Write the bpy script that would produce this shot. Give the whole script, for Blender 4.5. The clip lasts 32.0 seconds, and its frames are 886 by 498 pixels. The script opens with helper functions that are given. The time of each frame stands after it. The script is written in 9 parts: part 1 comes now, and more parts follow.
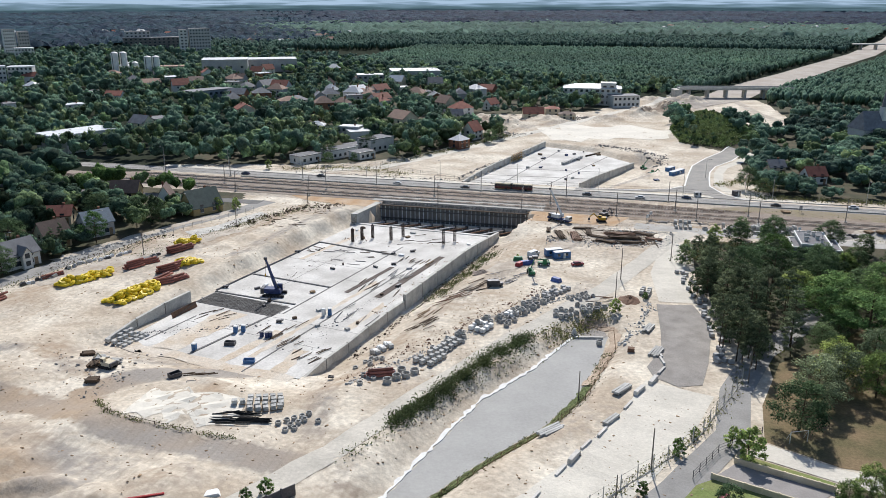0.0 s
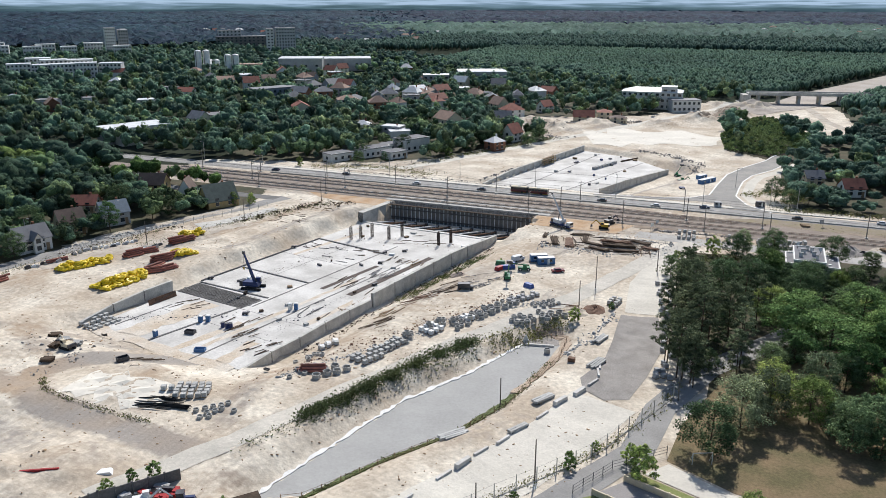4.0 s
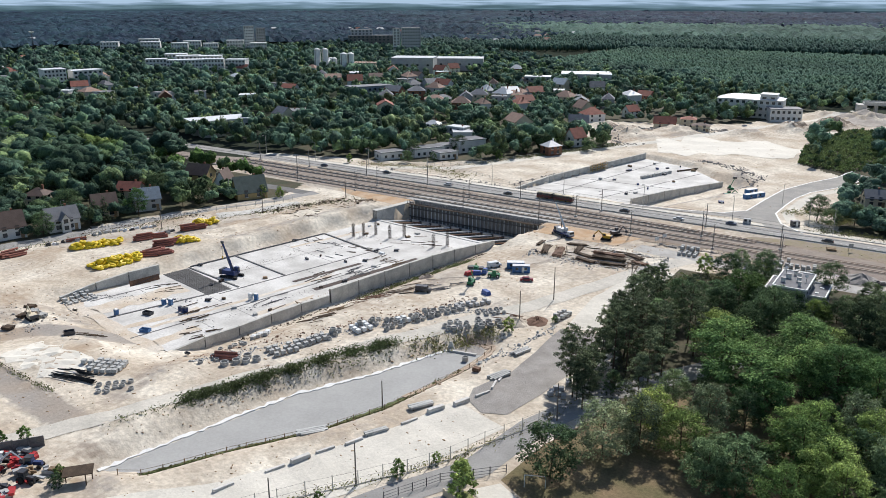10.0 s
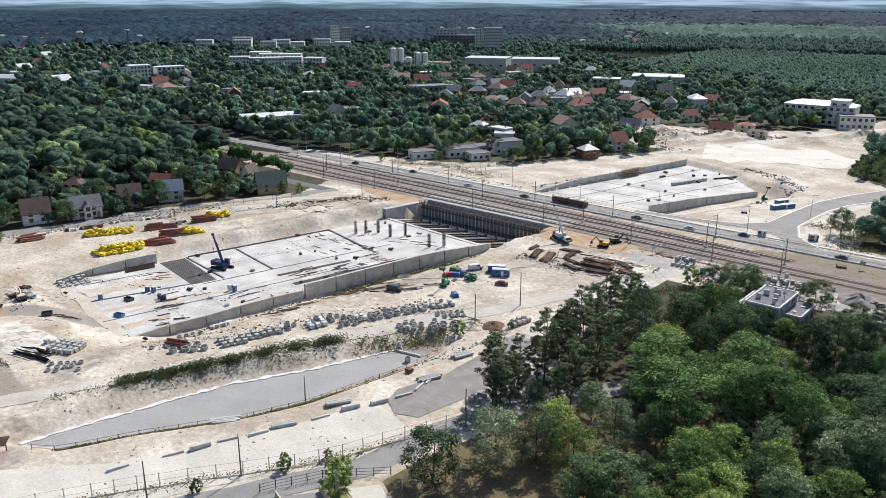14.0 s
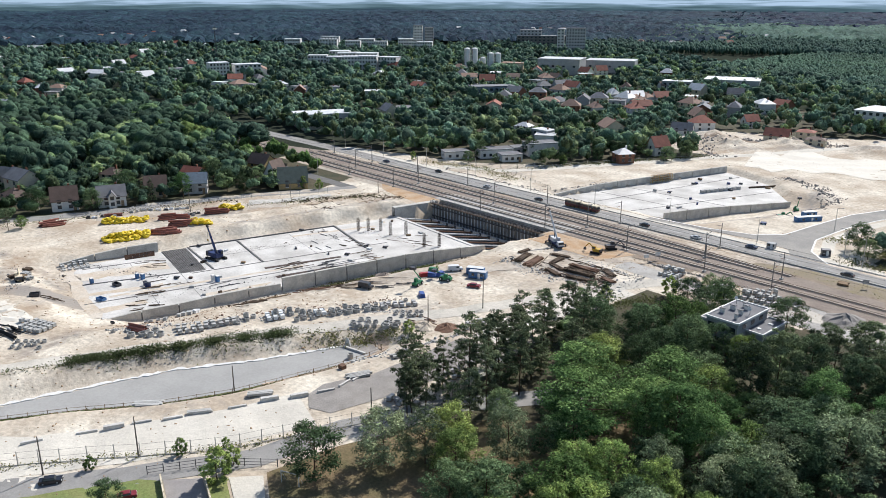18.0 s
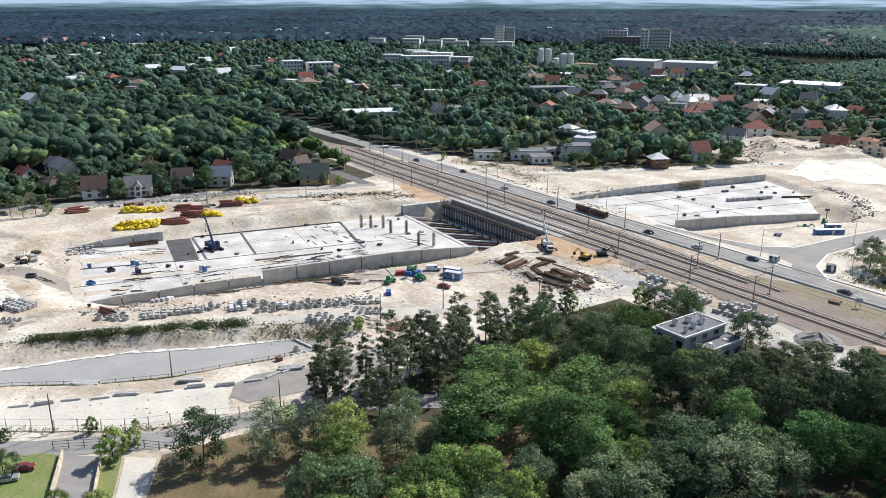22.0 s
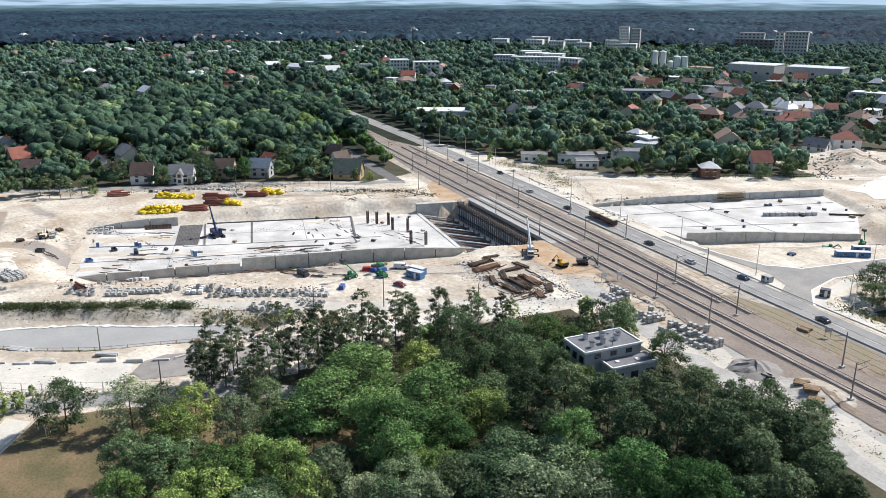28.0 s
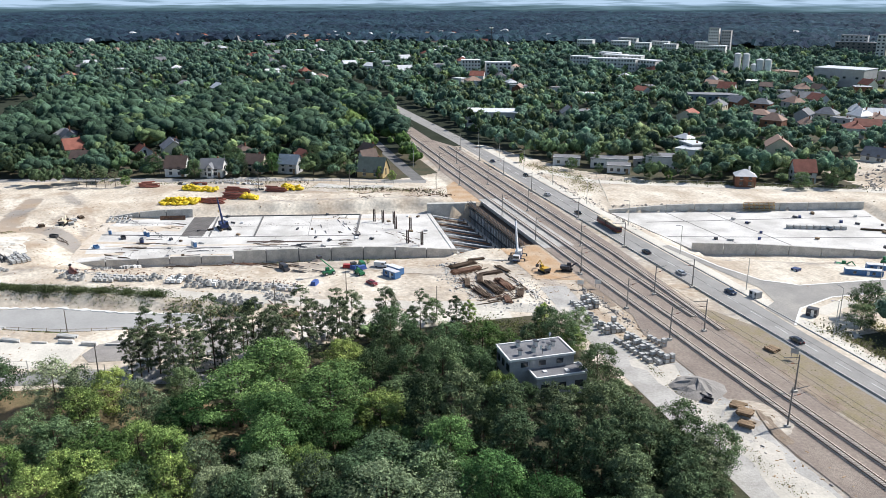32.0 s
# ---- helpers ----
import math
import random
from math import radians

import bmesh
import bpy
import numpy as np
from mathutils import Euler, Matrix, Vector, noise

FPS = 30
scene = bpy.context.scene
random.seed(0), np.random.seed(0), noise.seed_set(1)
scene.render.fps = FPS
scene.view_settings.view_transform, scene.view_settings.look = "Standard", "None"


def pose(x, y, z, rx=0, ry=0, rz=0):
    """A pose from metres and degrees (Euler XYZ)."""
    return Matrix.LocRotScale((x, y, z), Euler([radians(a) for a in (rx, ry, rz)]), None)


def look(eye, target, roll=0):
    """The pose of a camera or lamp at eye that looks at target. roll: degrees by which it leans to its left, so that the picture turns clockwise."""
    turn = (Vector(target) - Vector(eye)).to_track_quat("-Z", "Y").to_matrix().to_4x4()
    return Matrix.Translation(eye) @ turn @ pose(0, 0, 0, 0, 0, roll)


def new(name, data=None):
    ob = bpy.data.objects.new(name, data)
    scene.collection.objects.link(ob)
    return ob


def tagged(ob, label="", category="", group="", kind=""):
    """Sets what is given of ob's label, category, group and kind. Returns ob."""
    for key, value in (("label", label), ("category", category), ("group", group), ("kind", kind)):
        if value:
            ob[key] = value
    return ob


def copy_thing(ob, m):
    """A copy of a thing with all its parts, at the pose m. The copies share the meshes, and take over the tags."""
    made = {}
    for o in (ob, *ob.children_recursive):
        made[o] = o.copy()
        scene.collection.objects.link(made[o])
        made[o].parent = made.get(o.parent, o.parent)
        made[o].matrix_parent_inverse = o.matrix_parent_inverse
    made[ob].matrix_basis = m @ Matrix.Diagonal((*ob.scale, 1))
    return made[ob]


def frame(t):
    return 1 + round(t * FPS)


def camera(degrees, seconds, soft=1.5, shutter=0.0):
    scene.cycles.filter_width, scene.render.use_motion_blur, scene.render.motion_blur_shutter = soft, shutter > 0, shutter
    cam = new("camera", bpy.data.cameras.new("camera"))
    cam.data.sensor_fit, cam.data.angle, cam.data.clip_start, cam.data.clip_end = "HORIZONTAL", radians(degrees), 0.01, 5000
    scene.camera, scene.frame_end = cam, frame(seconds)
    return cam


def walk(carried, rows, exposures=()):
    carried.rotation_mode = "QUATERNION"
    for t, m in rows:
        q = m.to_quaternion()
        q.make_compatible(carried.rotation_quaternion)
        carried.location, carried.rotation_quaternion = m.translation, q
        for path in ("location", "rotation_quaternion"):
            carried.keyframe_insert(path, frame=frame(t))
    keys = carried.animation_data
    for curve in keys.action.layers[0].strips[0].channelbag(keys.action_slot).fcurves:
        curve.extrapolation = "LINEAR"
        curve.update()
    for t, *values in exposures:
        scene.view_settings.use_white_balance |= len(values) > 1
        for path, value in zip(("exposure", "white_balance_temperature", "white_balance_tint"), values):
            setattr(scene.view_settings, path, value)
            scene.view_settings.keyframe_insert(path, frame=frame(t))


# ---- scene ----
# the plan is drawn in units of 1.36 m: the railway's gauge sets the scale
K = 1.36
S = 1 / K     # what is built in metres stands in the plan at this size
cam = camera(58.07, 32.0, soft=0.7)
# seconds, eye x y z, yaw, pitch, roll
ROWS = [
    (0, 0.00, 0.00, 66.01, 14.51, -17.62, 0.02),
    (1, 7.31, 1.62, 66.22, 16.32, -17.62, 0.01),
    (2, 14.53, 3.53, 66.42, 18.16, -17.62, 0.00),
    (3, 21.68, 5.74, 66.62, 20.00, -17.62, -0.01),
    (4, 28.75, 8.24, 66.80, 21.85, -17.63, -0.02),
    (5, 35.72, 11.01, 66.97, 23.72, -17.63, -0.02),
    (6, 42.60, 14.05, 67.13, 25.59, -17.64, -0.03),
    (7, 49.37, 17.35, 67.28, 27.46, -17.64, -0.04),
    (8, 56.04, 20.90, 67.41, 29.34, -17.64, -0.04),
    (9, 62.60, 24.70, 67.53, 31.22, -17.65, -0.05),
    (10, 69.03, 28.72, 67.64, 33.10, -17.65, -0.05),
    (11, 75.34, 32.97, 67.73, 34.98, -17.66, -0.06),
    (12, 81.52, 37.44, 67.81, 36.86, -17.66, -0.06),
    (13, 87.55, 42.12, 67.88, 38.73, -17.66, -0.06),
    (14, 93.44, 47.01, 67.93, 40.60, -17.67, -0.07),
    (15, 99.18, 52.09, 67.97, 42.47, -17.67, -0.07),
    (16, 104.76, 57.36, 67.99, 44.34, -17.67, -0.07),
    (17, 110.16, 62.81, 68.00, 46.20, -17.67, -0.07),
    (18, 115.40, 68.44, 68.00, 48.06, -17.67, -0.07),
    (19, 120.45, 74.23, 67.98, 49.91, -17.67, -0.07),
    (20, 125.30, 80.19, 67.96, 51.76, -17.67, -0.07),
    (21, 129.96, 86.31, 67.92, 53.61, -17.66, -0.06),
    (22, 134.41, 92.57, 67.87, 55.45, -17.66, -0.06),
    (23, 138.65, 98.98, 67.82, 57.30, -17.66, -0.06),
    (24, 142.66, 105.53, 67.76, 59.14, -17.65, -0.05),
    (25, 146.44, 112.21, 67.69, 60.98, -17.65, -0.05),
    (26, 149.98, 119.02, 67.62, 62.83, -17.64, -0.04),
    (27, 153.26, 125.95, 67.54, 64.68, -17.63, -0.04),
    (28, 156.29, 133.00, 67.47, 66.53, -17.62, -0.03),
    (29, 159.05, 140.17, 67.39, 68.39, -17.61, -0.03),
    (30, 161.53, 147.44, 67.32, 70.26, -17.60, -0.02),
    (31, 163.72, 154.82, 67.25, 72.14, -17.59, -0.02),
    (32, 165.61, 162.29, 67.19, 74.03, -17.58, -0.01),
]
walk(cam, [(t, pose(x * K, y * K, z * K, 90 + pitch, roll, yaw)) for t, x, y, z, yaw, pitch, roll in ROWS],
     [(0, 0.23), (9, 0.25), (19, 0.38), (25, 0.48), (32, 0.54)])

# ---- world, sun, exposure ----
SUN_EL, SUN_AZ = 44.0, 100.0     # degrees; azimuth counted from +x towards +y
world = bpy.data.worlds.new("world")
scene.world = world
world.use_nodes = True
wn = world.node_tree
wn.nodes.clear()
sky = wn.nodes.new("ShaderNodeTexSky")
sky.sky_type = "NISHITA"
sky.sun_disc = False
sky.sun_elevation = radians(SUN_EL)
sky.sun_rotation = radians(90 - SUN_AZ)
sky.air_density, sky.dust_density, sky.ozone_density = 1.0, 0.6, 2.0
bg = wn.nodes.new("ShaderNodeBackground")
bg.inputs["Strength"].default_value = 0.093
wout = wn.nodes.new("ShaderNodeOutputWorld")
wn.links.new(sky.outputs[0], bg.inputs[0])
wn.links.new(bg.outputs[0], wout.inputs[0])
sun_data = bpy.data.lights.new("sun", "SUN")
sun_data.energy, sun_data.angle, sun_data.color = 4.4, radians(0.53), (1.0, 0.97, 0.93)
sun = new("sun", sun_data)
sd = Vector((math.cos(radians(SUN_EL)) * math.cos(radians(SUN_AZ)), math.cos(radians(SUN_EL)) * math.sin(radians(SUN_AZ)), math.sin(radians(SUN_EL))))
sun.matrix_world = look(sd * 300, (0, 0, 0))


# ---- materials ----
def mat(name, col, rough=0.85, var=0.25, scale=0.35, fine=4.0, bump=0.0, bump_scale=3.0, metal=0.0, col2=None, each=0.0, coords="Object", spec=0.3):
    """Procedural surface: base colour varied at two scales, a fine relief and, with each, a shift from object to object."""
    m = bpy.data.materials.new(name)
    m.use_nodes = True
    nt = m.node_tree
    b = nt.nodes["Principled BSDF"]
    b.inputs["Roughness"].default_value = rough
    b.inputs["Metallic"].default_value = metal
    b.inputs["Specular IOR Level"].default_value = spec
    if coords == "World":
        vec = nt.nodes.new("ShaderNodeNewGeometry").outputs["Position"]
    else:
        vec = nt.nodes.new("ShaderNodeTexCoord").outputs[coords]
    c2 = col2 or tuple(c * (1 - var) for c in col)
    def noise_tex(s, d):
        n = nt.nodes.new("ShaderNodeTexNoise")
        n.inputs["Scale"].default_value, n.inputs["Detail"].default_value = s, d
        nt.links.new(vec, n.inputs["Vector"])
        return n
    big, small = noise_tex(scale, 4), noise_tex(fine, 3)
    ramp = nt.nodes.new("ShaderNodeValToRGB")
    ramp.color_ramp.elements[0].position, ramp.color_ramp.elements[1].position = 0.35, 0.65
    ramp.color_ramp.elements[0].color, ramp.color_ramp.elements[1].color = (*c2, 1), (*col, 1)
    nt.links.new(big.outputs["Fac"], ramp.inputs["Fac"])
    hsv = nt.nodes.new("ShaderNodeHueSaturation")
    mr = nt.nodes.new("ShaderNodeMapRange")
    mr.inputs["From Min"].default_value, mr.inputs["From Max"].default_value = 0.25, 0.75
    mr.inputs["To Min"].default_value, mr.inputs["To Max"].default_value = 1 - var * 0.7, 1 + var * 0.5
    nt.links.new(small.outputs["Fac"], mr.inputs["Value"])
    nt.links.new(ramp.outputs["Color"], hsv.inputs["Color"])
    val = mr.outputs[0]
    if each:
        oi = nt.nodes.new("ShaderNodeObjectInfo")
        m2 = nt.nodes.new("ShaderNodeMapRange")
        m2.inputs["To Min"].default_value, m2.inputs["To Max"].default_value = 1 - each, 1 + each
        nt.links.new(oi.outputs["Random"], m2.inputs["Value"])
        mul = nt.nodes.new("ShaderNodeMath")
        mul.operation = "MULTIPLY"
        nt.links.new(val, mul.inputs[0])
        nt.links.new(m2.outputs[0], mul.inputs[1])
        val = mul.outputs[0]
    nt.links.new(val, hsv.inputs["Value"])
    nt.links.new(hsv.outputs["Color"], b.inputs["Base Color"])
    if bump:
        bt = noise_tex(bump_scale, 5)
        bp = nt.nodes.new("ShaderNodeBump")
        bp.inputs["Strength"].default_value, bp.inputs["Distance"].default_value = bump, 0.3
        nt.links.new(bt.outputs["Fac"], bp.inputs["Height"])
        nt.links.new(bp.outputs[0], b.inputs["Normal"])
    return m


def leaf_mat(name, col, each=0.36, isl=0.4):
    """Foliage: each clump and each tree differs; light comes through the leaves."""
    m = bpy.data.materials.new(name)
    m.use_nodes = True
    nt = m.node_tree
    b = nt.nodes["Principled BSDF"]
    b.inputs["Roughness"].default_value = 0.75
    b.inputs["Specular IOR Level"].default_value = 0.04

    def ranged(src, lo, hi, a=0.0, c=1.0):
        n = nt.nodes.new("ShaderNodeMapRange")
        n.inputs["From Min"].default_value, n.inputs["From Max"].default_value = a, c
        n.inputs["To Min"].default_value, n.inputs["To Max"].default_value = lo, hi
        nt.links.new(src, n.inputs["Value"])
        return n.outputs[0]

    def times(p, q, op="MULTIPLY"):
        n = nt.nodes.new("ShaderNodeMath")
        n.operation = op
        nt.links.new(p, n.inputs[0])
        nt.links.new(q, n.inputs[1])
        return n.outputs[0]

    def noise(scale, detail):
        n = nt.nodes.new("ShaderNodeTexNoise")
        n.inputs["Scale"].default_value, n.inputs["Detail"].default_value = scale, detail
        nt.links.new(geo.outputs["Position"], n.inputs["Vector"])
        return n.outputs["Fac"]

    geo, oi = nt.nodes.new("ShaderNodeNewGeometry"), nt.nodes.new("ShaderNodeObjectInfo")
    tone = nt.nodes.new("ShaderNodeAttribute")
    tone.attribute_name = "tone"
    fine = noise(1.6, 4)
    val = times(ranged(geo.outputs["Random Per Island"], 1 - isl, 1 + isl), ranged(oi.outputs["Random"], 0.92 - 1.3 * each, 0.92 + 1.3 * each))
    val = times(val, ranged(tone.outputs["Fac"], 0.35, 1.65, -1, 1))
    val = times(val, ranged(fine, 0.55, 1.45, 0.3, 0.7))
    hue = times(ranged(noise(0.02, 2), 0.488, 0.53, 0.3, 0.7), times(ranged(tone.outputs["Fac"], 0.015, -0.03, -1, 1), ranged(oi.outputs["Random"], 0.018, -0.026), "ADD"), "ADD")
    hsv = nt.nodes.new("ShaderNodeHueSaturation")
    hsv.inputs["Color"].default_value = (*col, 1)
    hsv.inputs["Saturation"].default_value = 0.93
    nt.links.new(val, hsv.inputs["Value"])
    nt.links.new(hue, hsv.inputs["Hue"])
    nt.links.new(hsv.outputs[0], b.inputs["Base Color"])
    bp = nt.nodes.new("ShaderNodeBump")
    bp.inputs["Strength"].default_value, bp.inputs["Distance"].default_value = 0.9, 1.2
    nt.links.new(fine, bp.inputs["Height"])
    nt.links.new(bp.outputs[0], b.inputs["Normal"])
    tr = nt.nodes.new("ShaderNodeBsdfTranslucent")
    nt.links.new(hsv.outputs[0], tr.inputs["Color"])
    mix = nt.nodes.new("ShaderNodeMixShader")
    mix.inputs[0].default_value = 0.27
    nt.links.new(b.outputs[0], mix.inputs[1])
    nt.links.new(tr.outputs[0], mix.inputs[2])
    nt.links.new(mix.outputs[0], nt.nodes["Material Output"].inputs["Surface"])
    return m


SAND = mat("sand", (0.69, 0.628, 0.525), 0.95, 0.36, 0.05, 0.8, 0.5, 1.3, coords="World", col2=(0.45, 0.372, 0.285))
# wheel tracks, grey earth, clay and some cloud shade laid into the sand, by the sheet's own values
nt = SAND.node_tree
at_ = nt.nodes.new("ShaderNodeAttribute")
at_.attribute_name = "wear_shade"
wn1 = nt.nodes.new("ShaderNodeTexNoise")
wn1.inputs["Scale"].default_value, wn1.inputs["Detail"].default_value = 0.45, 6
gpos = nt.nodes.new("ShaderNodeNewGeometry")
nt.links.new(gpos.outputs["Position"], wn1.inputs["Vector"])
sm = nt.nodes.new("ShaderNodeMath")
sm.operation = "ADD"
nt.links.new(at_.outputs["Fac"], sm.inputs[0])
nt.links.new(wn1.outputs["Fac"], sm.inputs[1])
wr = nt.nodes.new("ShaderNodeMapRange")
wr.inputs["From Min"].default_value, wr.inputs["From Max"].default_value = 0.60, 1.02
nt.links.new(sm.outputs[0], wr.inputs["Value"])
wn2 = nt.nodes.new("ShaderNodeTexNoise")
wn2.inputs["Scale"].default_value = 0.035
nt.links.new(gpos.outputs["Position"], wn2.inputs["Vector"])
wc = nt.nodes.new("ShaderNodeValToRGB")
wc.color_ramp.elements[0].position, wc.color_ramp.elements[1].position = 0.42, 0.58
wc.color_ramp.elements[0].color, wc.color_ramp.elements[1].color = (0.30, 0.27, 0.238, 1), (0.365, 0.28, 0.20, 1)
nt.links.new(wn2.outputs["Fac"], wc.inputs["Fac"])
wm_ = nt.nodes.new("ShaderNodeMix")
wm_.data_type = "RGBA"
nt.links.new(wr.outputs[0], wm_.inputs["Factor"])
bl = nt.nodes.new("ShaderNodeTexNoise")
bl.inputs["Scale"].default_value, bl.inputs["Detail"].default_value, bl.inputs["Roughness"].default_value = 0.16, 9, 0.72
nt.links.new(gpos.outputs["Position"], bl.inputs["Vector"])
br = nt.nodes.new("ShaderNodeMapRange")
br.inputs["From Min"].default_value, br.inputs["From Max"].default_value, br.inputs["To Max"].default_value = 0.49, 0.68, 0.75
nt.links.new(bl.outputs["Fac"], br.inputs["Value"])
bx = nt.nodes.new("ShaderNodeMix")
bx.data_type = "RGBA"
bx.inputs["B"].default_value = (0.36, 0.295, 0.225, 1)
nt.links.new(br.outputs[0], bx.inputs["Factor"])
nt.links.new(nt.nodes["Principled BSDF"].inputs["Base Color"].links[0].from_socket, bx.inputs["A"])
nt.links.new(bx.outputs["Result"], wm_.inputs["A"])
nt.links.new(wc.outputs["Color"], wm_.inputs["B"])
# tyre tracks: thin dark winding lines where the wear is strong
wv = nt.nodes.new("ShaderNodeTexWave")
wv.inputs["Scale"].default_value, wv.inputs["Distortion"].default_value, wv.inputs["Detail"].default_value, wv.inputs["Detail Scale"].default_value = 0.16, 14.0, 2.0, 0.12
nt.links.new(gpos.outputs["Position"], wv.inputs["Vector"])
wl = nt.nodes.new("ShaderNodeMapRange")
wl.inputs["From Min"].default_value, wl.inputs["From Max"].default_value = 0.72, 1.0
nt.links.new(wv.outputs["Fac"], wl.inputs["Value"])
wk = nt.nodes.new("ShaderNodeMapRange")
wk.inputs["From Min"].default_value, wk.inputs["From Max"].default_value, wk.inputs["To Max"].default_value = 0.08, 0.3, 0.2
nt.links.new(at_.outputs["Fac"], wk.inputs["Value"])
wx = nt.nodes.new("ShaderNodeMath")
wx.operation = "MULTIPLY"
nt.links.new(wl.outputs[0], wx.inputs[0])
nt.links.new(wk.outputs[0], wx.inputs[1])
wt = nt.nodes.new("ShaderNodeMix")
wt.data_type = "RGBA"
wt.inputs["B"].default_value = (0.22, 0.18, 0.14, 1)
nt.links.new(wx.outputs[0], wt.inputs["Factor"])
nt.links.new(wm_.outputs["Result"], wt.inputs["A"])
nt.links.new(wt.outputs["Result"], nt.nodes["Principled BSDF"].inputs["Base Color"])
CONC = mat("concrete_slab", (0.64, 0.62, 0.585), 0.85, 0.2, 0.1, 1.6, 0.15, 2.0, coords="World", col2=(0.45, 0.43, 0.40))
WALLC = mat("concrete_wall", (0.55, 0.53, 0.485), 0.85, 0.25, 0.35, 2.0, 0.2, 3.0, coords="World")
DARKC = mat("dark_concrete", (0.17, 0.165, 0.16), 0.8, 0.3, 0.3, 2.0, 0.2, coords="World")
ASPH = mat("asphalt", (0.30, 0.29, 0.275), 0.9, 0.2, 0.15, 2.5, 0.1, 6.0, coords="World")
ASPH_D = mat("old_asphalt", (0.17, 0.165, 0.16), 0.9, 0.25, 0.2, 2.5, 0.1, 6.0, coords="World")
GRAVEL = mat("grey_gravel", (0.33, 0.305, 0.28), 0.95, 0.25, 0.2, 3.0, 0.5, 5.0, coords="World")
BALLAST = mat("rust_ballast", (0.30, 0.25, 0.208), 0.95, 0.35, 0.12, 1.5, 0.6, 6.0, coords="World", col2=(0.24, 0.195, 0.165))
ASPH_N = mat("new_slip_asphalt", (0.25, 0.24, 0.225), 0.9, 0.3, 0.12, 2.0, 0.1, 6.0, coords="World", col2=(0.33, 0.31, 0.28))
BED = mat("brown_grey_road_bed", (0.42, 0.375, 0.33), 0.95, 0.25, 0.05, 0.6, 0.25, 1.0, coords="World", col2=(0.33, 0.29, 0.25))
LANE = mat("worn_grey_lane", (0.45, 0.43, 0.40), 0.95, 0.25, 0.15, 1.5, 0.25, 3.0, coords="World", col2=(0.34, 0.325, 0.30))
SOIL_B = mat("brown_bank_soil", (0.38, 0.29, 0.215), 0.95, 0.25, 0.3, 2.0, 0.5, 2.0, coords="World", col2=(0.48, 0.38, 0.29))
BASIN = mat("grey_basin_lining", (0.36, 0.355, 0.34), 0.8, 0.12, 0.1, 1.5, 0.1, 2.0, coords="World")
WHITE = mat("white_paint", (0.78, 0.77, 0.74), 0.7, 0.1, 0.5, 3.0)
HAUL = mat("packed_haul_road", (0.55, 0.51, 0.445), 0.95, 0.2, 0.12, 1.2, 0.25, 2.0, coords="World", col2=(0.45, 0.42, 0.365))
TRACK = mat("grey_driven_earth", (0.50, 0.445, 0.375), 0.95, 0.25, 0.15, 0.9, 0.35, 1.5, coords="World", col2=(0.37, 0.315, 0.255))
PALE = mat("pale_sand_road", (0.63, 0.59, 0.515), 0.95, 0.15, 0.1, 1.2, 0.3, 2.0, coords="World")
FLOOR_G = mat("forest_floor", (0.085, 0.07, 0.042), 0.95, 0.4, 0.1, 1.0, 0.4, 2.0, coords="World", col2=(0.045, 0.05, 0.025))
GRASS = mat("dry_grass", (0.21, 0.15, 0.085), 0.95, 0.4, 0.12, 1.5, 0.4, 4.0, coords="World", col2=(0.12, 0.105, 0.05))
LAND = mat("far_land", (0.048, 0.056, 0.042), 1.0, 0.4, 0.01, 0.06, 0.0, coords="World", col2=(0.036, 0.042, 0.032))
LAND.node_tree.nodes["Principled BSDF"].inputs["Specular IOR Level"].default_value = 0.0
STEEL = mat("dark_steel", (0.10, 0.10, 0.11), 0.5, 0.3, 0.6, 5.0, metal=0.6)
RUST = mat("rusty_steel", (0.20, 0.11, 0.07), 0.8, 0.35, 0.6, 5.0)
RAILM = mat("rail_steel", (0.16, 0.11, 0.08), 0.45, 0.3, 0.8, 6.0, metal=0.7)
SLEEPER = mat("concrete_sleeper", (0.56, 0.51, 0.45), 0.9, 0.25, 0.7, 5.0)
BARK = mat("bark", (0.13, 0.09, 0.06), 0.95, 0.4, 1.5, 8.0, 0.4)
LEAF_A = leaf_mat("broad_leaves", (0.132, 0.208, 0.092))
LEAF_B = leaf_mat("light_leaves", (0.235, 0.34, 0.09))
LEAF_C = leaf_mat("pine_needles", (0.118, 0.175, 0.085))
LEAF_D = leaf_mat("mid_leaves", (0.135, 0.258, 0.078))
LEAF_N = leaf_mat("sparse_needles", (0.155, 0.20, 0.105))
# bluer than leaf green: distance haze put into the colour
LEAF_F = leaf_mat("hazed_wood_foliage", (0.08, 0.142, 0.098), 0.1, 0.4)
LEAF_S = leaf_mat("silvery_leaves", (0.235, 0.30, 0.16))
HEDGE = leaf_mat("hedge_leaves", (0.172, 0.205, 0.085), 0.2, 0.45)
HILLG = leaf_mat("hill_grass", (0.15, 0.225, 0.08), 0.2, 0.4)
BUSH = leaf_mat("bush_leaves", (0.20, 0.215, 0.085), 0.2, 0.45)
# suburb green with a blue haze tint painted in
LEAF_G = leaf_mat("hazed_garden_foliage", (0.125, 0.212, 0.15), 0.1, 0.42)
LEAF_M = leaf_mat("light_garden_foliage", (0.175, 0.285, 0.12), 0.1, 0.4)
# haze and cloud shade of the far forest are put into these two colours
LEAF_H = leaf_mat("hazed_shaded_pines", (0.030, 0.054, 0.088), 0.1, 0.3)
LEAF_L = leaf_mat("hazed_mixed_forest", (0.125, 0.225, 0.195), 0.1, 0.3)
LEAF_K = leaf_mat("chestnut_leaves", (0.145, 0.225, 0.108))
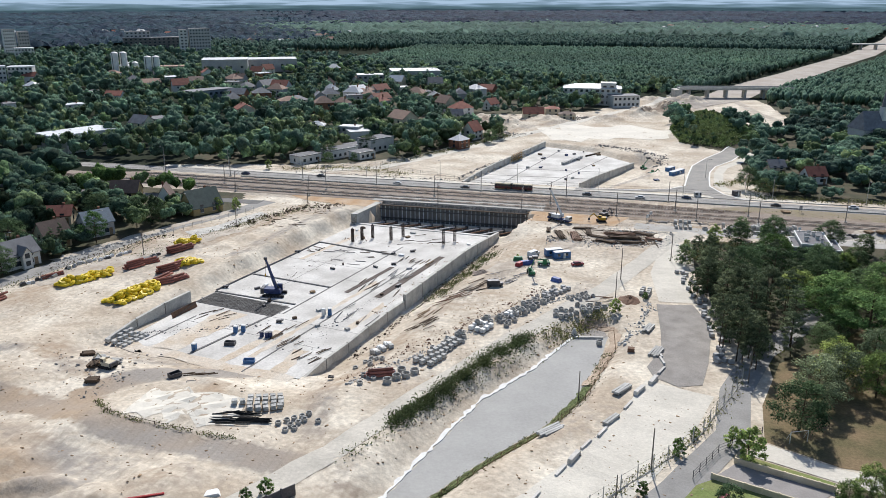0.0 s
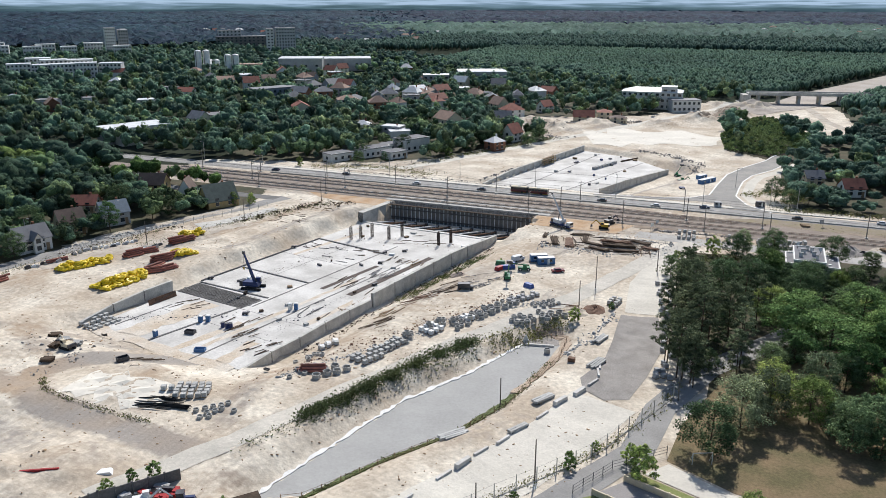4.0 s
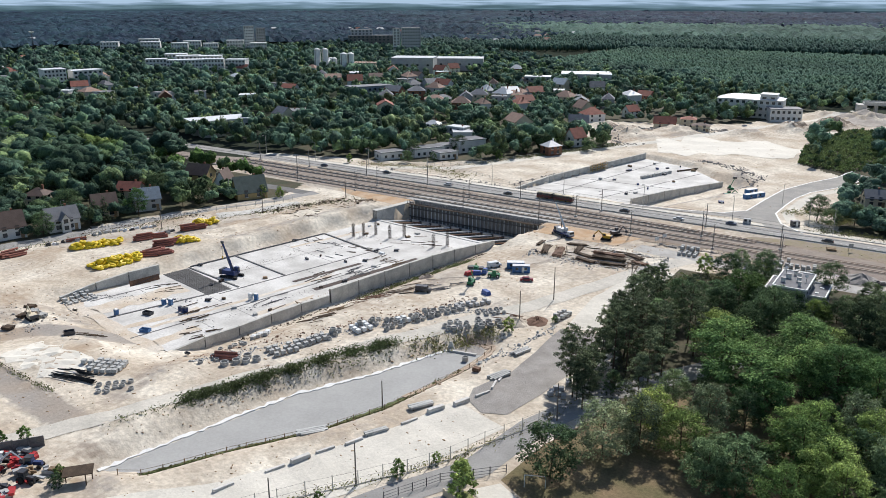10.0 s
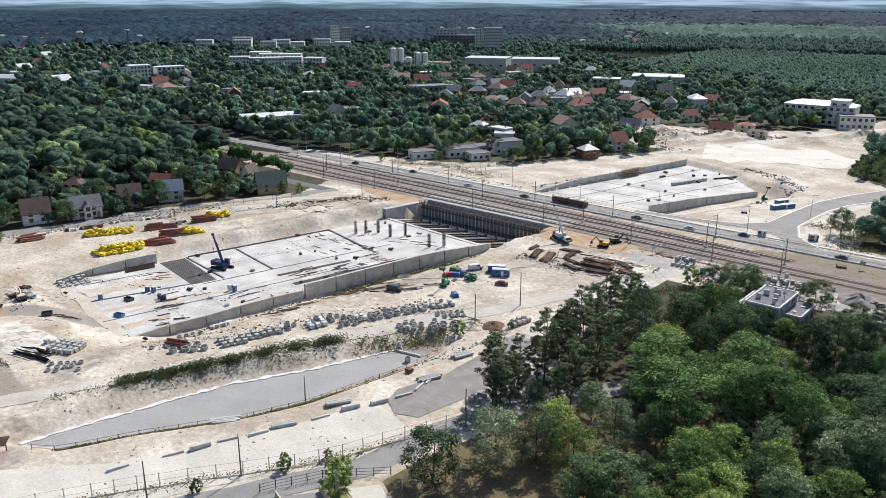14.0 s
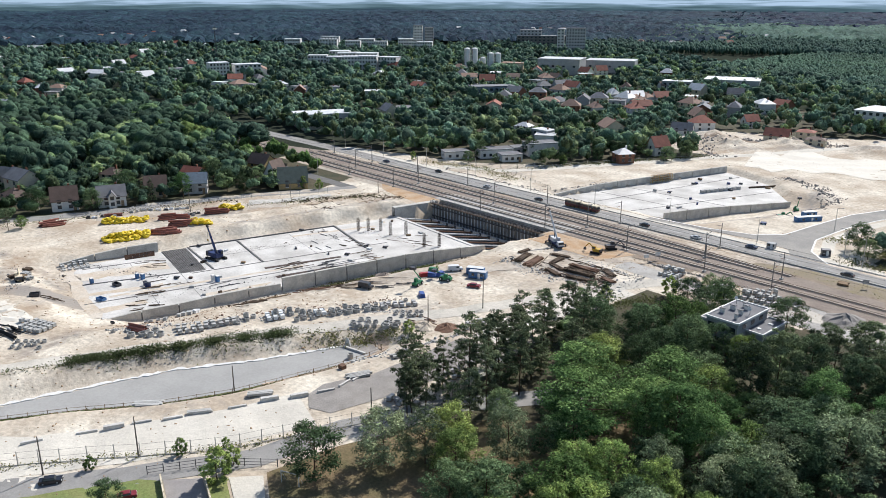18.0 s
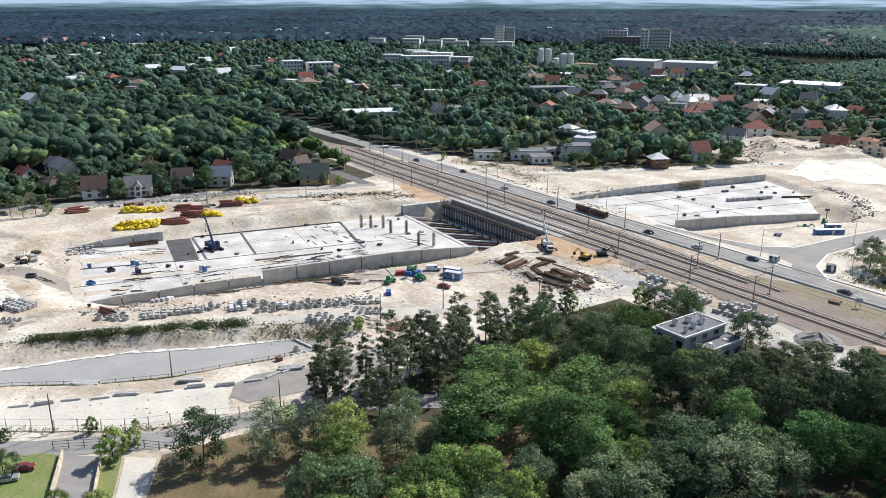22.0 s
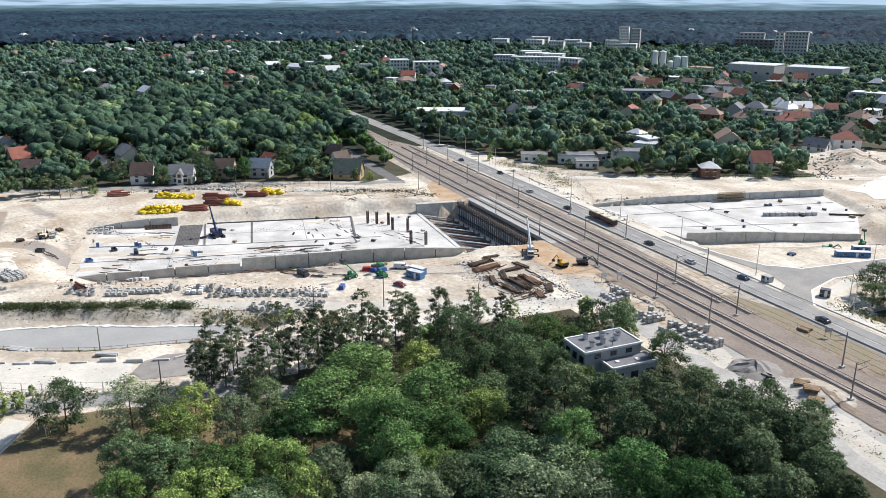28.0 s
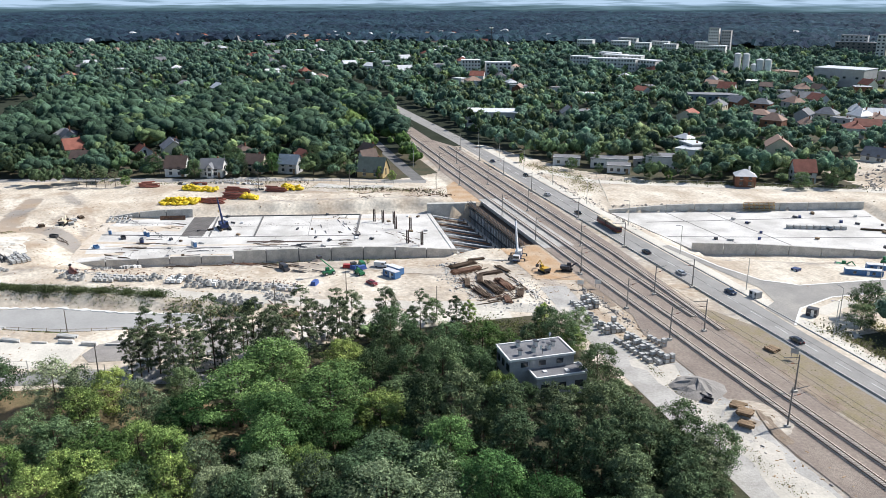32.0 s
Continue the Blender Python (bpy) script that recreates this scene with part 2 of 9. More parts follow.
# aerial haze tinted into the green as extra blue
LEAF_P = leaf_mat("hazed_plantation", (0.118, 0.208, 0.152), 0.1, 0.2)
WSAND = mat("bright_white_sand", (0.71, 0.665, 0.58), 0.95, 0.12, 0.05, 0.5, 0.3, 1.0, coords="World")


# ---- geometry helpers ----
class Geo:
    """Collects boxes, tubes, prisms and sheets into one mesh."""
    def __init__(self):
        self.v, self.f = [], []

    def add(self, vs, fs):
        o = len(self.v)
        self.v += [tuple(p) for p in vs]
        self.f += [tuple(i + o for i in q) for q in fs]
        return self

    def box(self, c, s, rz=0.0, taper=1.0, tilt=None):
        x, y, z = s[0] / 2, s[1] / 2, s[2] / 2
        k = taper
        vs = [(-x, -y, -z), (x, -y, -z), (x, y, -z), (-x, y, -z), (-x * k, -y * k, z), (x * k, -y * k, z), (x * k, y * k, z), (-x * k, y * k, z)]
        r = Euler(tilt or (0, 0, radians(rz))).to_matrix()
        return self.add([r @ Vector(p) + Vector(c) for p in vs], [(0, 3, 2, 1), (4, 5, 6, 7), (0, 1, 5, 4), (1, 2, 6, 5), (2, 3, 7, 6), (3, 0, 4, 7)])

    def tube(self, a, b, r, n=8, r2=None, cap=True):
        a, b = Vector(a), Vector(b)
        q = (b - a).to_track_quat("Z", "Y")
        r2 = r if r2 is None else r2
        vs = []
        for p, rr in ((a, r), (b, r2)):
            vs += [p + q @ Vector((rr * math.cos(2 * math.pi * i / n), rr * math.sin(2 * math.pi * i / n), 0)) for i in range(n)]
        fs = [(i, (i + 1) % n, n + (i + 1) % n, n + i) for i in range(n)]
        if cap:
            fs += [tuple(range(n - 1, -1, -1)), tuple(range(n, 2 * n))]
        return self.add(vs, fs)

    def ring(self, c, r, h, t, n=14, axis=None):
        """A hollow pipe section that stands at c, or lies along axis."""
        q = Vector(axis).to_track_quat("Z", "Y") if axis else None
        vs = []
        for rr, z in ((r, 0), (r, h), (r - t, h), (r - t, 0)):
            for i in range(n):
                p = Vector((rr * math.cos(2 * math.pi * i / n), rr * math.sin(2 * math.pi * i / n), z))
                vs.append((q @ p if q else p) + Vector(c))
        fs = []
        for k in range(4):
            k2 = (k + 1) % 4
            fs += [(k * n + i, k * n + (i + 1) % n, k2 * n + (i + 1) % n, k2 * n + i) for i in range(n)]
        return self.add(vs, fs)

    def prism(self, pts, z0, z1):
        n = len(pts)
        zf = z0 if callable(z0) else (lambda x, y: z0)
        zt = z1 if callable(z1) else (lambda x, y: z1)
        vs = [(x, y, zf(x, y)) for x, y in pts] + [(x, y, zt(x, y)) for x, y in pts]
        return self.add(vs, [tuple(range(n - 1, -1, -1)), tuple(range(n, 2 * n))] + [(i, (i + 1) % n, n + (i + 1) % n, n + i) for i in range(n)])

    def mesh(self, name, m, smooth=False):
        me = bpy.data.meshes.new(name)
        me.from_pydata(self.v, [], self.f)
        me.materials.append(m)
        if smooth:
            me.shade_smooth()
        return me


def thing(name, label, category, at=(0, 0, 0), rz=0.0, group="", kind="", size=1.0):
    ob = new(name)
    ob.matrix_basis = pose(*at, 0, 0, rz) @ Matrix.Diagonal((size, size, size, 1))
    return tagged(ob, label, category, group, kind)


def part(name, g, m, parent=None, label="", smooth=False):
    ob = new(name, g.mesh(name, m, smooth) if isinstance(g, Geo) else g)
    if parent:
        ob.parent = parent
    return tagged(ob, label)


def solid(name, g, m, label, category, group="", kind="", smooth=False):
    return tagged(part(name, g, m, None, "", smooth), label, category, group, kind)


def array_mesh(name, v, f, m, smooth=False):
    """A mesh from numpy arrays: v (n, 3), f (k, 3) or (k, 4)."""
    me = bpy.data.meshes.new(name)
    k = f.shape[1]
    me.vertices.add(len(v))
    me.vertices.foreach_set("co", np.ascontiguousarray(v, dtype=np.float32).ravel())
    me.loops.add(f.size)
    me.loops.foreach_set("vertex_index", np.ascontiguousarray(f, dtype=np.int32).ravel())
    me.polygons.add(len(f))
    me.polygons.foreach_set("loop_start", np.arange(0, f.size, k, dtype=np.int32))
    if smooth:
        me.polygons.foreach_set("use_smooth", np.ones(len(f), dtype=bool))
    me.update(calc_edges=True)
    me.materials.append(m)
    return me


def inside(px, py, poly):
    """Which of the points lie in the polygon."""
    px, py = np.asarray(px, float), np.asarray(py, float)
    r = np.zeros(px.shape, bool)
    for (x1, y1), (x2, y2) in zip(poly, poly[1:] + poly[:1]):
        if y1 != y2:
            r ^= ((y1 > py) != (y2 > py)) & (px < (x2 - x1) * (py - y1) / (y2 - y1) + x1)
    return r


def distance(px, py, poly, closed=True):
    """The distance of the points to a line of corners."""
    px, py = np.asarray(px, float), np.asarray(py, float)
    d = np.full(px.shape, 1e9)
    ends = poly[1:] + poly[:1] if closed else poly[1:]
    for (x1, y1), (x2, y2) in zip(poly, ends):
        l2 = (x2 - x1) ** 2 + (y2 - y1) ** 2 + 1e-9
        t = np.clip(((px - x1) * (x2 - x1) + (py - y1) * (y2 - y1)) / l2, 0, 1)
        d = np.minimum(d, np.hypot(px - x1 - t * (x2 - x1), py - y1 - t * (y2 - y1)))
    return d


def signed(px, py, poly):
    """Positive inside the polygon, negative outside."""
    d = distance(px, py, poly)
    return np.where(inside(px, py, poly), d, -d)


def step(x, a, b):
    t = np.clip((x - a) / (b - a), 0, 1)
    return t * t * (3 - 2 * t)


# ---- the plan ----
PIT_O, PIT_A = (-75.0, 180.0), radians(80.5)
AX, AY = math.cos(PIT_A), math.sin(PIT_A)


def pit(s, l):
    """World place of a point in the pit: s across to the east, l along to the north."""
    return (PIT_O[0] + s * AY + l * AX, PIT_O[1] - s * AX + l * AY)


def to_pit(x, y):
    dx, dy = x - PIT_O[0], y - PIT_O[1]
    return dx * AY - dy * AX, dx * AX + dy * AY


SLAB = [pit(-17.5, -57), pit(25.2, -54), pit(25.5, 51), pit(-21, 47), pit(-20.6, -8), pit(-20.0, -31)]
DEEP = [pit(-21, 47), pit(25.5, 51), (-38.6, 225.0), (-33.4, 240.5), (-34.0, 242.5), (-85.0, 242.5)]
FAR_PIT = [(-66, 286), (-23.5, 290), (-5.5, 341), (-24, 362), (-46.5, 371)]
BASIN_P = [(-33.5, 89.0), (-30.7, 101.7), (-25.3, 123.8), (-18.5, 137.6), (-12.4, 155.0), (-11.2, 157.4), (-10.4, 160.0), (-6.0, 160.6), (-5.0, 157.6), (-5.2, 148.8), (-8.9, 128.0), (-13.4, 116.7), (-21.1, 104.2), (-27.0, 92.6)]
GRAVEL_P = [(4.5, 173.6), (12.3, 175.1), (14.9, 166), (15.2, 156.6), (14.2, 145), (12.6, 135.2), (8.5, 133.5), (4.3, 136.0), (2.9, 140.3), (5.5, 148), (5.4, 158)]
HILL_P = [(14, 384), (10, 420), (14, 458), (28, 474), (42, 468), (50, 436), (47, 398), (33, 374)]


def slab_z(x, y):
    s, l = to_pit(x, y)
    return -1.6 - 1.5 * np.clip((l + 55) / 100, 0, 1)


def ground_z(x, y):
    """Height of the ground sheet."""
    x, y = np.asarray(x, float), np.asarray(y, float)
    z = np.zeros(x.shape)
    # rough sand
    rough = np.sin(x * 0.31 + 1.7 * np.sin(y * 0.13)) * np.sin(y * 0.27 + 1.3 * np.sin(x * 0.17)) * 0.18 + np.sin(x * 0.9 + y * 0.53) * np.sin(y * 1.1 - x * 0.37) * 0.05
    calm = step(np.abs(y - 262), 24, 32)
    z += rough * calm * step(-x, -16, -8)
    # fall of the land to the outer foot of the east pit wall
    s, l = to_pit(x, y)
    d = s - 25.5
    fall = (1 - step(d, 1.0, 13.0)) * step(d, -2, 0) * step(l, -60, -45) * (1 - step(l, 46, 58))
    z -= 3.5 * fall
    # west bank above the slab
    z += 0.9 * np.exp(-((s + 27) / 4.5) ** 2) * step(l, -30, -10) * (1 - step(l, 45, 60))
    z += 0.7 * np.exp(-((s + 37) / 2.5) ** 2) * step(l, -30, -15) * (1 - step(l, 35, 50)) * (0.6 + 0.4 * np.sin(l * 0.7))
    # hedge bank and the basin
    z += 0.55 * np.exp(-(distance(x, y, [(-40.5, 97), (-33.5, 112), (-28, 126), (-17.8, 147)], False) / 2.2) ** 2)
    b = signed(x, y, BASIN_P)
    z = np.where(b > -5.0, z * step(-b, 0, 5.0) - 2.2 * step(b, -5.0, 0.5), z)
    # sand heaps at the south end
    for hx, hy, hr, hh in ((-84, 96, 9, 1.6), (-72, 106, 12, 1.2), (-92, 84, 12, 1.5), (-62, 84, 9, 1.2), (-108, 106, 10, 1.5), (-70, 70, 14, 2.2), (-98, 72, 14, 2.0), (66, 244, 5, 1.6), (-118, 118, 9, 1.2), (-40, 340, 0.1, 0)):
        r = np.hypot(x - hx, y - hy) / hr
        z += hh * np.exp(-r * r * 1.6) * (1 + 0.25 * np.sin(x * 1.3 + hy) * np.sin(y * 1.1 + hx))
    # churned earth at the south end
    m_ = np.exp(-((x + 82) / 22) ** 2 - ((y - 77) / 7.5) ** 2)
    z += m_ * (1.7 * np.abs(np.sin(x * 0.33 + 1.4 * np.sin(y * 0.21))) * np.abs(np.sin(y * 0.39 + 1.1 * np.sin(x * 0.19))) + 0.5 * np.abs(np.sin(x * 0.95 + y * 0.4)) + 0.35 * np.sin(y * 1.3 - x * 0.5))
    # north yard, heaps and dips beyond the far pit
    z -= 2.8 * step(-distance(x, y, [(-21.0, 289), (-3.0, 341)], False), -14, -2) * (y > 284) * step(y, 284, 292)
    for hx, hy, hr, hh in ((-75, 420, 16, 4.0), (-55, 442, 14, 3.0), (-92, 436, 12, 3.0), (-5, 480, 14, 4.5), (10, 505, 14, 5.0), (-22, 455, 12, 2.5), (22, 540, 16, 5), (0, 545, 12, 3)):
        r = np.hypot((x - hx), (y - hy)) / hr
        z += hh * np.exp(-r * r * 2.0) * (1 + 0.3 * np.sin(x * 0.7 + hy) * np.sin(y * 0.6 + hx))
    h = signed(x, y, HILL_P)
    z += 5.4 * step(h, -6, 16) * (1 + 0.2 * np.sin(x * 0.2) * np.sin(y * 0.15))
    # banks that run down to the slabs
    sdp = -signed(x, y, SLAB)
    bank = 1 - step(sdp, 0.6, 5.5 + 0.8 * np.sin(l * 0.5) + 5.0 * step(-l, 50, 58))
    z = np.where((sdp > 0) & ((s < -15) | (l < -53)), z * (1 - bank) + (slab_z(x, y) - 0.08) * bank, z)
    fdp = -signed(x, y, FAR_PIT)
    bank = 1 - step(fdp, 0.8, 3.5)
    z = np.where((fdp > 0) & ((y < 292) | (y > 345)), z * (1 - bank) - 1.5 * bank, z)
    # pits
    z = np.where(inside(x, y, SLAB), slab_z(x, y) - 0.5, z)
    z = np.where(inside(x, y, DEEP), -7.2, z)
    z = np.where((x > -84.5) & (x < -35.5) & (y > 241) & (y < 267.5), -7.2, z)
    z = np.where(inside(x, y, FAR_PIT), -2.0, z)
    return z


# ---- ground ----
GX0, GX1, GY0, GY1 = -190.0, 130.0, 50.0, 570.0
gx = np.arange(GX0, GX1 + 0.1, 1.25)
gy = np.arange(GY0, GY1 + 0.1, 1.25)
XX, YY = np.meshgrid(gx, gy)
edge = np.minimum(np.minimum(XX - GX0, GX1 - XX), np.minimum(YY - GY0, GY1 - YY))
ZZ = ground_z(XX, YY) * step(edge, 0, 12)
nx, ny = len(gx), len(gy)
idx = np.arange(nx * ny).reshape(ny, nx)
gf = np.stack([idx[:-1, :-1], idx[:-1, 1:], idx[1:, 1:], idx[1:, :-1]], -1).reshape(-1, 4)
gv = np.stack([XX, YY, ZZ], -1).reshape(-1, 3)
# the sheet goes on to the horizon
R = 4800.0
ring = np.array([(GX0, GY0, 0), (GX1, GY0, 0), (GX1, GY1, 0), (GX0, GY1, 0), (-R, -R, 0), (R, -R, 0), (R, R, 0), (-R, R, 0)])
o = len(gv)
rf = np.array([(4, 5, 1, 0), (5, 6, 2, 1), (6, 7, 3, 2), (7, 4, 0, 3)]) + o
ground_me = array_mesh("ground", np.concatenate([gv, ring]), np.concatenate([gf, rf]), SAND, False)
ground_me.materials.append(LAND)
ground_me.materials.append(FLOOR_G)
CLEAR = [(-190, 50), (-46, 50), (14, 86), (34, 112), (26, 140), (14, 190), (14, 226), (60, 232), (130, 232), (130, 288), (44, 284), (40, 300), (38, 330), (37, 360), (30, 372), (14, 384), (10, 462), (30, 478), (46, 476), (50, 446), (63, 438), (79, 460), (74, 500), (72, 540), (66, 572), (-5, 570), (-20, 520), (-34, 487), (-60, 470), (-112, 452), (-112, 400), (-66, 390), (-76, 360), (-100, 320), (-128, 300), (-190, 284), (-190, 246), (-135, 246), (-128, 226), (-138, 200), (-144, 175), (-152, 145), (-160, 115), (-170, 50)]
cen = gv[gf].mean(1)
mi = np.where(inside(cen[:, 0], cen[:, 1], CLEAR), 0, 2)
ground_me.polygons.foreach_set("material_index", np.concatenate([mi, np.ones(4, int)]).astype(np.int32))
# worn along the haul lines, in the storage yards and where machines turn; south-west and street spots partly paint
# cloud shade
LANES = [[(-140, 96), (-98, 95), (-80, 94), (-61, 94), (-48, 91.6)], [(-100, 96), (-91, 103), (-86.7, 110), (-81, 119.5), (-72, 121), (-62, 126)], [(-120, 92), (-90, 90), (-62, 90), (-45, 96), (-36, 115), (-23, 148), (-7, 181), (8, 224)], [(-62, 90), (-66, 104), (-78, 122), (-96, 122), (-110, 120)], [(-140, 108), (-112, 118), (-98, 112), (-70, 114)], [(-46, 96), (-52, 116), (-46, 140), (-40, 170), (-28, 195), (-18, 215), (-10, 240)],
         [(-150, 120), (-136, 150), (-120, 180), (-112, 205), (-108, 236)], [(-104, 180), (-101, 205), (-96, 236)], [(-60, 60), (-80, 80), (-120, 90), (-150, 84)], [(-45, 96), (-30, 84), (-10, 80)], [(-17, 290), (0, 310), (2, 335), (-4, 360)], [(-74, 380), (-60, 420), (-36, 445)], [(-20, 236), (10, 240), (60, 243), (120, 243)], [(-30, 88), (-22, 80), (-8, 78)]]
ww = np.zeros(len(gv))
for ln in LANES:
    dd = distance(gv[:, 0], gv[:, 1], ln, False)
    ww = np.maximum(ww, 0.34 * np.exp(-(dd / 3.2) ** 2) + 0.16 * np.exp(-((dd - 1.1) / 0.55) ** 2))
for x_, y_, r_, k_ in ((-30, 205, 24, 0.3), (-38, 166, 18, 0.28), (-20, 236, 12, 0.32), (-4, 206, 12, 0.22), (-44, 140, 12, 0.25), (-12, 178, 10, 0.3), (80, 238, 30, 0.3), (-84, 400, 20, 0.36), (-20, 462, 26, 0.36), (8, 400, 12, 0.25), (20, 350, 14, 0.25), (-92, 340, 22, 0.3), (-110, 300, 22, 0.3), (-20, 372, 9, 0.35), (-82, 82, 17, 0.5), (-104, 82, 18, 0.5), (-62, 86, 9, 0.35), (-92, 97, 9, 0.45), (-128, 172, 14, 0.4), (-136, 186, 10, 0.4), (-130, 200, 9, 0.35), (-120, 165, 22, 0.22), (-104, 88, 24, 0.22), (-70, 74, 22, 0.25), (-44, 84, 16, 0.28), (-40, 128, 14, 0.2), (-30, 190, 16, 0.18), (-10, 226, 18, 0.25), (60, 243, 26, 0.3), (100, 244, 26, 0.3), (-80, 430, 24, 0.3), (8, 510, 30, 0.3), (-14, 120, 16, 0.25), (-4, 150, 14, 0.25), (-96, 112, 14, 0.2), (-100, 232, 12, 0.25), (-136, 140, 16, 0.25)):
    ww = np.maximum(ww, k_ * np.exp(-(np.hypot(gv[:, 0] - x_, gv[:, 1] - y_) / r_) ** 2 * 1.5))
LOOP = [[(-45.3, 94.1), (-55.1, 94.3), (-63.1, 94.6), (-70.5, 94.4), (-78.9, 95.0), (-88.0, 98.2), (-91.0, 104.6), (-88.5, 111.0), (-82.4, 116.3), (-75.4, 119.2), (-70.0, 123.4)], [(-46.7, 91.2), (-48.2, 87.1), (-50.6, 81.6)], [(-88.0, 97.7), (-96.3, 99.1), (-130, 100)]]
loop_d = np.full(len(gv), 99.0)
for ln, half in zip(LOOP, (2.9, 2.2, 3.2)):
    dd = distance(gv[:, 0], gv[:, 1], ln, False)
    loop_d = np.minimum(loop_d, dd - half)
ww = np.maximum(ww * np.clip(loop_d / 5, 0.3, 1), 0.62 * np.clip(0.8 - loop_d, 0, 1))
ww[np.abs(gv[:, 1] - 258) < 14] = 0.35
wa = ground_me.attributes.new("wear_shade", "FLOAT", "POINT")
wa.data.foreach_set("value", np.concatenate([ww, np.zeros(8)]).astype(np.float32))
ground = tagged(new("ground", ground_me), "pale trampled building-site sand passing into wooded land", "ground", "", "structure")


def strip(name, line, width, m, label, z=0.03, kind="structure", cat="road", thick=0.12):
    """A road along a line of corners, draped on the ground."""
    pts = [Vector(p) for p in line]
    fine = []
    for a, b in zip(pts, pts[1:]):
        n = max(1, int((b - a).length / (1.6 if width < 15 and abs(a.x) < 170 else 5)))
        fine += [a + (b - a) * i / n for i in range(n)]
    fine.append(pts[-1])
    g = Geo()
    vs = []
    na = max(2, min(9, int(width / 1.4)))
    for i, p in enumerate(fine):
        d = (fine[min(i + 1, len(fine) - 1)] - fine[max(i - 1, 0)]).normalized()
        nrm = Vector((-d.y, d.x))
        w = width / 2
        for k in range(na + 1):
            q = p + nrm * w * (2 * k / na - 1)
            vs.append((q.x, q.y))
    xy = np.array(vs)
    vs = np.column_stack([xy, ground_z(xy[:, 0], xy[:, 1]) + z]).tolist()
    c = na + 1
    fs = [(i * c + k + 1, i * c + k, i * c + c + k, i * c + c + 1 + k) for i in range(len(fine) - 1) for k in range(na)]
    g.add(vs, fs)
    return solid(name, g, m, label, cat, kind=kind)


def sheet(name, poly, m, label, zf, cat, kind="structure", cell=1.5, thick=0.0):
    """A flat-edged patch with a fine inner grid, draped at the height zf."""
    bm = bmesh.new()
    bm.faces.new([bm.verts.new((x, y, 0)) for x, y in poly])
    xs, ys = [p[0] for p in poly], [p[1] for p in poly]
    for axis, lo, hi in ((0, min(xs), max(xs)), (1, min(ys), max(ys))):
        c = lo + cell
        while c < hi:
            no = (1, 0, 0) if axis == 0 else (0, 1, 0)
            bmesh.ops.bisect_plane(bm, geom=bm.verts[:] + bm.edges[:] + bm.faces[:], plane_co=(c, c, 0), plane_no=no)
            c += cell
    for v in bm.verts:
        v.co.z = float(zf(v.co.x, v.co.y))
    bmesh.ops.recalc_face_normals(bm, faces=bm.faces)
    if sum(f.normal.z for f in bm.faces) < 0:
        bmesh.ops.reverse_faces(bm, faces=bm.faces)
    me = bpy.data.meshes.new(name)
    bm.to_mesh(me)
    bm.free()
    me.materials.append(m)
    return tagged(new(name, me), label, cat, "", kind)


# ---- roads and yards ----
gz = lambda x, y: float(ground_z(x, y))
strip("main_road", [(-520, 267.4), (-400, 271), (-204, 276.5), (-132, 276.4), (-54, 274.5), (12, 274.8), (39, 273.5), (150, 272.5), (400, 270)], 7.6, ASPH, "grey asphalt road with worn lane marks beside the railway", 0.06)
strip("side_street", [(-172, 60), (-161, 111), (-157, 126), (-150, 145), (-145, 161), (-141, 183), (-136, 200), (-126, 225), (-122, 238)], 6.0, ASPH, "grey asphalt street in front of the houses", 0.05)
strip("left_road", [(-520, 224), (-300, 233), (-238, 236), (-173, 235.8), (-124, 235.6)], 5.0, ASPH_D, "grey asphalt road between trees and the railway", 0.06)
strip("haul_road", [(-52, 78), (-48.6, 86.4), (-45.6, 93), (-42.5, 98.5), (-36.3, 115.5), (-22.8, 148), (-7, 181.3), (8, 224), (14, 235)], 5.0, HAUL, "pale packed sand haul road along the site", 0.06)
strip("lane_by_rails", [(-2, 238), (16, 236.2), (44, 234.8), (86, 233.5), (150, 231)], 6.5, LANE, "worn grey gravel lane beside the railway", 0.06)
strip("lane_yard", [(36, 239.2), (60, 239.6), (84, 238.4), (110, 236.6), (150, 233)], 9.5, LANE, "worn grey gravel yard along the lane", 0.05)
strip("park_road", [(-12, 70), (1.2, 90), (8, 102), (16.4, 119), (18, 134), (24, 152), (40, 178)], 5.2, ASPH, "grey asphalt road behind a wire fence", 0.06)
strip("site_access", [(2, 92), (-8, 80)], 4.0, PALE, "pale sand track", 0.05)
strip("white_track", [(-24, 74), (-8, 92), (-1, 106), (4.8, 120), (8.6, 133)], 12.0, PALE, "broad white sand track beside the fence", 0.05)
strip("yard_track", [(9, 176), (7, 195), (10, 222)], 8.0, PALE, "white sand track leading to the railway lane", 0.05)
SLIP_W = [(-24, 283.2), (-4, 285.6), (8.1, 289.6), (14, 296), (15.5, 313.2), (17.9, 333.8), (24, 352), (31.2, 368), (35.4, 378)]
SLIP_E = [(42, 376), (39.1, 363.5), (34.5, 349.5), (27, 335), (24.2, 322.7), (23.3, 310.5), (22.8, 297.7), (26.8, 285.9), (34.6, 278.2)]
sheet("slip_road", SLIP_W + SLIP_E + [(24.4, 278.4), (21.5, 283.0), (13.2, 285.6), (2.1, 284), (-24, 280.6)], ASPH_N, "new grey asphalt slip road curving north", lambda x, y: gz(x, y) + 0.07, "road", cell=3.0)
strip("slip_kerb", SLIP_W, 0.5, WHITE, "pale concrete kerb along the slip road", 0.12)
strip("slip_kerb", SLIP_E, 0.5, WHITE, "pale concrete kerb along the slip road", 0.12)
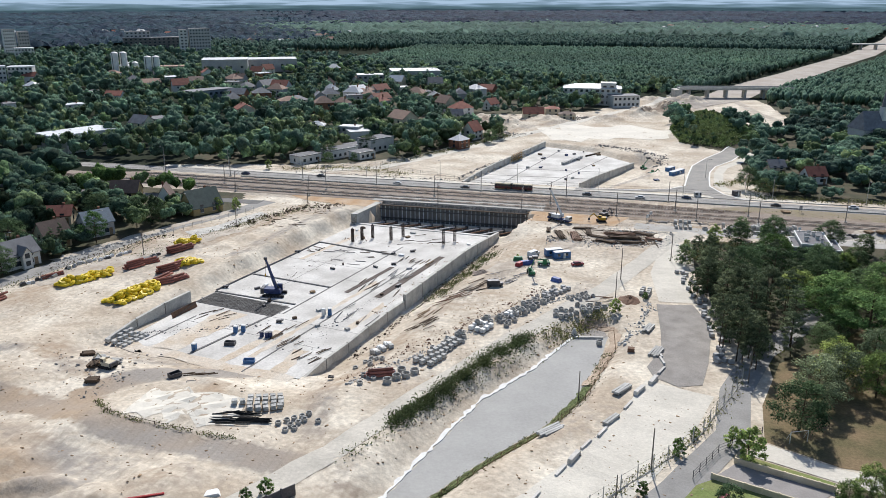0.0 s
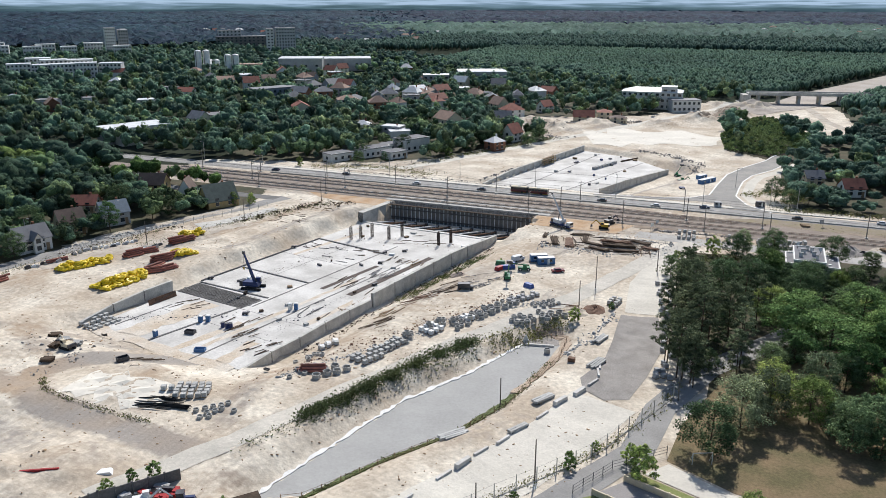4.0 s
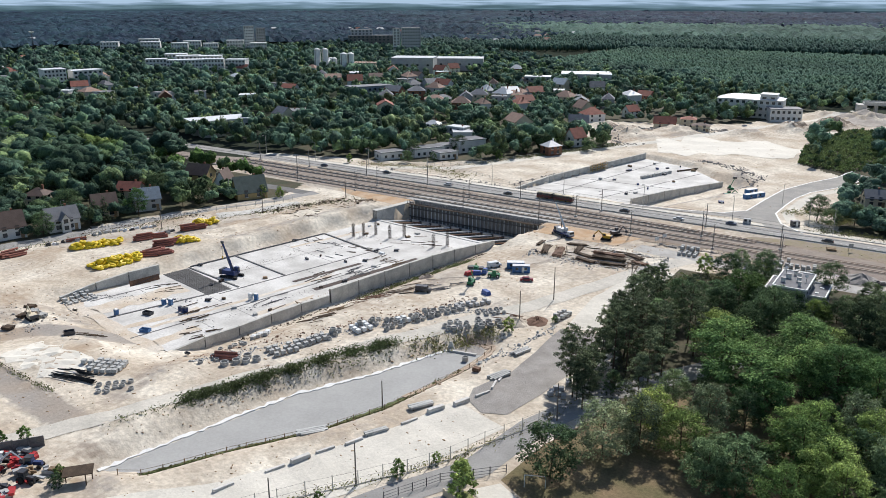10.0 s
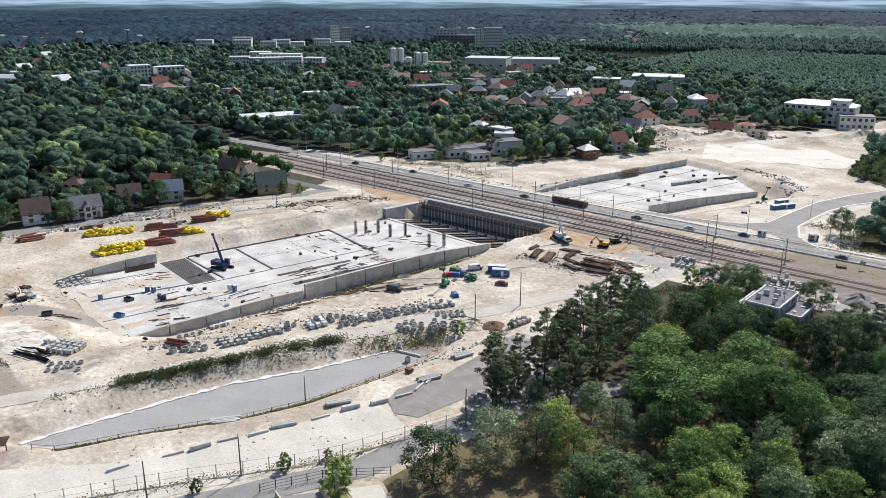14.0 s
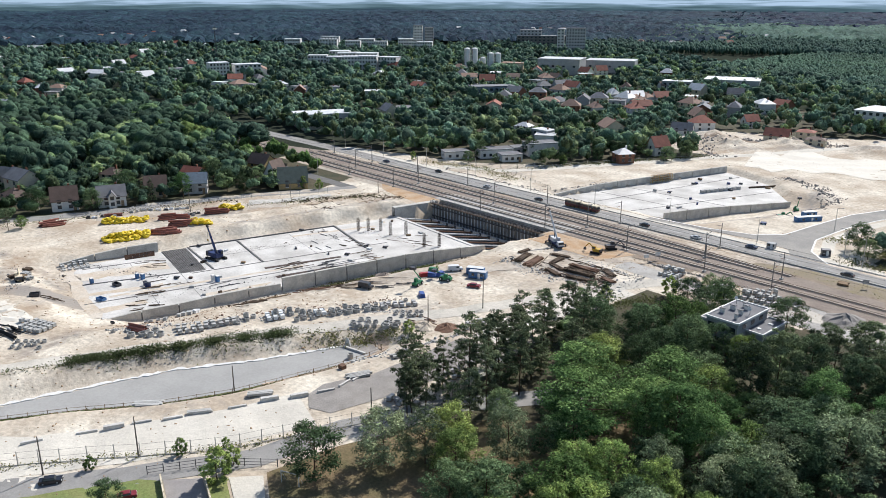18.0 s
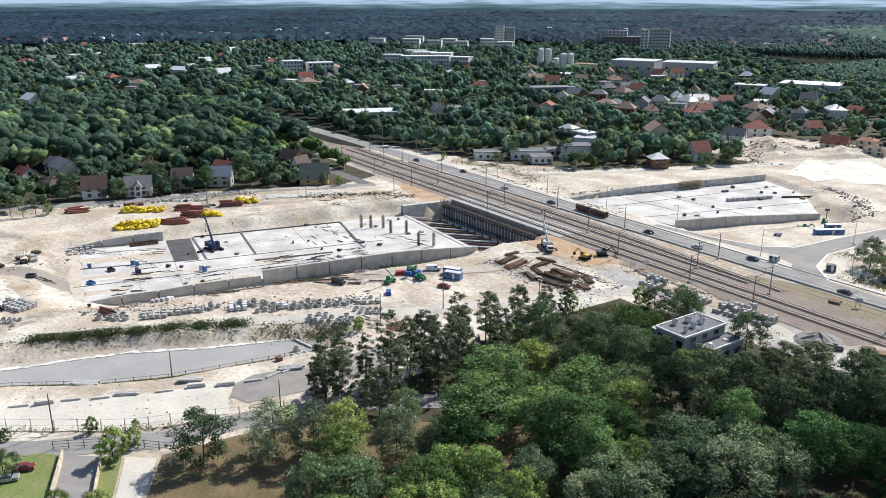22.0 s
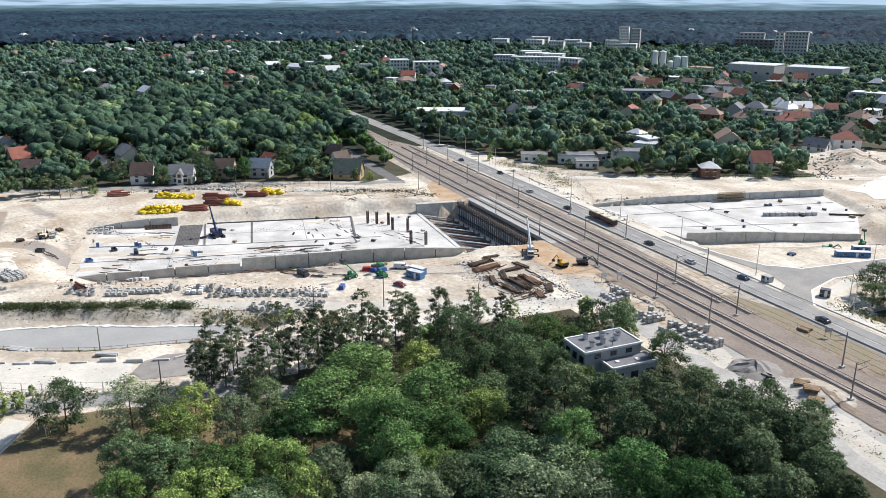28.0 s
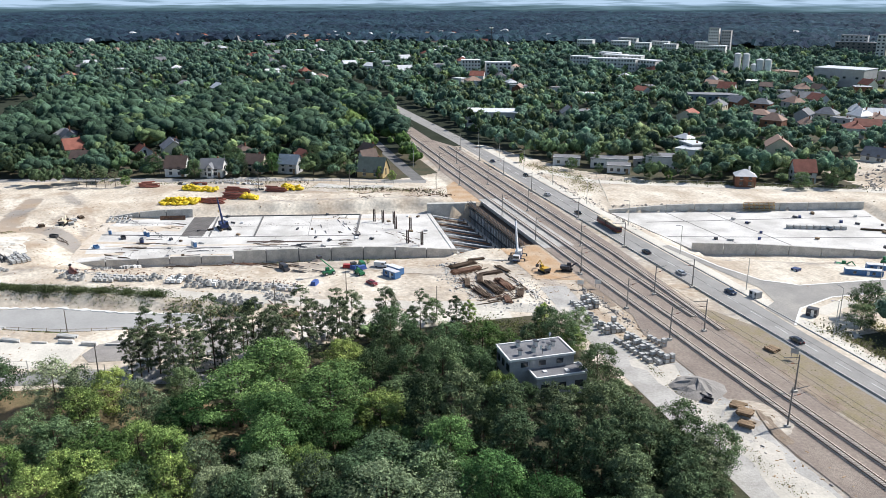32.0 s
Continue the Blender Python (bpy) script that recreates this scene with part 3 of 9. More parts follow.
strip("slip_shoulder", [(45, 370), (42, 361), (37.5, 348), (30, 334), (27.5, 322.7), (26.6, 310.5), (26.2, 299), (30, 288)], 3.5, PALE, "pale sand shoulder beside the slip road", 0.05)
strip("north_track", [(-128, 287), (-103, 300), (-70, 372), (-37, 445), (-12, 500), (6, 540), (16, 600)], 5.0, PALE, "pale sand track along the north yard", 0.06)
strip("hill_track", [(78, 462), (68, 476), (61, 500), (57, 530), (51, 566)], 5.0, TRACK, "grey earth track curving behind the hill", 0.12)
strip("motorway_bed", [(14, 520), (48, 575), (68, 640), (120, 762), (162, 870), (231, 1040), (352, 1400), (438, 1700)], 30.0, BED, "bare sand bed of a road cut through forest", 0.2)
sheet("gravel_yard", GRAVEL_P, GRAVEL, "dark grey gravel yard on pale sand", lambda x, y: gz(x, y) + 0.07, "yard")
sheet("basin_floor", BASIN_P, BASIN, "smooth grey lining of a dry retention basin", lambda x, y: -2.15 + 0.0 * x, "basin", cell=3.0)
sheet("grass_yard", [(21, 118), (31, 113), (60, 112), (64, 140), (58, 152), (54, 166), (48, 172), (40, 162), (27, 148), (22, 130)], GRASS, "dry brown grass yard under trees", lambda x, y: gz(x, y) + 0.04, "grass", cell=4.0)
SANDY = mat("spilled_sand", (0.52, 0.43, 0.33), 0.95, 0.25, 0.2, 1.5, 0.4, 2.0, coords="World", col2=(0.60, 0.54, 0.46))


def ragged(line_, r_, seed):
    """A blot with an uneven rim round a line."""
    q = random.Random(seed)
    out = []
    n = len(line_)
    for side in (1, -1):
        for i in (range(n) if side == 1 else range(n - 1, -1, -1)):
            a, c = line_[max(i - 1, 0)], line_[min(i + 1, n - 1)]
            d = Vector((c[0] - a[0], c[1] - a[1])).normalized()
            w = r_ * q.uniform(0.55, 1.25)
            out.append((line_[i][0] - d.y * w * side, line_[i][1] + d.x * w * side))
    return out


def dense(line_, step_=2.5):
    out = []
    for a, c in zip(line_, line_[1:]):
        n = max(1, int(math.hypot(c[0] - a[0], c[1] - a[1]) / step_))
        out += [(a[0] + (c[0] - a[0]) * i / n, a[1] + (c[1] - a[1]) * i / n) for i in range(n)]
    return out + [line_[-1]]


sheet("white_sand_field", ragged(dense([(-50, 396), (-34, 402), (-14, 414), (0, 428)], 5.0), 24, 71), WSAND, "bright white levelled sand field", lambda x, y: gz(x, y) + 0.08, "ground", cell=4.0)
sheet("smooth_sand", ragged(dense([(-80, 104), (-74, 104.6), (-67, 104.8), (-62, 106)], 2.0), 5.0, 77), WSAND, "smooth pale sand tipped inside the loop road", lambda x, y: gz(x, y) + 0.05, "sand", cell=1.6)
sheet("concrete_yard", [(-129.5, 198.2), (-125, 205), (-121.5, 215), (-118.5, 224.5), (-114.5, 222.5), (-117.5, 211), (-121.5, 199.5), (-124, 195)], WALLC, "pale concrete yard beside the street", lambda x, y: gz(x, y) + 0.09, "yard", cell=3.0)
for k, (ln, r_, m_) in enumerate((                                  ([(-140, 150), (-132, 168), (-124, 184), (-116, 204)], 3.6, TRACK), ([(-36, 186), (-24, 205), (-12, 232)], 2.6, TRACK), ([(-148, 166), (-143, 184), (-137, 201), (-128, 222)], 1.8, TRACK), ([(40, 238.5), (60, 240), (84, 238), (120, 237)], 3.4, HAUL))):
    sheet("driven_track", ragged(dense(ln), r_, 60 + k), m_, "grey earth track pressed by trucks", lambda x, y: gz(x, y) + 0.07, "track", cell=1.6)
for k, (pts, r_) in enumerate((([pit(-8 + 0.1 * i, -58 + i * 2.2) for i in range(13)], 3.2), ([pit(20 - 0.3 * i, -55 + i * 2.0) for i in range(7)], 1.6), ([pit(-17 + i * 2.4, -55.5) for i in range(18)], 1.8), ([pit(7 + 0.2 * i, -54 + i * 2.5) for i in range(8)], 1.2), ([pit(-16 + 0.2 * i, 8 + i * 2.5) for i in range(12)], 0.8), ([pit(11 + 0.05 * i, -50 + i * 2.5) for i in range(32)], 0.7), ([pit(21 + 0.02 * i, -30 + i * 2.5) for i in range(26)], 0.9), ([pit(-18 + 2.2 * i, 40) for i in range(18)], 1.0))):
    sheet("spilled_sand", ragged(pts, r_, k), SANDY, "sand spilled and driven over the concrete slab", lambda x, y: float(slab_z(x, y)) + 0.03, "sand", cell=4.0)
sheet("railway_bed", [(-520, 255.5), (-210, 253), (-140, 248.2), (-85, 247.9), (-34, 247.9), (20, 247.4), (30, 244.6), (60, 244.2), (160, 243.6), (160, 258.5), (60, 259.5), (-20, 267.5), (-85, 269), (-190, 269.5), (-210, 264), (-520, 265)], BALLAST, "rusty brown ballast bed of the railway", lambda x, y: 0.10, "ballast", cell=12.0)

# ---- the pit ----
g = Geo()
g.prism([pit(*p) for p in ((-17.5, -57), (25.0, -54), (25.0, 51), (-20.6, 47), (-20.3, -8), (-19.8, -31))], -4.5, lambda x, y: float(slab_z(x, y)))
slab = solid("pit_slab", g, CONC, "pale grey cast concrete floor slab of a road tunnel under construction", "slab", kind="structure")
# pale floor coloured dark for the shade down in the deep cut
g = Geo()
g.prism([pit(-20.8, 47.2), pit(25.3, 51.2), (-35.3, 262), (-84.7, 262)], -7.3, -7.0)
solid("deep_floor", g, DARKC, "floor of the deep excavation with shade put into its dark colour", "floor", kind="structure")


def wall_run(name, s0, s1, l0, l1, z0, z1, n, label, joint=0.3):
    """A concrete retaining wall of n panels with open joints; z0, z1 give foot and top along it."""
    w = thing(name, label, "retaining wall", kind="structure")
    for i in range(n):
        a, b = l0 + (l1 - l0) * i / n, l0 + (l1 - l0) * (i + 1) / n - joint
        g = Geo()
        pts = [pit(s0, a), pit(s1, a), pit(s1, b), pit(s0, b)]
        g.prism(pts, z0, lambda x, y: z1(to_pit(x, y)[1]))
        part("panel", g, WALLC, w)
    m_ = 0.12
    g = Geo().prism([pit(s0 + m_, l0), pit(s1 - m_, l0), pit(s1 - m_, l1 - joint), pit(s0 + m_, l1 - joint)], z0, lambda x, y: z1(to_pit(x, y)[1]) - 0.15)
    part("joint_filler", g, DARKC, w, "dark open joints between the panels")
    return w


wall_run("wall_east", 25.1, 25.9, -11.5, 51, -5.5, lambda l: 0.35 - 1.4 * max(0, (l - 28) / 18), 7, "tall grey concrete retaining wall cast in panels")
wall_run("wall_east_low", 25.1, 25.7, -54, -11.7, -4.5, lambda l: -1.0 + 0.2 * math.sin(l * 0.2) - 0.9 * max(0, (-47 - l) / 7), 5, "low grey concrete retaining wall cast in panels")
wall_run("wall_west", -20.9, -20.2, -56, -30.5, -4.5, lambda l: 0.8 - 1.8 * max(0, (-44 - l) / 12), 3, "grey concrete retaining wall beside stacked blocks")
wall_run("wall_west_wing", -22.6, -20.5, 46.5, 63.5, -7.2, lambda l: 0.12, 1, "grey concrete wing wall by the tunnel mouth")

# rails
def track(y0, x0, x1, y1=None):
    y1 = y0 if y1 is None else y1
    L = math.hypot(x1 - x0, y1 - y0)
    a = math.degrees(math.atan2(y1 - y0, x1 - x0))
    t = thing("railway_track", "steel railway track on concrete sleepers", "railway track", (x0, y0, 0.12), a, "railway tracks", "structure")
    for k in (-0.53, 0.53):
        g = Geo()
        g.box((L / 2, k, 0.26), (L, 0.08, 0.13))
        part("rail", g, RAILM, t)
    n = int(L / 0.45)
    ctr = np.array([(i * 0.45 + 0.2, 0, 0.12) for i in range(n)])
    cube = np.array([(-1, -1, -1), (1, -1, -1), (1, 1, -1), (-1, 1, -1), (-1, -1, 1), (1, -1, 1), (1, 1, 1), (-1, 1, 1)]) * np.array((0.085, 0.92, 0.09))
    cf = np.array([(4, 5, 6, 7), (0, 1, 5, 4), (1, 2, 6, 5), (2, 3, 7, 6), (3, 0, 4, 7)])
    v = (ctr[:, None] + cube[None]).reshape(-1, 3)
    f = (cf[None] + (np.arange(n) * 8)[:, None, None]).reshape(-1, 4)
    sl = part("sleepers", array_mesh("sleepers", v, f, SLEEPER), None, t)
    sl["kind"] = "stuff"
    return t


track(256.8, -420, -140, 251.6)
track(251.6, -139.9, 160, 250.2)
track(260.6, -420, -140, 255.4)
track(255.4, -139.9, 160, 254.4)
track(262.8, -190, 25, 259.8)
track(267.0, -190, -20, 264.2)
track(264.2, -19.9, 33, 261.3)

# bridge deck and the propped gallery
g = Geo()
g.box((-60, 258.2, -0.72), (50.5, 20, 1.5))
solid("tunnel_deck", g, WALLC, "concrete deck that carries the railway over the tunnel", "bridge deck", kind="structure")




# ---- paints and goods ----
RED_P = mat("red_plastic_pipe", (0.36, 0.135, 0.10), 0.6, 0.3, 0.5, 4.0, each=0.4)
YELLOW = mat("yellow_coil", (0.75, 0.55, 0.03), 0.5, 0.15, 0.6, 4.0, each=0.12)
BLUE = mat("blue_paint", (0.08, 0.19, 0.38), 0.5, 0.2, 0.6, 4.0)
BLUE_L = mat("blue_tarp", (0.07, 0.13, 0.38), 0.5, 0.3, 1.2, 5.0)
DBLUE = mat("dark_blue_paint", (0.04, 0.06, 0.16), 0.45, 0.25, 0.7, 5.0)
GREENP = mat("green_paint", (0.03, 0.19, 0.08), 0.45, 0.2, 0.7, 5.0)
YELLOWP = mat("yellow_paint", (0.62, 0.38, 0.04), 0.5, 0.25, 0.7, 5.0)
REDPAINT = mat("red_paint", (0.42, 0.04, 0.04), 0.4, 0.2, 0.7, 5.0)
TIMBER = mat("weathered_timber", (0.30, 0.21, 0.13), 0.9, 0.35, 0.8, 5.0, each=0.3)
TIMBER_D = mat("dark_timber", (0.11, 0.075, 0.05), 0.9, 0.35, 0.8, 5.0, each=0.3)
BLOCK = mat("grey_concrete_block", (0.47, 0.465, 0.445), 0.9, 0.2, 0.8, 4.0, each=0.18)
RINGM = mat("concrete_ring", (0.46, 0.45, 0.425), 0.9, 0.25, 0.8, 4.0, each=0.18)
WRAP = mat("white_wrap", (0.75, 0.76, 0.76), 0.5, 0.12, 1.0, 4.0, each=0.08)
TYRE = mat("black_rubber", (0.025, 0.025, 0.025), 0.8, 0.2, 1.0, 6.0)
GLASS = mat("dark_window_glass", (0.03, 0.04, 0.05), 0.12, 0.2, 0.5, 2.0, spec=0.6)
GREYP = mat("grey_plaster", (0.42, 0.42, 0.42), 0.85, 0.15, 0.5, 3.0, each=0.12)
PLASTER = mat("white_plaster", (0.66, 0.65, 0.62), 0.85, 0.1, 0.4, 3.0, each=0.06)
CREAM = mat("cream_plaster", (0.62, 0.54, 0.40), 0.85, 0.12, 0.4, 3.0, each=0.12)
BRICK = mat("brown_brick", (0.26, 0.12, 0.075), 0.9, 0.3, 0.6, 6.0, each=0.15)
ROOF_R = mat("red_roof_tiles", (0.28, 0.105, 0.075), 0.8, 0.25, 0.5, 5.0, each=0.2)
ROOF_B = mat("brown_roof_tiles", (0.17, 0.12, 0.10), 0.8, 0.25, 0.5, 5.0, each=0.25)
ROOF_G = mat("grey_roof", (0.19, 0.195, 0.21), 0.75, 0.25, 0.5, 5.0, each=0.2)
ROOF_L = mat("pale_metal_roof", (0.62, 0.63, 0.64), 0.5, 0.15, 0.5, 5.0, each=0.12)
ROOF_T = mat("faded_tile_roof", (0.33, 0.22, 0.17), 0.85, 0.2, 0.8, 4.0)
FELT = mat("roofing_felt", (0.20, 0.20, 0.21), 0.9, 0.25, 0.4, 4.0)
REBAR = mat("rebar", (0.085, 0.06, 0.05), 0.8, 0.3, 0.8, 5.0)
ORANGE_SOIL = mat("orange_clay", (0.42, 0.27, 0.15), 0.95, 0.25, 0.2, 1.5, 0.5, 2.0, coords="World", col2=(0.48, 0.36, 0.25))
CARPAINTS = [mat("black_car_paint", (0.02, 0.02, 0.025), 0.25, 0.1, spec=0.6), mat("silver_car_paint", (0.45, 0.46, 0.48), 0.3, 0.1, metal=0.4), mat("dark_blue_car_paint", (0.03, 0.05, 0.10), 0.25, 0.1, spec=0.6), mat("white_car_paint", (0.7, 0.7, 0.7), 0.3, 0.08), mat("red_car_paint", (0.22, 0.03, 0.04), 0.3, 0.1)]
# self-lit backdrop: horizon haze painted from dark to pale with height
HAZE = bpy.data.materials.new("glowing_haze")
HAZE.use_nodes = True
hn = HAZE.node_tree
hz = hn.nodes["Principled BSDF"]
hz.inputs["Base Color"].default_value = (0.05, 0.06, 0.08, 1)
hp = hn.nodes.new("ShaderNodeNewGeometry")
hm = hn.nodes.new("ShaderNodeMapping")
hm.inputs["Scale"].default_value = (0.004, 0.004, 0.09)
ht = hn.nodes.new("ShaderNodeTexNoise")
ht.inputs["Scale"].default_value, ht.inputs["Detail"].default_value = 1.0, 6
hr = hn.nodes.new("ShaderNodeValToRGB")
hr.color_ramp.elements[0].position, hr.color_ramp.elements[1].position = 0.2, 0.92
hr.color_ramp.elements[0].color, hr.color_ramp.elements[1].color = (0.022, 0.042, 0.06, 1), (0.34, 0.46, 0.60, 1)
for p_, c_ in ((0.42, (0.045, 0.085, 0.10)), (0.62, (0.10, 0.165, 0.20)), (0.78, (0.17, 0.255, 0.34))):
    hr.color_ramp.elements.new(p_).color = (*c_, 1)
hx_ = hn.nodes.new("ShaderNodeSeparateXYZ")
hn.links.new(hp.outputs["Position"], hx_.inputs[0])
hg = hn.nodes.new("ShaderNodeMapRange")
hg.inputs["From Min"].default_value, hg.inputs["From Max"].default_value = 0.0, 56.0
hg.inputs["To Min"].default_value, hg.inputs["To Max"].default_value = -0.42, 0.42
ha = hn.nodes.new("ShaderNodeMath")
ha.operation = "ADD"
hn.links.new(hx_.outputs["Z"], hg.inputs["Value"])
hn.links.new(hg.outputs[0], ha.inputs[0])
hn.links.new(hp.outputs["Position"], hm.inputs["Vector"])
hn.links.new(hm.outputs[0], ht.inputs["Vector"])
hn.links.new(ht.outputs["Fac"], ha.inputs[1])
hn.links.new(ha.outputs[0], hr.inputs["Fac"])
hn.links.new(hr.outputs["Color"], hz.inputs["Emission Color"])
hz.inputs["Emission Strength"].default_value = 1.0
# the land at the horizon: a glowing ring with haze painted as a gradient
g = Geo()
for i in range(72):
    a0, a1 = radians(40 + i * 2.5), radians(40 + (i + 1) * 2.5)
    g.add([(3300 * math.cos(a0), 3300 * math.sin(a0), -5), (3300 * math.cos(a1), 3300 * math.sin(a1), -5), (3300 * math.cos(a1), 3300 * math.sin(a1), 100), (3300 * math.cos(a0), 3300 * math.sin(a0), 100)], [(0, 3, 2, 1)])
solid("backdrop", g, HAZE, "glowing backdrop of land with pale blue haze painted on", "distance", kind="structure")


def lay(proto, places, group=""):
    """Copies of a thing at (x, y, z, turn); the first place takes the thing itself."""
    for i, (x, y, z, rz) in enumerate(places):
        m = pose(x, y, z, 0, 0, rz)
        if i == 0:
            proto.matrix_basis = m
        else:
            copy_thing(proto, m)
    return proto


def sz(x, y):
    return float(slab_z(x, y))


# ---- in the pit ----
# lines of joints and gutters on the slab
def groove(name, a, b, w, m, label, h=0.06, z=None):
    A, B = Vector(a), Vector(b)
    d = (B - A)
    ang = math.degrees(math.atan2(d.y, d.x))
    t = new(name)
    c = (A + B) / 2
    za, zb = sz(*a), sz(*b)
    g = Geo()
    n = Vector((-d.y, d.x)).normalized() * w / 2
    g.prism([(A.x - n.x, A.y - n.y), (B.x - n.x, B.y - n.y), (B.x + n.x, B.y + n.y), (A.x + n.x, A.y + n.y)], lambda x, y: sz(x, y) - 0.05, lambda x, y: sz(x, y) + h)
    bpy.data.objects.remove(t)
    return solid(name, g, m, label, "joint", "slab joints", "structure")


for a, b, w, h in (((-14, -52), (-13.5, -37), 0.35, 0.05), ((13.5, -56), (14.5, 20), 0.35, 0.08), ((-1, -54), (1.5, -30), 0.5, 0.12), ((-20, -8), (3.5, -8.5), 0.5, 0.2), ((-20, -22.5), (2.5, -22), 0.5, 0.2),
                    ((-20, -27.5), (2.5, -28), 0.3, 0.12), ((3.3, -28), (4.2, 30), 0.3, 0.1), ((-19.8, 24), (6, 22), 0.6, 0.25), ((-20.2, -22), (-20.0, 24), 0.3, 0.35), ((9, -10), (10, 12), 1.2, 0.1), ((17.5, -10), (18.2, 26), 1.8, 0.10),
                    ((-20, 8), (4, 7.6), 0.15, 0.03), ((4, -2), (14, -2), 0.12, 0.03), ((4.2, 14), (24, 13.5), 0.12, 0.03), ((4, 30), (25, 29.5), 0.15, 0.04), ((-8, -22), (-8, 23), 0.12, 0.03), ((-13.5, -40), (25, -41), 0.1, 0.02), ((-19, -30), (25, -31), 0.12, 0.02)):
    groove("slab_joint", pit(*a), pit(*b), w, DARKC if w < 1 else REBAR, "dark joint or upstand line across the concrete slab", h)
# dark mat of reinforcement
g = Geo()
g.prism([pit(-19.6, -30.2), pit(2.0, -30.4), pit(2.4, -24.0), pit(-19.6, -23.2)], lambda x, y: sz(x, y), lambda x, y: sz(x, y) + 0.10)
mat_ob = solid("reinforcement_field", g, DARKC, "dark field of reinforcement mats laid on the slab", "reinforcement", kind="structure")
for i in range(17):
    l = -30 + i * 0.4
    g = Geo()
    a, b = pit(-19.4, l), pit(2.0, l - 0.1)
    g.tube((a[0], a[1], sz(*a) + 0.16), (b[0], b[1], sz(*b) + 0.16), 0.035, 4)
    part("bar", g, REBAR, mat_ob)


def rebar_column(x, y, h):
    t = thing("rebar_column", "tall dark cage of column reinforcement standing on the slab", "rebar column", (x, y, sz(x, y)), 8, "rebar columns")
    for i in range(4):
        for j in range(2):
            g = Geo()
            g.tube((-0.36 + i * 0.24, -0.25 + j * 0.5, 0), (-0.36 + i * 0.24, -0.25 + j * 0.5, h * (0.92 + 0.08 * ((i * 7 + j * 3) % 3) / 2)), 0.06, 4)
            part("bar", g, REBAR, t)
    for k in range(7):
        g = Geo()
        z = 0.3 + k * h / 8
        for j in (-0.33, 0.33):
            g.box((0, j, z), (0.85, 0.05, 0.05))
        for i in (-0.4, 0.4):
            g.box((i, 0, z), (0.05, 0.7, 0.05))
        part("stirrup", g, REBAR, t)


for x, y in ((-81.6, 209.8), (-79.6, 212.2), (-77.4, 215.4), (-71.4, 214.6), (-69.0, 218.8), (-55.4, 214.6), (-53.0, 218.4)):
    rebar_column(x, y, 4.4)


def crawler_crane(x, y, z, rz):
    t = thing("crawler_crane", "dark blue crawler crane with a raised telescopic boom on the slab", "crane", (x, y, z), rz)
    for k in (-1.9, 1.9):
        g = Geo()
        g.box((0, k, 0.55), (5.6, 0.8, 0.9))
        for e in (-2.8, 2.8):
            g.tube((e, k - 0.4, 0.55), (e, k + 0.4, 0.55), 0.5, 12)
        tr = part("track", g, TYRE, t, "black crawler track")
        for e in range(5):
            gg = Geo()
            gg.tube((-2 + e, k - 0.44, 0.5), (-2 + e, k + 0.44, 0.5), 0.3, 10)
            part("roller", gg, STEEL, tr)
    part("undercarriage", Geo().box((0, 0, 0.8), (3.4, 3.2, 0.5)), STEEL, t)
    part("superstructure", Geo().box((-0.6, 0, 1.75), (5.4, 2.7, 1.2), taper=0.94), DBLUE, t)
    part("counterweight", Geo().box((-3.5, 0, 1.8), (1.1, 2.9, 1.5), taper=0.95), STEEL, t)
    cab = part("cab", Geo().box((1.4, 1.0, 2.4), (1.7, 1.0, 1.7), taper=0.85), DBLUE, t)
    part("window", Geo().box((2.12, 1.0, 2.55), (0.3, 0.8, 0.9)), GLASS, cab)
    part("window", Geo().box((1.4, 1.5, 2.6), (1.1, 0.08, 0.8)), GLASS, cab)
    b = Vector((0.9, -0.3, 1.9))
    d = Vector((-0.30, -0.12, 1.0)).normalized()
    for i, (l0, l1, w) in enumerate(((0, 4.2, 0.75), (4.0, 7.0, 0.6), (6.8, 9.4, 0.46))):
        part("boom_section", Geo().tube(b + d * l0, b + d * l1, w * 0.7, 4), DBLUE, t)
    part("ram", Geo().tube((1.9, -0.3, 1.7), b + d * 3.6, 0.16, 8), STEEL, t)
    tip = b + d * 9.4
    part("sheave_head", Geo().box(tip, (0.9, 0.5, 0.7)), STEEL, t)
    part("hoist_rope", Geo().tube(tip, tip - Vector((0.3, 0, 4.2)), 0.04, 4), STEEL, t)
    part("hook_block", Geo().box(tip - Vector((0.3, 0, 4.5)), (0.4, 0.3, 0.7)), YELLOWP, t)
    t.scale = (0.78, 0.78, 0.9)
    return t


crawler_crane(-83.5, 162.5, -2.4, 10)


def skip(x, y, z, rz, m, label, s=1.0):
    t = thing("skip_container", label, "skip", (x, y, z), rz, "skips", size=S)
    L, W2, H, k = 3.4 * s, 1.7 * s, 1.2 * s, 0.06
    part("floor", Geo().box((0, 0, 0.15), (L * 0.8, W2, 0.1)), m, t)
    for sgn in (-1, 1):
        part("side", Geo().prism([(-L * 0.4, sgn * W2 / 2 - k), (L * 0.4, sgn * W2 / 2 - k), (L * 0.4, sgn * W2 / 2 + k), (-L * 0.4, sgn * W2 / 2 + k)], 0.1, H), m, t)
        part("end", Geo().box((sgn * L * 0.42, 0, H / 2 + 0.05), (0.1, W2, H)), m, t)
        part("rib", Geo().box((0, sgn * (W2 / 2 + 0.08), H * 0.8), (L * 0.86, 0.1, 0.12)), m, t)
    return t


skip(-71.6, 126.8, -1.9, 20, BLUE, "blue steel skip standing on the slab")
skip(-79.3, 133.4, -1.9, 10, STEEL, "dark steel skip filled with scrap on the slab")
skip(-79.9, 114.6, 0.1, 60, STEEL, "dark waste skip on the sand")
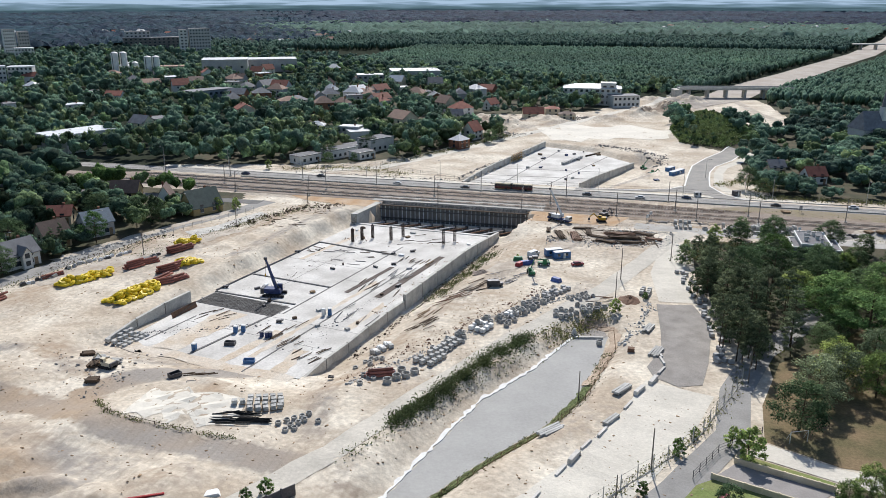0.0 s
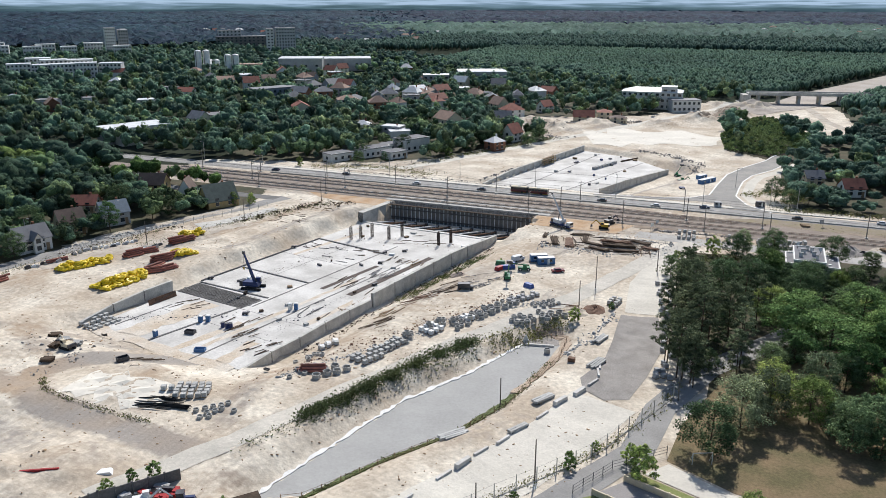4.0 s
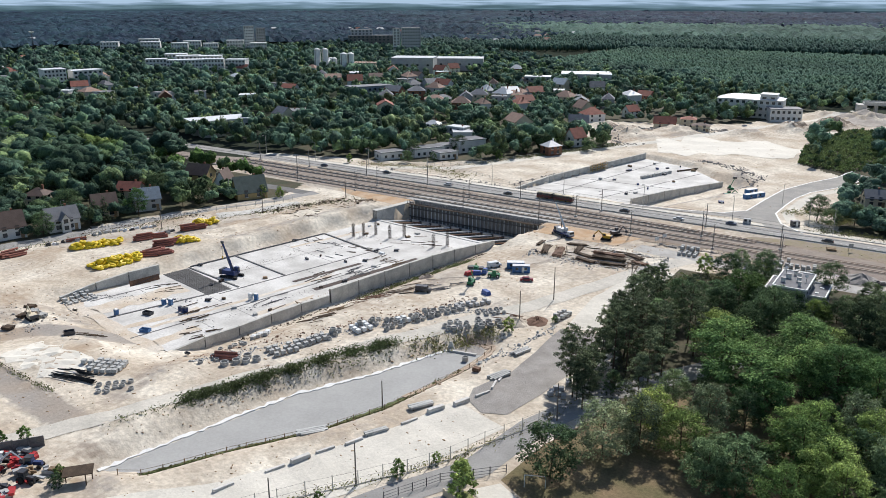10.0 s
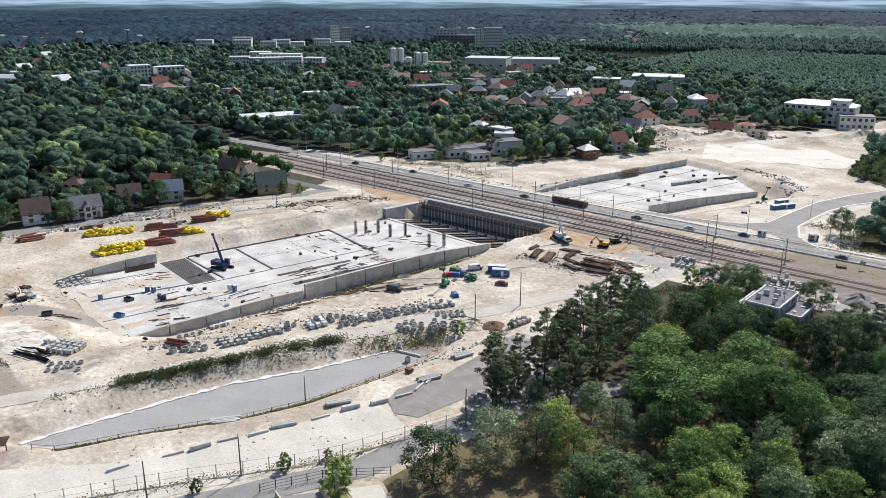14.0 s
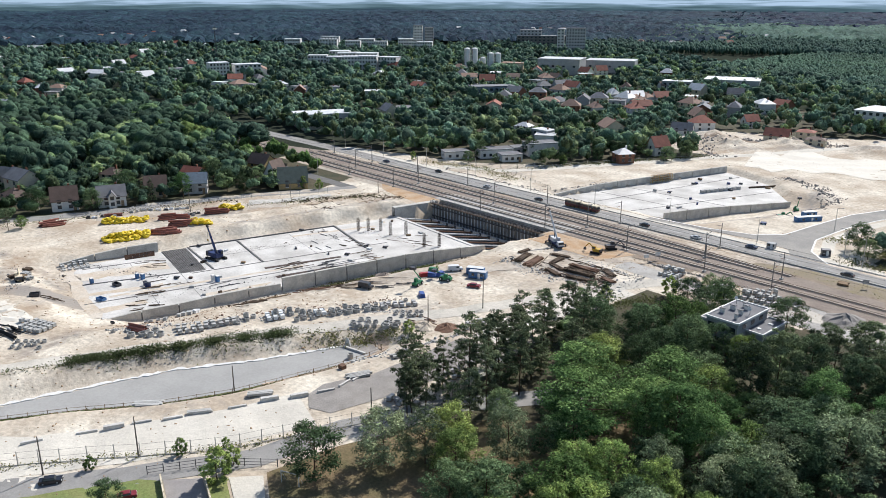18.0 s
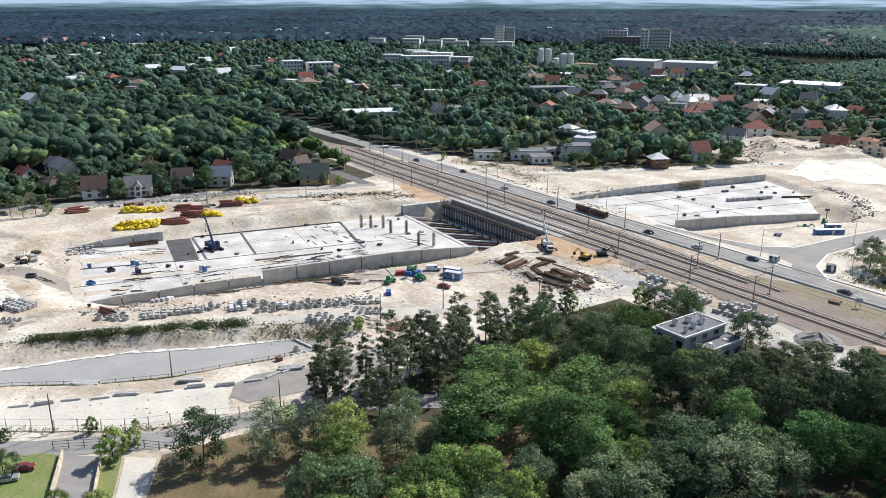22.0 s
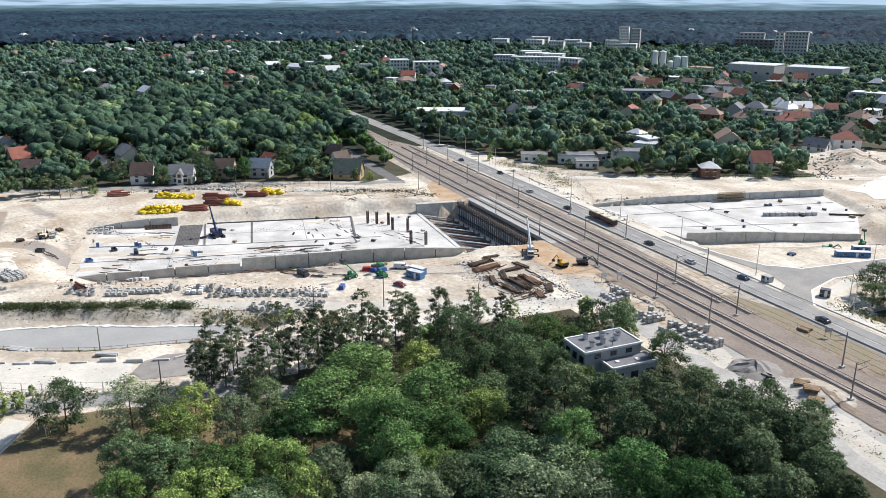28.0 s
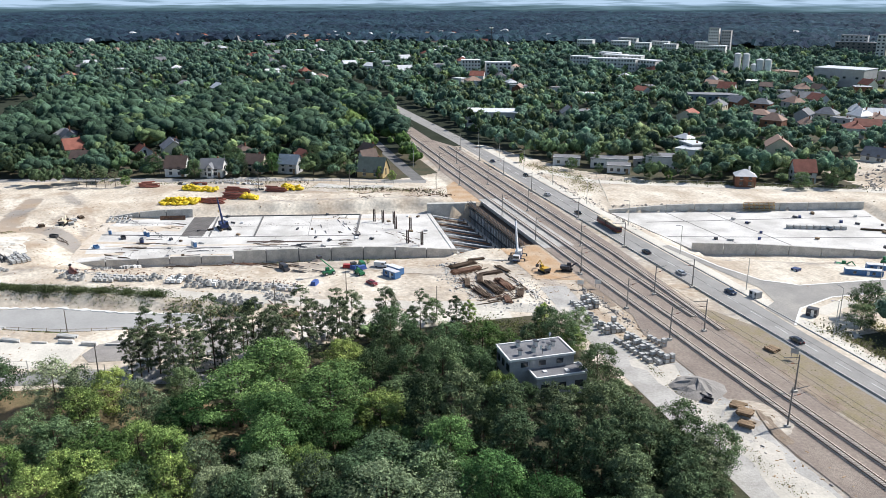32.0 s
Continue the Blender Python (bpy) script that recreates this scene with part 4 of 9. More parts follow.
skip(-75.4, 112.6, 0.1, 20, STEEL, "small dark waste skip on the sand", 0.7)
skip(-52.9, 122.6, -0.6, 0, STEEL, "small dark tub beside the wall", 0.45)


def drum_set(x, y, z, n, m, label):
    rng_ = random.Random(int(x * 10))
    for i in range(n):
        t = thing("drum", label, "drum", (x + rng_.uniform(-1.2, 1.2), y + rng_.uniform(-0.9, 0.9), z), 0, "drums")
        part("barrel", Geo().tube((0, 0, 0), (0, 0, 1.3), 0.45, 12), m, t)
        part("lid", Geo().tube((0, 0, 1.3), (0, 0, 1.36), 0.47, 12), STEEL, t)


def toilet(x, y, z, rz, m=BLUE):
    t = thing("portable_toilet", "blue plastic portable toilet cabin", "portable toilet", (x, y, z), rz, "portable toilets", size=S)
    part("body", Geo().box((0, 0, 1.1), (1.1, 1.1, 2.1), taper=0.97), m, t)
    part("roof", Geo().box((0, 0, 2.25), (1.2, 1.2, 0.2), taper=0.8), WHITE, t)
    d = part("door", Geo().box((0, -0.57, 1.05), (0.75, 0.05, 1.9)), m, t)
    part("door_handle", Geo().box((0.28, -0.62, 1.05), (0.08, 0.05, 0.2)), STEEL, d)


toilet(-81.3, 139.4, -2.0, 10)
toilet(-80.0, 140.3, -2.0, 15)
toilet(-84.9, 129.2, -1.9, 0)
toilet(-67.2, 153.4, -2.1, 10, WHITE)
toilet(-66.0, 154.0, -2.1, 20)
drum_set(-74, 139.6, -2.0, 3, DBLUE, "dark blue drum on the slab")


def timber_stack(x, y, z, rz, nx_, nz, L, m, label, jitter=0.0, seed=1, w=0.22, group="timber stacks"):
    """A stack of beams: each beam is a part, on cross bearers."""
    r = random.Random(seed)
    t = thing("timber_stack" if m in (TIMBER, TIMBER_D) else "beam_stack", label, "beams", (x, y, z), rz, group)
    for e in (-0.35, 0.35):
        part("bearer", Geo().box((L * e, 0, 0.06), (0.15, nx_ * w * 1.1, 0.12)), TIMBER_D, t)
    for k in range(nz):
        for i in range(nx_):
            o = part("beam", Geo().box((r.uniform(-1, 1) * jitter, (i - nx_ / 2 + 0.5) * w * 1.08, 0.12 + w * (k + 0.5)), (L * r.uniform(0.75, 1.05), w * 0.92, w * 0.92), rz=r.uniform(-2, 2) * (1 + 6 * jitter)), m, t)
    return t


def loose_beams(x, y, n, spread, L, m, label, seed, z=None, dir_=None):
    """Beams dropped across one another."""
    r = random.Random(seed)
    for i in range(n):
        px, py = x + r.uniform(-1, 1) * spread, y + r.uniform(-1, 1) * spread
        zz = (gz(px, py) if z is None else z) + 0.12 + 0.12 * r.random()
        a = (r.uniform(0, 180) if dir_ is None else dir_ + r.uniform(-11, 11))
        g = Geo().box((0, 0, 0), (L * r.uniform(0.6, 1.1), r.uniform(0.09, 0.19), r.uniform(0.09, 0.16)))
        o = solid("loose_beam", g, m, label, "beam", "loose beams")
        o.matrix_basis = pose(px, py, zz, 0, r.uniform(-2, 2), a)


loose_beams(-68, 137.5, 7, 2.2, 3.0, TIMBER_D, "dark timber beam lying on the slab", 3, -1.75, 70)
loose_beams(-62, 133, 9, 3.0, 3.4, TIMBER_D, "dark timber beam lying on the slab", 4, -1.75, 70)
loose_beams(-90, 147, 7, 3.0, 4.0, TIMBER_D, "dark timber beam lying on the slab", 5, -1.95, 60)
loose_beams(-72, 200, 8, 4.0, 3.0, TIMBER_D, "dark formwork beam lying on the slab", 6, -2.75, 10)
loose_beams(-58, 185, 12, 3.5, 4.5, STEEL, "dark steel bar lying on the slab", 7, -2.45, 80)
loose_beams(-60, 196, 8, 3.0, 3.5, TIMBER_D, "dark formwork beam lying on the slab", 8, -2.6, 80)
loose_beams(-88, 200, 5, 3.0, 3.0, TIMBER_D, "dark formwork beam lying on the slab", 9, -2.7)


def machine_small(x, y, z, rz, m=STEEL):
    t = thing("concrete_pump", "small dark site machine with a hopper on the slab", "site machine", (x, y, z), rz, "small machines")
    part("body", Geo().box((0, 0, 0.8), (2.0, 1.1, 0.8), taper=0.9), m, t)
    part("hopper", Geo().box((1.2, 0, 1.1), (0.8, 1.0, 0.5), taper=1.3), STEEL, t)
    for e in (-0.7, 0.7):
        for k in (-0.55, 0.55):
            part("wheel", Geo().tube((e, k - 0.1, 0.35), (e, k + 0.1, 0.35), 0.35, 10), TYRE, t)
    t.scale = (0.6, 0.6, 0.5)


for x, y, rz in ((-63.5, 192.5, 20), (-66.5, 201.5, 80), (-93, 196, 10), (-62, 205, 30), (-97.5, 164, 20), (-75, 147, 20), (-57, 176, 70)):
    machine_small(x, y, sz(x, y), rz)
loose_beams(*pit(10, -35), 7, 6.0, 4.5, TIMBER_D, "dark plank lying on the slab", 61, -1.85, 80)
loose_beams(*pit(19, -22), 7, 5.0, 5.5, STEEL, "steel bar lying on the slab", 62, -2.1, 82)
loose_beams(*pit(14, -2), 7, 6.0, 5.5, TIMBER_D, "dark plank lying on the slab", 63, -2.4, 80)
loose_beams(*pit(20, 18), 7, 5.0, 4.5, TIMBER, "pale plank lying on the slab", 64, -2.7, 84)
loose_beams(*pit(-6, 14), 7, 6.0, 4.0, STEEL, "steel bar lying on the slab", 65, -2.65, 0)
loose_beams(*pit(8, 38), 7, 6.0, 4.0, TIMBER_D, "dark plank lying on the slab", 66, -3.0, 30)
# scattered crates and formwork panels on the slab
rg = random.Random(5)
for i in range(22):
    s, l = rg.uniform(-18, 23), rg.uniform(-40, 44)
    x, y = pit(s, l)
    o = solid("crate", Geo().box((0, 0, 0.25), (rg.uniform(0.6, 1.8), rg.uniform(0.4, 1.0), 0.5)), rg.choice((TIMBER, TIMBER_D, STEEL, BLOCK, WRAP)), "small crate or bundle of site goods on the slab", "crate", "crates")
    o.matrix_basis = pose(x, y, sz(x, y), 0, 0, rg.uniform(0, 180))
# formwork panels leaning in the west and stacked blocks
g = Geo()
o = thing("formwork_wall", "rusty red formwork panels against the retaining wall", "formwork", (-98.0, 146.9, -2.0), 80.5)
for i in range(8):
    part("panel", Geo().box((-3.6 + i * 1.0, 0.0, 0.75), (0.96, 0.12, 1.45), tilt=(radians(-14), 0, 0)), RUST, o)
part("brace", Geo().tube((-4, -0.3, 0.1), (4, -0.3, 1.5), 0.06, 6), STEEL, o)


# ---- struts and gallery ----
for i in range(12):
    s = -18 + i * 3.75
    a = pit(s, 47.7 + 4.2 * (s + 21) / 46)
    fx = -82.0 + i * 3.95
    # odd struts get a dark brown that stands in for shade
    st = thing("strut", "pale steel tube strut bracing the excavation" if i % 2 == 0 else "dark brown steel tube strut with shade put into its colour", "strut", (0, 0, 0), 0, "struts")
    part("tube", Geo().tube((a[0], a[1], -3.2), (fx, 240.2, -5.0), 0.2, 10), ROOF_L if i % 2 == 0 else RUST, st)
    part("end_plate", Geo().box((fx, 240.5, -5.0), (1.0, 0.12, 1.0)), STEEL, st)
solid("strut_beam", Geo().box((-59.5, 240.9, -5.0), (48, 0.7, 0.8)), WALLC, "long pale beam that takes the struts", "beam", kind="structure")
g = Geo()
g.prism([pit(-21, 46.2), pit(25.0, 50.2), pit(25.0, 51.4), pit(-21, 47.4)], -7, -2.9)
solid("slab_edge_beam", g, CONC, "pale concrete edge beam at the end of the slab", "edge beam", kind="structure")
PROPM = mat("blue_grey_props", (0.44, 0.47, 0.50), 0.6, 0.25, 0.6, 4.0, each=0.3)
gallery = thing("gallery", "blue-grey steel gallery of props and railings in front of the tunnel mouth", "gallery", kind="structure")
x0g, x1g, yg = -84.6, -35.6, 242.6
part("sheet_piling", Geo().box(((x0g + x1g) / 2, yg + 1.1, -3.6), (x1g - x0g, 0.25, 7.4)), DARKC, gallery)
ng = 34
for i in range(ng):
    x = x0g + 0.4 + i * (x1g - x0g - 0.8) / (ng - 1)
    part("prop", Geo().tube((x, yg + 0.75, -7), (x, yg + 0.75, 0.1), 0.17, 6), PROPM, gallery)
part("walkway", Geo().box(((x0g + x1g) / 2, yg + 0.4, 0.05), (x1g - x0g, 1.3, 0.14)), TIMBER_D, gallery)
for k, z in enumerate((0.45, 0.8, 1.15)):
    part("rail", Geo().box(((x0g + x1g) / 2, yg - 0.2, z), (x1g - x0g, 0.07, 0.07)), STEEL, gallery)
    part("rail", Geo().box(((x0g + x1g) / 2, yg + 0.95, z), (x1g - x0g, 0.07, 0.07)), STEEL, gallery)
for i in range(40):
    x = x0g + i * (x1g - x0g) / 39
    part("post", Geo().box((x, yg - 0.2, 0.6), (0.08, 0.08, 1.2)), STEEL, gallery)
    part("post", Geo().box((x, yg + 0.95, 0.6), (0.08, 0.08, 1.2)), STEEL, gallery)
for z in (-1.3, -4.2):
    part("waler", Geo().box(((x0g + x1g) / 2, yg + 0.5, z), (x1g - x0g, 0.25, 0.35)), STEEL, gallery)
g = Geo()
g.box((-60, 246.0, -1.3), (50.5, 4.6, 0.4))
solid("terrace", g, TIMBER_D, "dark dirty ledge between gallery and railway deck", "ledge", kind="structure")
g = Geo()
g.box((-60.0, 252.6, 0.04), (58, 9.4, 0.16))
solid("deck_slabs", g, LANE, "pale concrete slabs under the tracks on the deck", "deck", kind="structure")
g = Geo()
g.box((-60, 247.95, 0.1), (51, 0.35, 0.5))
solid("deck_kerb", g, WALLC, "concrete kerb along the deck edge", "kerb", kind="structure")
sheet("clay_patch", [(-34, 236), (-8, 236), (-4, 247), (-36, 247)], ORANGE_SOIL, "orange trampled clay by the crane", lambda x, y: gz(x, y) + 0.05, "ground")
sheet("clay_patch_west", [(-100, 240), (-86, 239), (-86, 249), (-120, 249), (-112, 243)], ORANGE_SOIL, "orange trampled clay beside the tracks", lambda x, y: gz(x, y) + 0.06, "ground")


# ---- railway and road furniture ----
POLEM2 = mat("grey_mast", (0.24, 0.225, 0.21), 0.8, 0.2, 0.8, 4.0)


def mast(x, y, rz, h=7.2, arm=3.2):
    t = thing("catenary_mast", "grey concrete catenary mast with a steel bracket arm", "catenary mast", (x, y, 0.1), rz, "catenary masts")
    part("pole", Geo().tube((0, 0, 0), (0, 0, h), 0.15, 8, 0.10), POLEM2, t)
    part("footing", Geo().box((0, 0, 0.15), (0.8, 0.8, 0.4)), WALLC, t)
    part("arm", Geo().tube((0, 0, h - 0.5), (arm, 0, h - 0.2), 0.06, 6), STEEL, t)
    part("stay", Geo().tube((0, 0, h - 1.7), (arm * 0.9, 0, h - 1.2), 0.045, 6), STEEL, t)
    part("insulator", Geo().tube((arm * 0.3, 0, h - 1.55), (arm * 0.5, 0, h - 1.45), 0.1, 8), BRICK, t)
    return t


for x in (-196, -168, -140, -112, -66, -38, -8, 16, 34, 70, 106):
    mast(x, 248.2, 90)
for x in (-182, -154, -124, -95, -56, -26, 8, 32, 60, 96):
    mast(x, 257.6 if x > 20 else 270.0, -90)
for x in (-150, -110, -70, -30, 10):
    mast(x, 258.6, 90, 7.2, 2.6)
g = Geo()
wires = thing("overhead_wires", "thin dark overhead wires strung along the tracks", "wires", kind="structure")
for y, z in ((250.8, 6.0), (254.9, 6.0), (250.8, 7.0), (254.9, 7.0), (261.6, 6.0), (265.2, 6.0)):
    g = Geo()
    for i in range(16):
        xa, xb = -210 + i * 22, -210 + (i + 1) * 22
        g.tube((xa, y, z + (0.0 if i % 2 == 0 else -0.25)), (xb, y, z + (-0.25 if i % 2 == 0 else 0.0)), 0.025, 3, cap=False)
    part("wire", g, STEEL, wires)


def street_lamp(x, y, rz, h=8.0):
    t = thing("street_lamp", "slim grey street lamp on a tapered pole", "street lamp", (x, y, gz(x, y)), rz, "street lamps")
    part("pole", Geo().tube((0, 0, 0), (0, 0, h), 0.11, 8, 0.06), WALLC, t)
    part("arm", Geo().tube((0, 0, h), (1.3, 0, h + 0.25), 0.045, 6), STEEL, t)
    part("lamp_head", Geo().box((1.6, 0, h + 0.25), (0.7, 0.25, 0.13)), GREYP, t)


for x in range(-190, 140, 29):
    street_lamp(x, 281.6, -90)
for x, y, rz in ((-164, 140, 0), (-161, 165, 0), (-152, 190, 0), (-140, 214, 0), (34, 290, 180), (22, 312, 0), (-176, 222, 0), (-150, 240, 180)):
    street_lamp(x, y, rz, 7.0)
# kerb and parapet of the main road, lane marks
for x in range(-150, 130, 10):
    o = solid("road_parapet", Geo().box((0, 0, 0.2), (9.9, 0.2, 0.38)), WALLC, "low grey concrete parapet along the road", "parapet", "road parapets", "structure")
    o.matrix_basis = pose(x + 5, 270.6, 0.02)
    o = solid("kerb", Geo().box((0, 0, 0.07), (9.95, 0.18, 0.2)), BLOCK, "grey concrete kerb", "kerb", "kerbs", "structure")
    o.matrix_basis = pose(x + 5, 279.3, 0.03)
for x in range(-180, 140, 9):
    o = solid("lane_mark", Geo().box((0, 0, 0.02), (4.0, 0.14, 0.03)), WHITE, "worn white lane mark on the asphalt", "road marking", "lane marks", "structure")
    yy = float(np.interp(x, (-204, -132, -54, 12, 39, 150), (276.5, 276.4, 274.5, 274.8, 273.5, 272.5)))
    o.matrix_basis = pose(x, yy, 0.075)
sheet("road_verge", [(-190, 280.6), (60, 279.6), (60, 282.0), (-190, 284)], PALE, "pale sand verge of the road", lambda x, y: gz(x, y) + 0.04, "verge", cell=6)
VERGE = mat("dry_brown_verge", (0.26, 0.215, 0.165), 0.95, 0.3, 0.3, 2.0, 0.5, 2.0, coords="World", col2=(0.24, 0.20, 0.12))
sheet("dry_verge", [(20, 261.8), (60, 260.2), (150, 259.4), (150, 268.5), (34, 270), (22, 266)], VERGE, "dry grass verge between railway and road", lambda x, y: gz(x, y) + 0.05, "verge", cell=4)


def car(x, y, rz, m, label, z=0.06, L=4.4):
    t = thing("car", label, "car", (x, y, z), rz, "cars")
    g = Geo()
    g.box((0, 0, 0.58), (L, 1.76, 0.62), taper=0.96)
    part("body", g, m, t)
    part("cabin", Geo().box((-0.2, 0, 1.12), (L * 0.56, 1.55, 0.52), taper=0.78), m, t)
    part("windscreen", Geo().box((L * 0.245 - 0.2, 0, 1.12), (0.12, 1.3, 0.36), tilt=(0, radians(-35), 0)), GLASS, t)
    part("rear_window", Geo().box((-L * 0.245 - 0.2, 0, 1.12), (0.12, 1.3, 0.36), tilt=(0, radians(35), 0)), GLASS, t)
    for k in (-1, 1):
        part("side_window", Geo().box((-0.2, k * 0.715, 1.13), (L * 0.44, 0.06, 0.32), tilt=(radians(k * 18), 0, 0)), GLASS, t)
        part("headlight", Geo().box((L / 2 - 0.05, k * 0.6, 0.68), (0.12, 0.36, 0.14)), WHITE, t)
        part("tail_light", Geo().box((-L / 2 + 0.05, k * 0.62, 0.72), (0.12, 0.3, 0.16)), REDPAINT, t)
        for e in (-0.3, 0.3):
            w = part("wheel", Geo().tube((L * e, k * 0.72, 0.32), (L * e, k * 0.9, 0.32), 0.32, 12), TYRE, t)
            part("rim", Geo().tube((L * e, k * 0.9, 0.32), (L * e, k * 0.915, 0.32), 0.19, 10), GREYP, w)
    t.scale = (S, S, S)
    return t


for i, (x, y, rz) in enumerate(((-88, 273.2, 180), (-62.5, 273.0, 180), (-19.2, 273.2, 180), (-1.3, 272.8, 180), (14, 276.6, 0), (42, 272.6, 180), (-120, 277.8, 0), (-150, 274.6, 180), (66, 276, 0))):
    car(x, y, rz, CARPAINTS[0] if i in (1, 2, 5, 6) else CARPAINTS[1 + i % 3], ("grey", "black", "dark", "silver", "pale", "black", "dark blue", "grey", "silver")[i] + " family car on the main road")


BUSRED = mat("maroon_bus_paint", (0.13, 0.03, 0.03), 0.35, 0.15, 0.6, 4.0)


def bus(x, y, rz):
    t = thing("bus", "long articulated bus in dark red and yellow on the road", "bus", (x, y, 0.08), rz, size=S)
    for c, L in ((4.0, 9.6), (-5.6, 7.8)):
        b = part("body", Geo().box((c, 0, 1.35), (L, 2.5, 1.9)), BUSRED, t)
        part("roof", Geo().box((c, 0, 2.75), (L, 2.45, 0.35), taper=0.95), CREAM, t)
        part("skirt", Geo().box((c, 0, 0.5), (L - 0.05, 2.46, 0.4)), YELLOWP, t)
        for k in (-1, 1):
            nw = int(L / 1.5)
            for i in range(nw):
                part("window", Geo().box((c - L / 2 + 0.8 + i * (L - 1.6) / (nw - 1), k * 1.26, 2.0), (1.25, 0.05, 0.85)), GLASS, b)
            part("wheel", Geo().tube((c + 1.8, k * 1.0, 0.48), (c + 1.8, k * 1.27, 0.48), 0.48, 14), TYRE, t)
        part("hatch", Geo().box((c, 0, 2.98), (1.4, 1.2, 0.12)), GREYP, t)
    part("bellows", Geo().box((-1.25, 0, 1.6), (1.2, 2.3, 2.4)), TYRE, t)
    part("windscreen", Geo().box((8.82, 0, 1.9), (0.06, 2.2, 1.2)), GLASS, t)
    return t


bus(-45.0, 275.2, -1.5)


def road_sign(x, y, rz, m=BLUE):
    t = thing("road_sign", "blue board sign on two posts beside the road", "road sign", (x, y, 0), rz, "road signs", size=S)
    for k in (-0.7, 0.7):
        part("post", Geo().tube((k, 0, 0), (k, 0, 3.0), 0.05, 6), STEEL, t)
    part("board", Geo().box((0, -0.06, 2.4), (2.0, 0.06, 1.4)), m, t)


road_sign(48.6, 266.6, 40, GREYP)
road_sign(1.5, 243.6, 60, WHITE)
road_sign(2.4, 247.7, 60, WHITE)


# ---- machines ----
def truck_crane(x, y, z, rz):
    t = thing("truck_crane", "white and blue truck crane with an extended boom by the tracks", "crane", (x, y, z), rz, size=S)
    part("chassis", Geo().box((0, 0, 1.05), (10.6, 2.4, 0.7)), DBLUE, t)
    c = part("driver_cab", Geo().box((4.5, 0, 1.9), (1.9, 2.4, 1.6), taper=0.93), ROOF_L, t)
    part("windscreen", Geo().box((5.46, 0, 2.15), (0.06, 2.0, 0.8)), GLASS, c)
    for i, e in enumerate((-4.0, -2.6, -1.2, 2.0, 3.4)):
        for k in (-1, 1):
            w = part("wheel", Geo().tube((e, k * 0.9, 0.55), (e, k * 1.28, 0.55), 0.55, 12), TYRE, t)
            part("rim", Geo().tube((e, k * 1.28, 0.55), (e, k * 1.30, 0.55), 0.3, 10), GREYP, w)
    part("turret", Geo().box((-1.6, 0, 2.1), (3.8, 2.3, 1.4), taper=0.95), ROOF_L, t)
    oc = part("operator_cab", Geo().box((0.6, 0.9, 2.5), (1.4, 0.9, 1.5), taper=0.9), ROOF_L, t)
    part("window", Geo().box((0.6, 1.36, 2.7), (1.0, 0.05, 0.7)), GLASS, oc)
    part("counterweight", Geo().box((-4.2, 0, 2.2), (1.3, 2.4, 1.3)), STEEL, t)
    b, d = Vector((1.2, 0.0, 2.7)), Vector((-0.50, -0.15, 1.0)).normalized()
    for l0, l1, w in ((0, 5.6, 0.66), (5.4, 9.2, 0.54), (9.0, 12.0, 0.42)):
        part("boom_section", Geo().tube(b + d * l0, b + d * l1, w * 0.7, 4), ROOF_L, t)
    part("ram", Geo().tube((-1.6, 0, 2.4), b + d * 4.2, 0.17, 8), STEEL, t)
    part("boom_head", Geo().box(b + d * 12.1, (0.6, 0.5, 0.8)), STEEL, t)
    for e in (-3.3, 2.7):
        for k in (-1, 1):
            part("outrigger", Geo().box((e, k * 2.0, 0.95), (0.3, 1.9, 0.3)), STEEL, t)
            part("outrigger_foot", Geo().box((e, k * 2.9, 0.5), (0.5, 0.5, 0.9)), STEEL, t)


truck_crane(-24.6, 237.6, 0.0, -28)


def excavator(x, y, z, rz, m, label):
    t = thing("excavator", label, "excavator", (x, y, z), rz, "excavators", size=S)
    for k in (-1.05, 1.05):
        g = Geo().box((0, k, 0.42), (3.2, 0.5, 0.7))
        for e in (-1.6, 1.6):
            g.tube((e, k - 0.25, 0.42), (e, k + 0.25, 0.42), 0.38, 10)
        part("track", g, TYRE, t)
    part("house", Geo().box((-0.5, 0, 1.45), (3.0, 2.4, 1.0), taper=0.93), m, t)
    c = part("cab", Geo().box((0.6, 0.65, 2.1), (1.4, 1.0, 1.5), taper=0.88), m, t)
    part("window", Geo().box((1.27, 0.65, 2.25), (0.1, 0.8, 0.9)), GLASS, c)
    part("window", Geo().box((0.6, 1.14, 2.3), (1.0, 0.06, 0.8)), GLASS, c)
    part("counterweight", Geo().box((-2.1, 0, 1.5), (0.5, 2.4, 0.9)), STEEL, t)
    part("boom", Geo().tube((1.0, -0.3, 1.5), (3.2, -0.3, 3.4), 0.27, 4, 0.22), m, t)
    part("stick", Geo().tube((3.2, -0.3, 3.4), (5.0, -0.3, 1.5), 0.2, 4, 0.16), m, t)
    part("bucket", Geo().box((4.9, -0.3, 1.0), (0.9, 1.0, 0.9), taper=0.7), STEEL, t)
    part("ram", Geo().tube((1.3, -0.3, 1.3), (2.4, -0.3, 2.6), 0.09, 6), STEEL, t)


excavator(-12.2, 240.0, 0.05, 190, YELLOWP, "yellow tracked excavator with its bucket lowered")
excavator(-11.5, 246.0, 0.05, 60, STEEL, "dark tracked excavator beside the railway")
excavator(-43.9, 79.6, 0.2, 40, WHITE, "white tracked excavator among scrap")
excavator(-94.2, 115.0, gz(-94.2, 115.0), 170, CREAM, "pale tracked excavator on the sand")
excavator(2.5, 318.5, -1.5, 40, GREENP, "green tracked machine in the north yard")


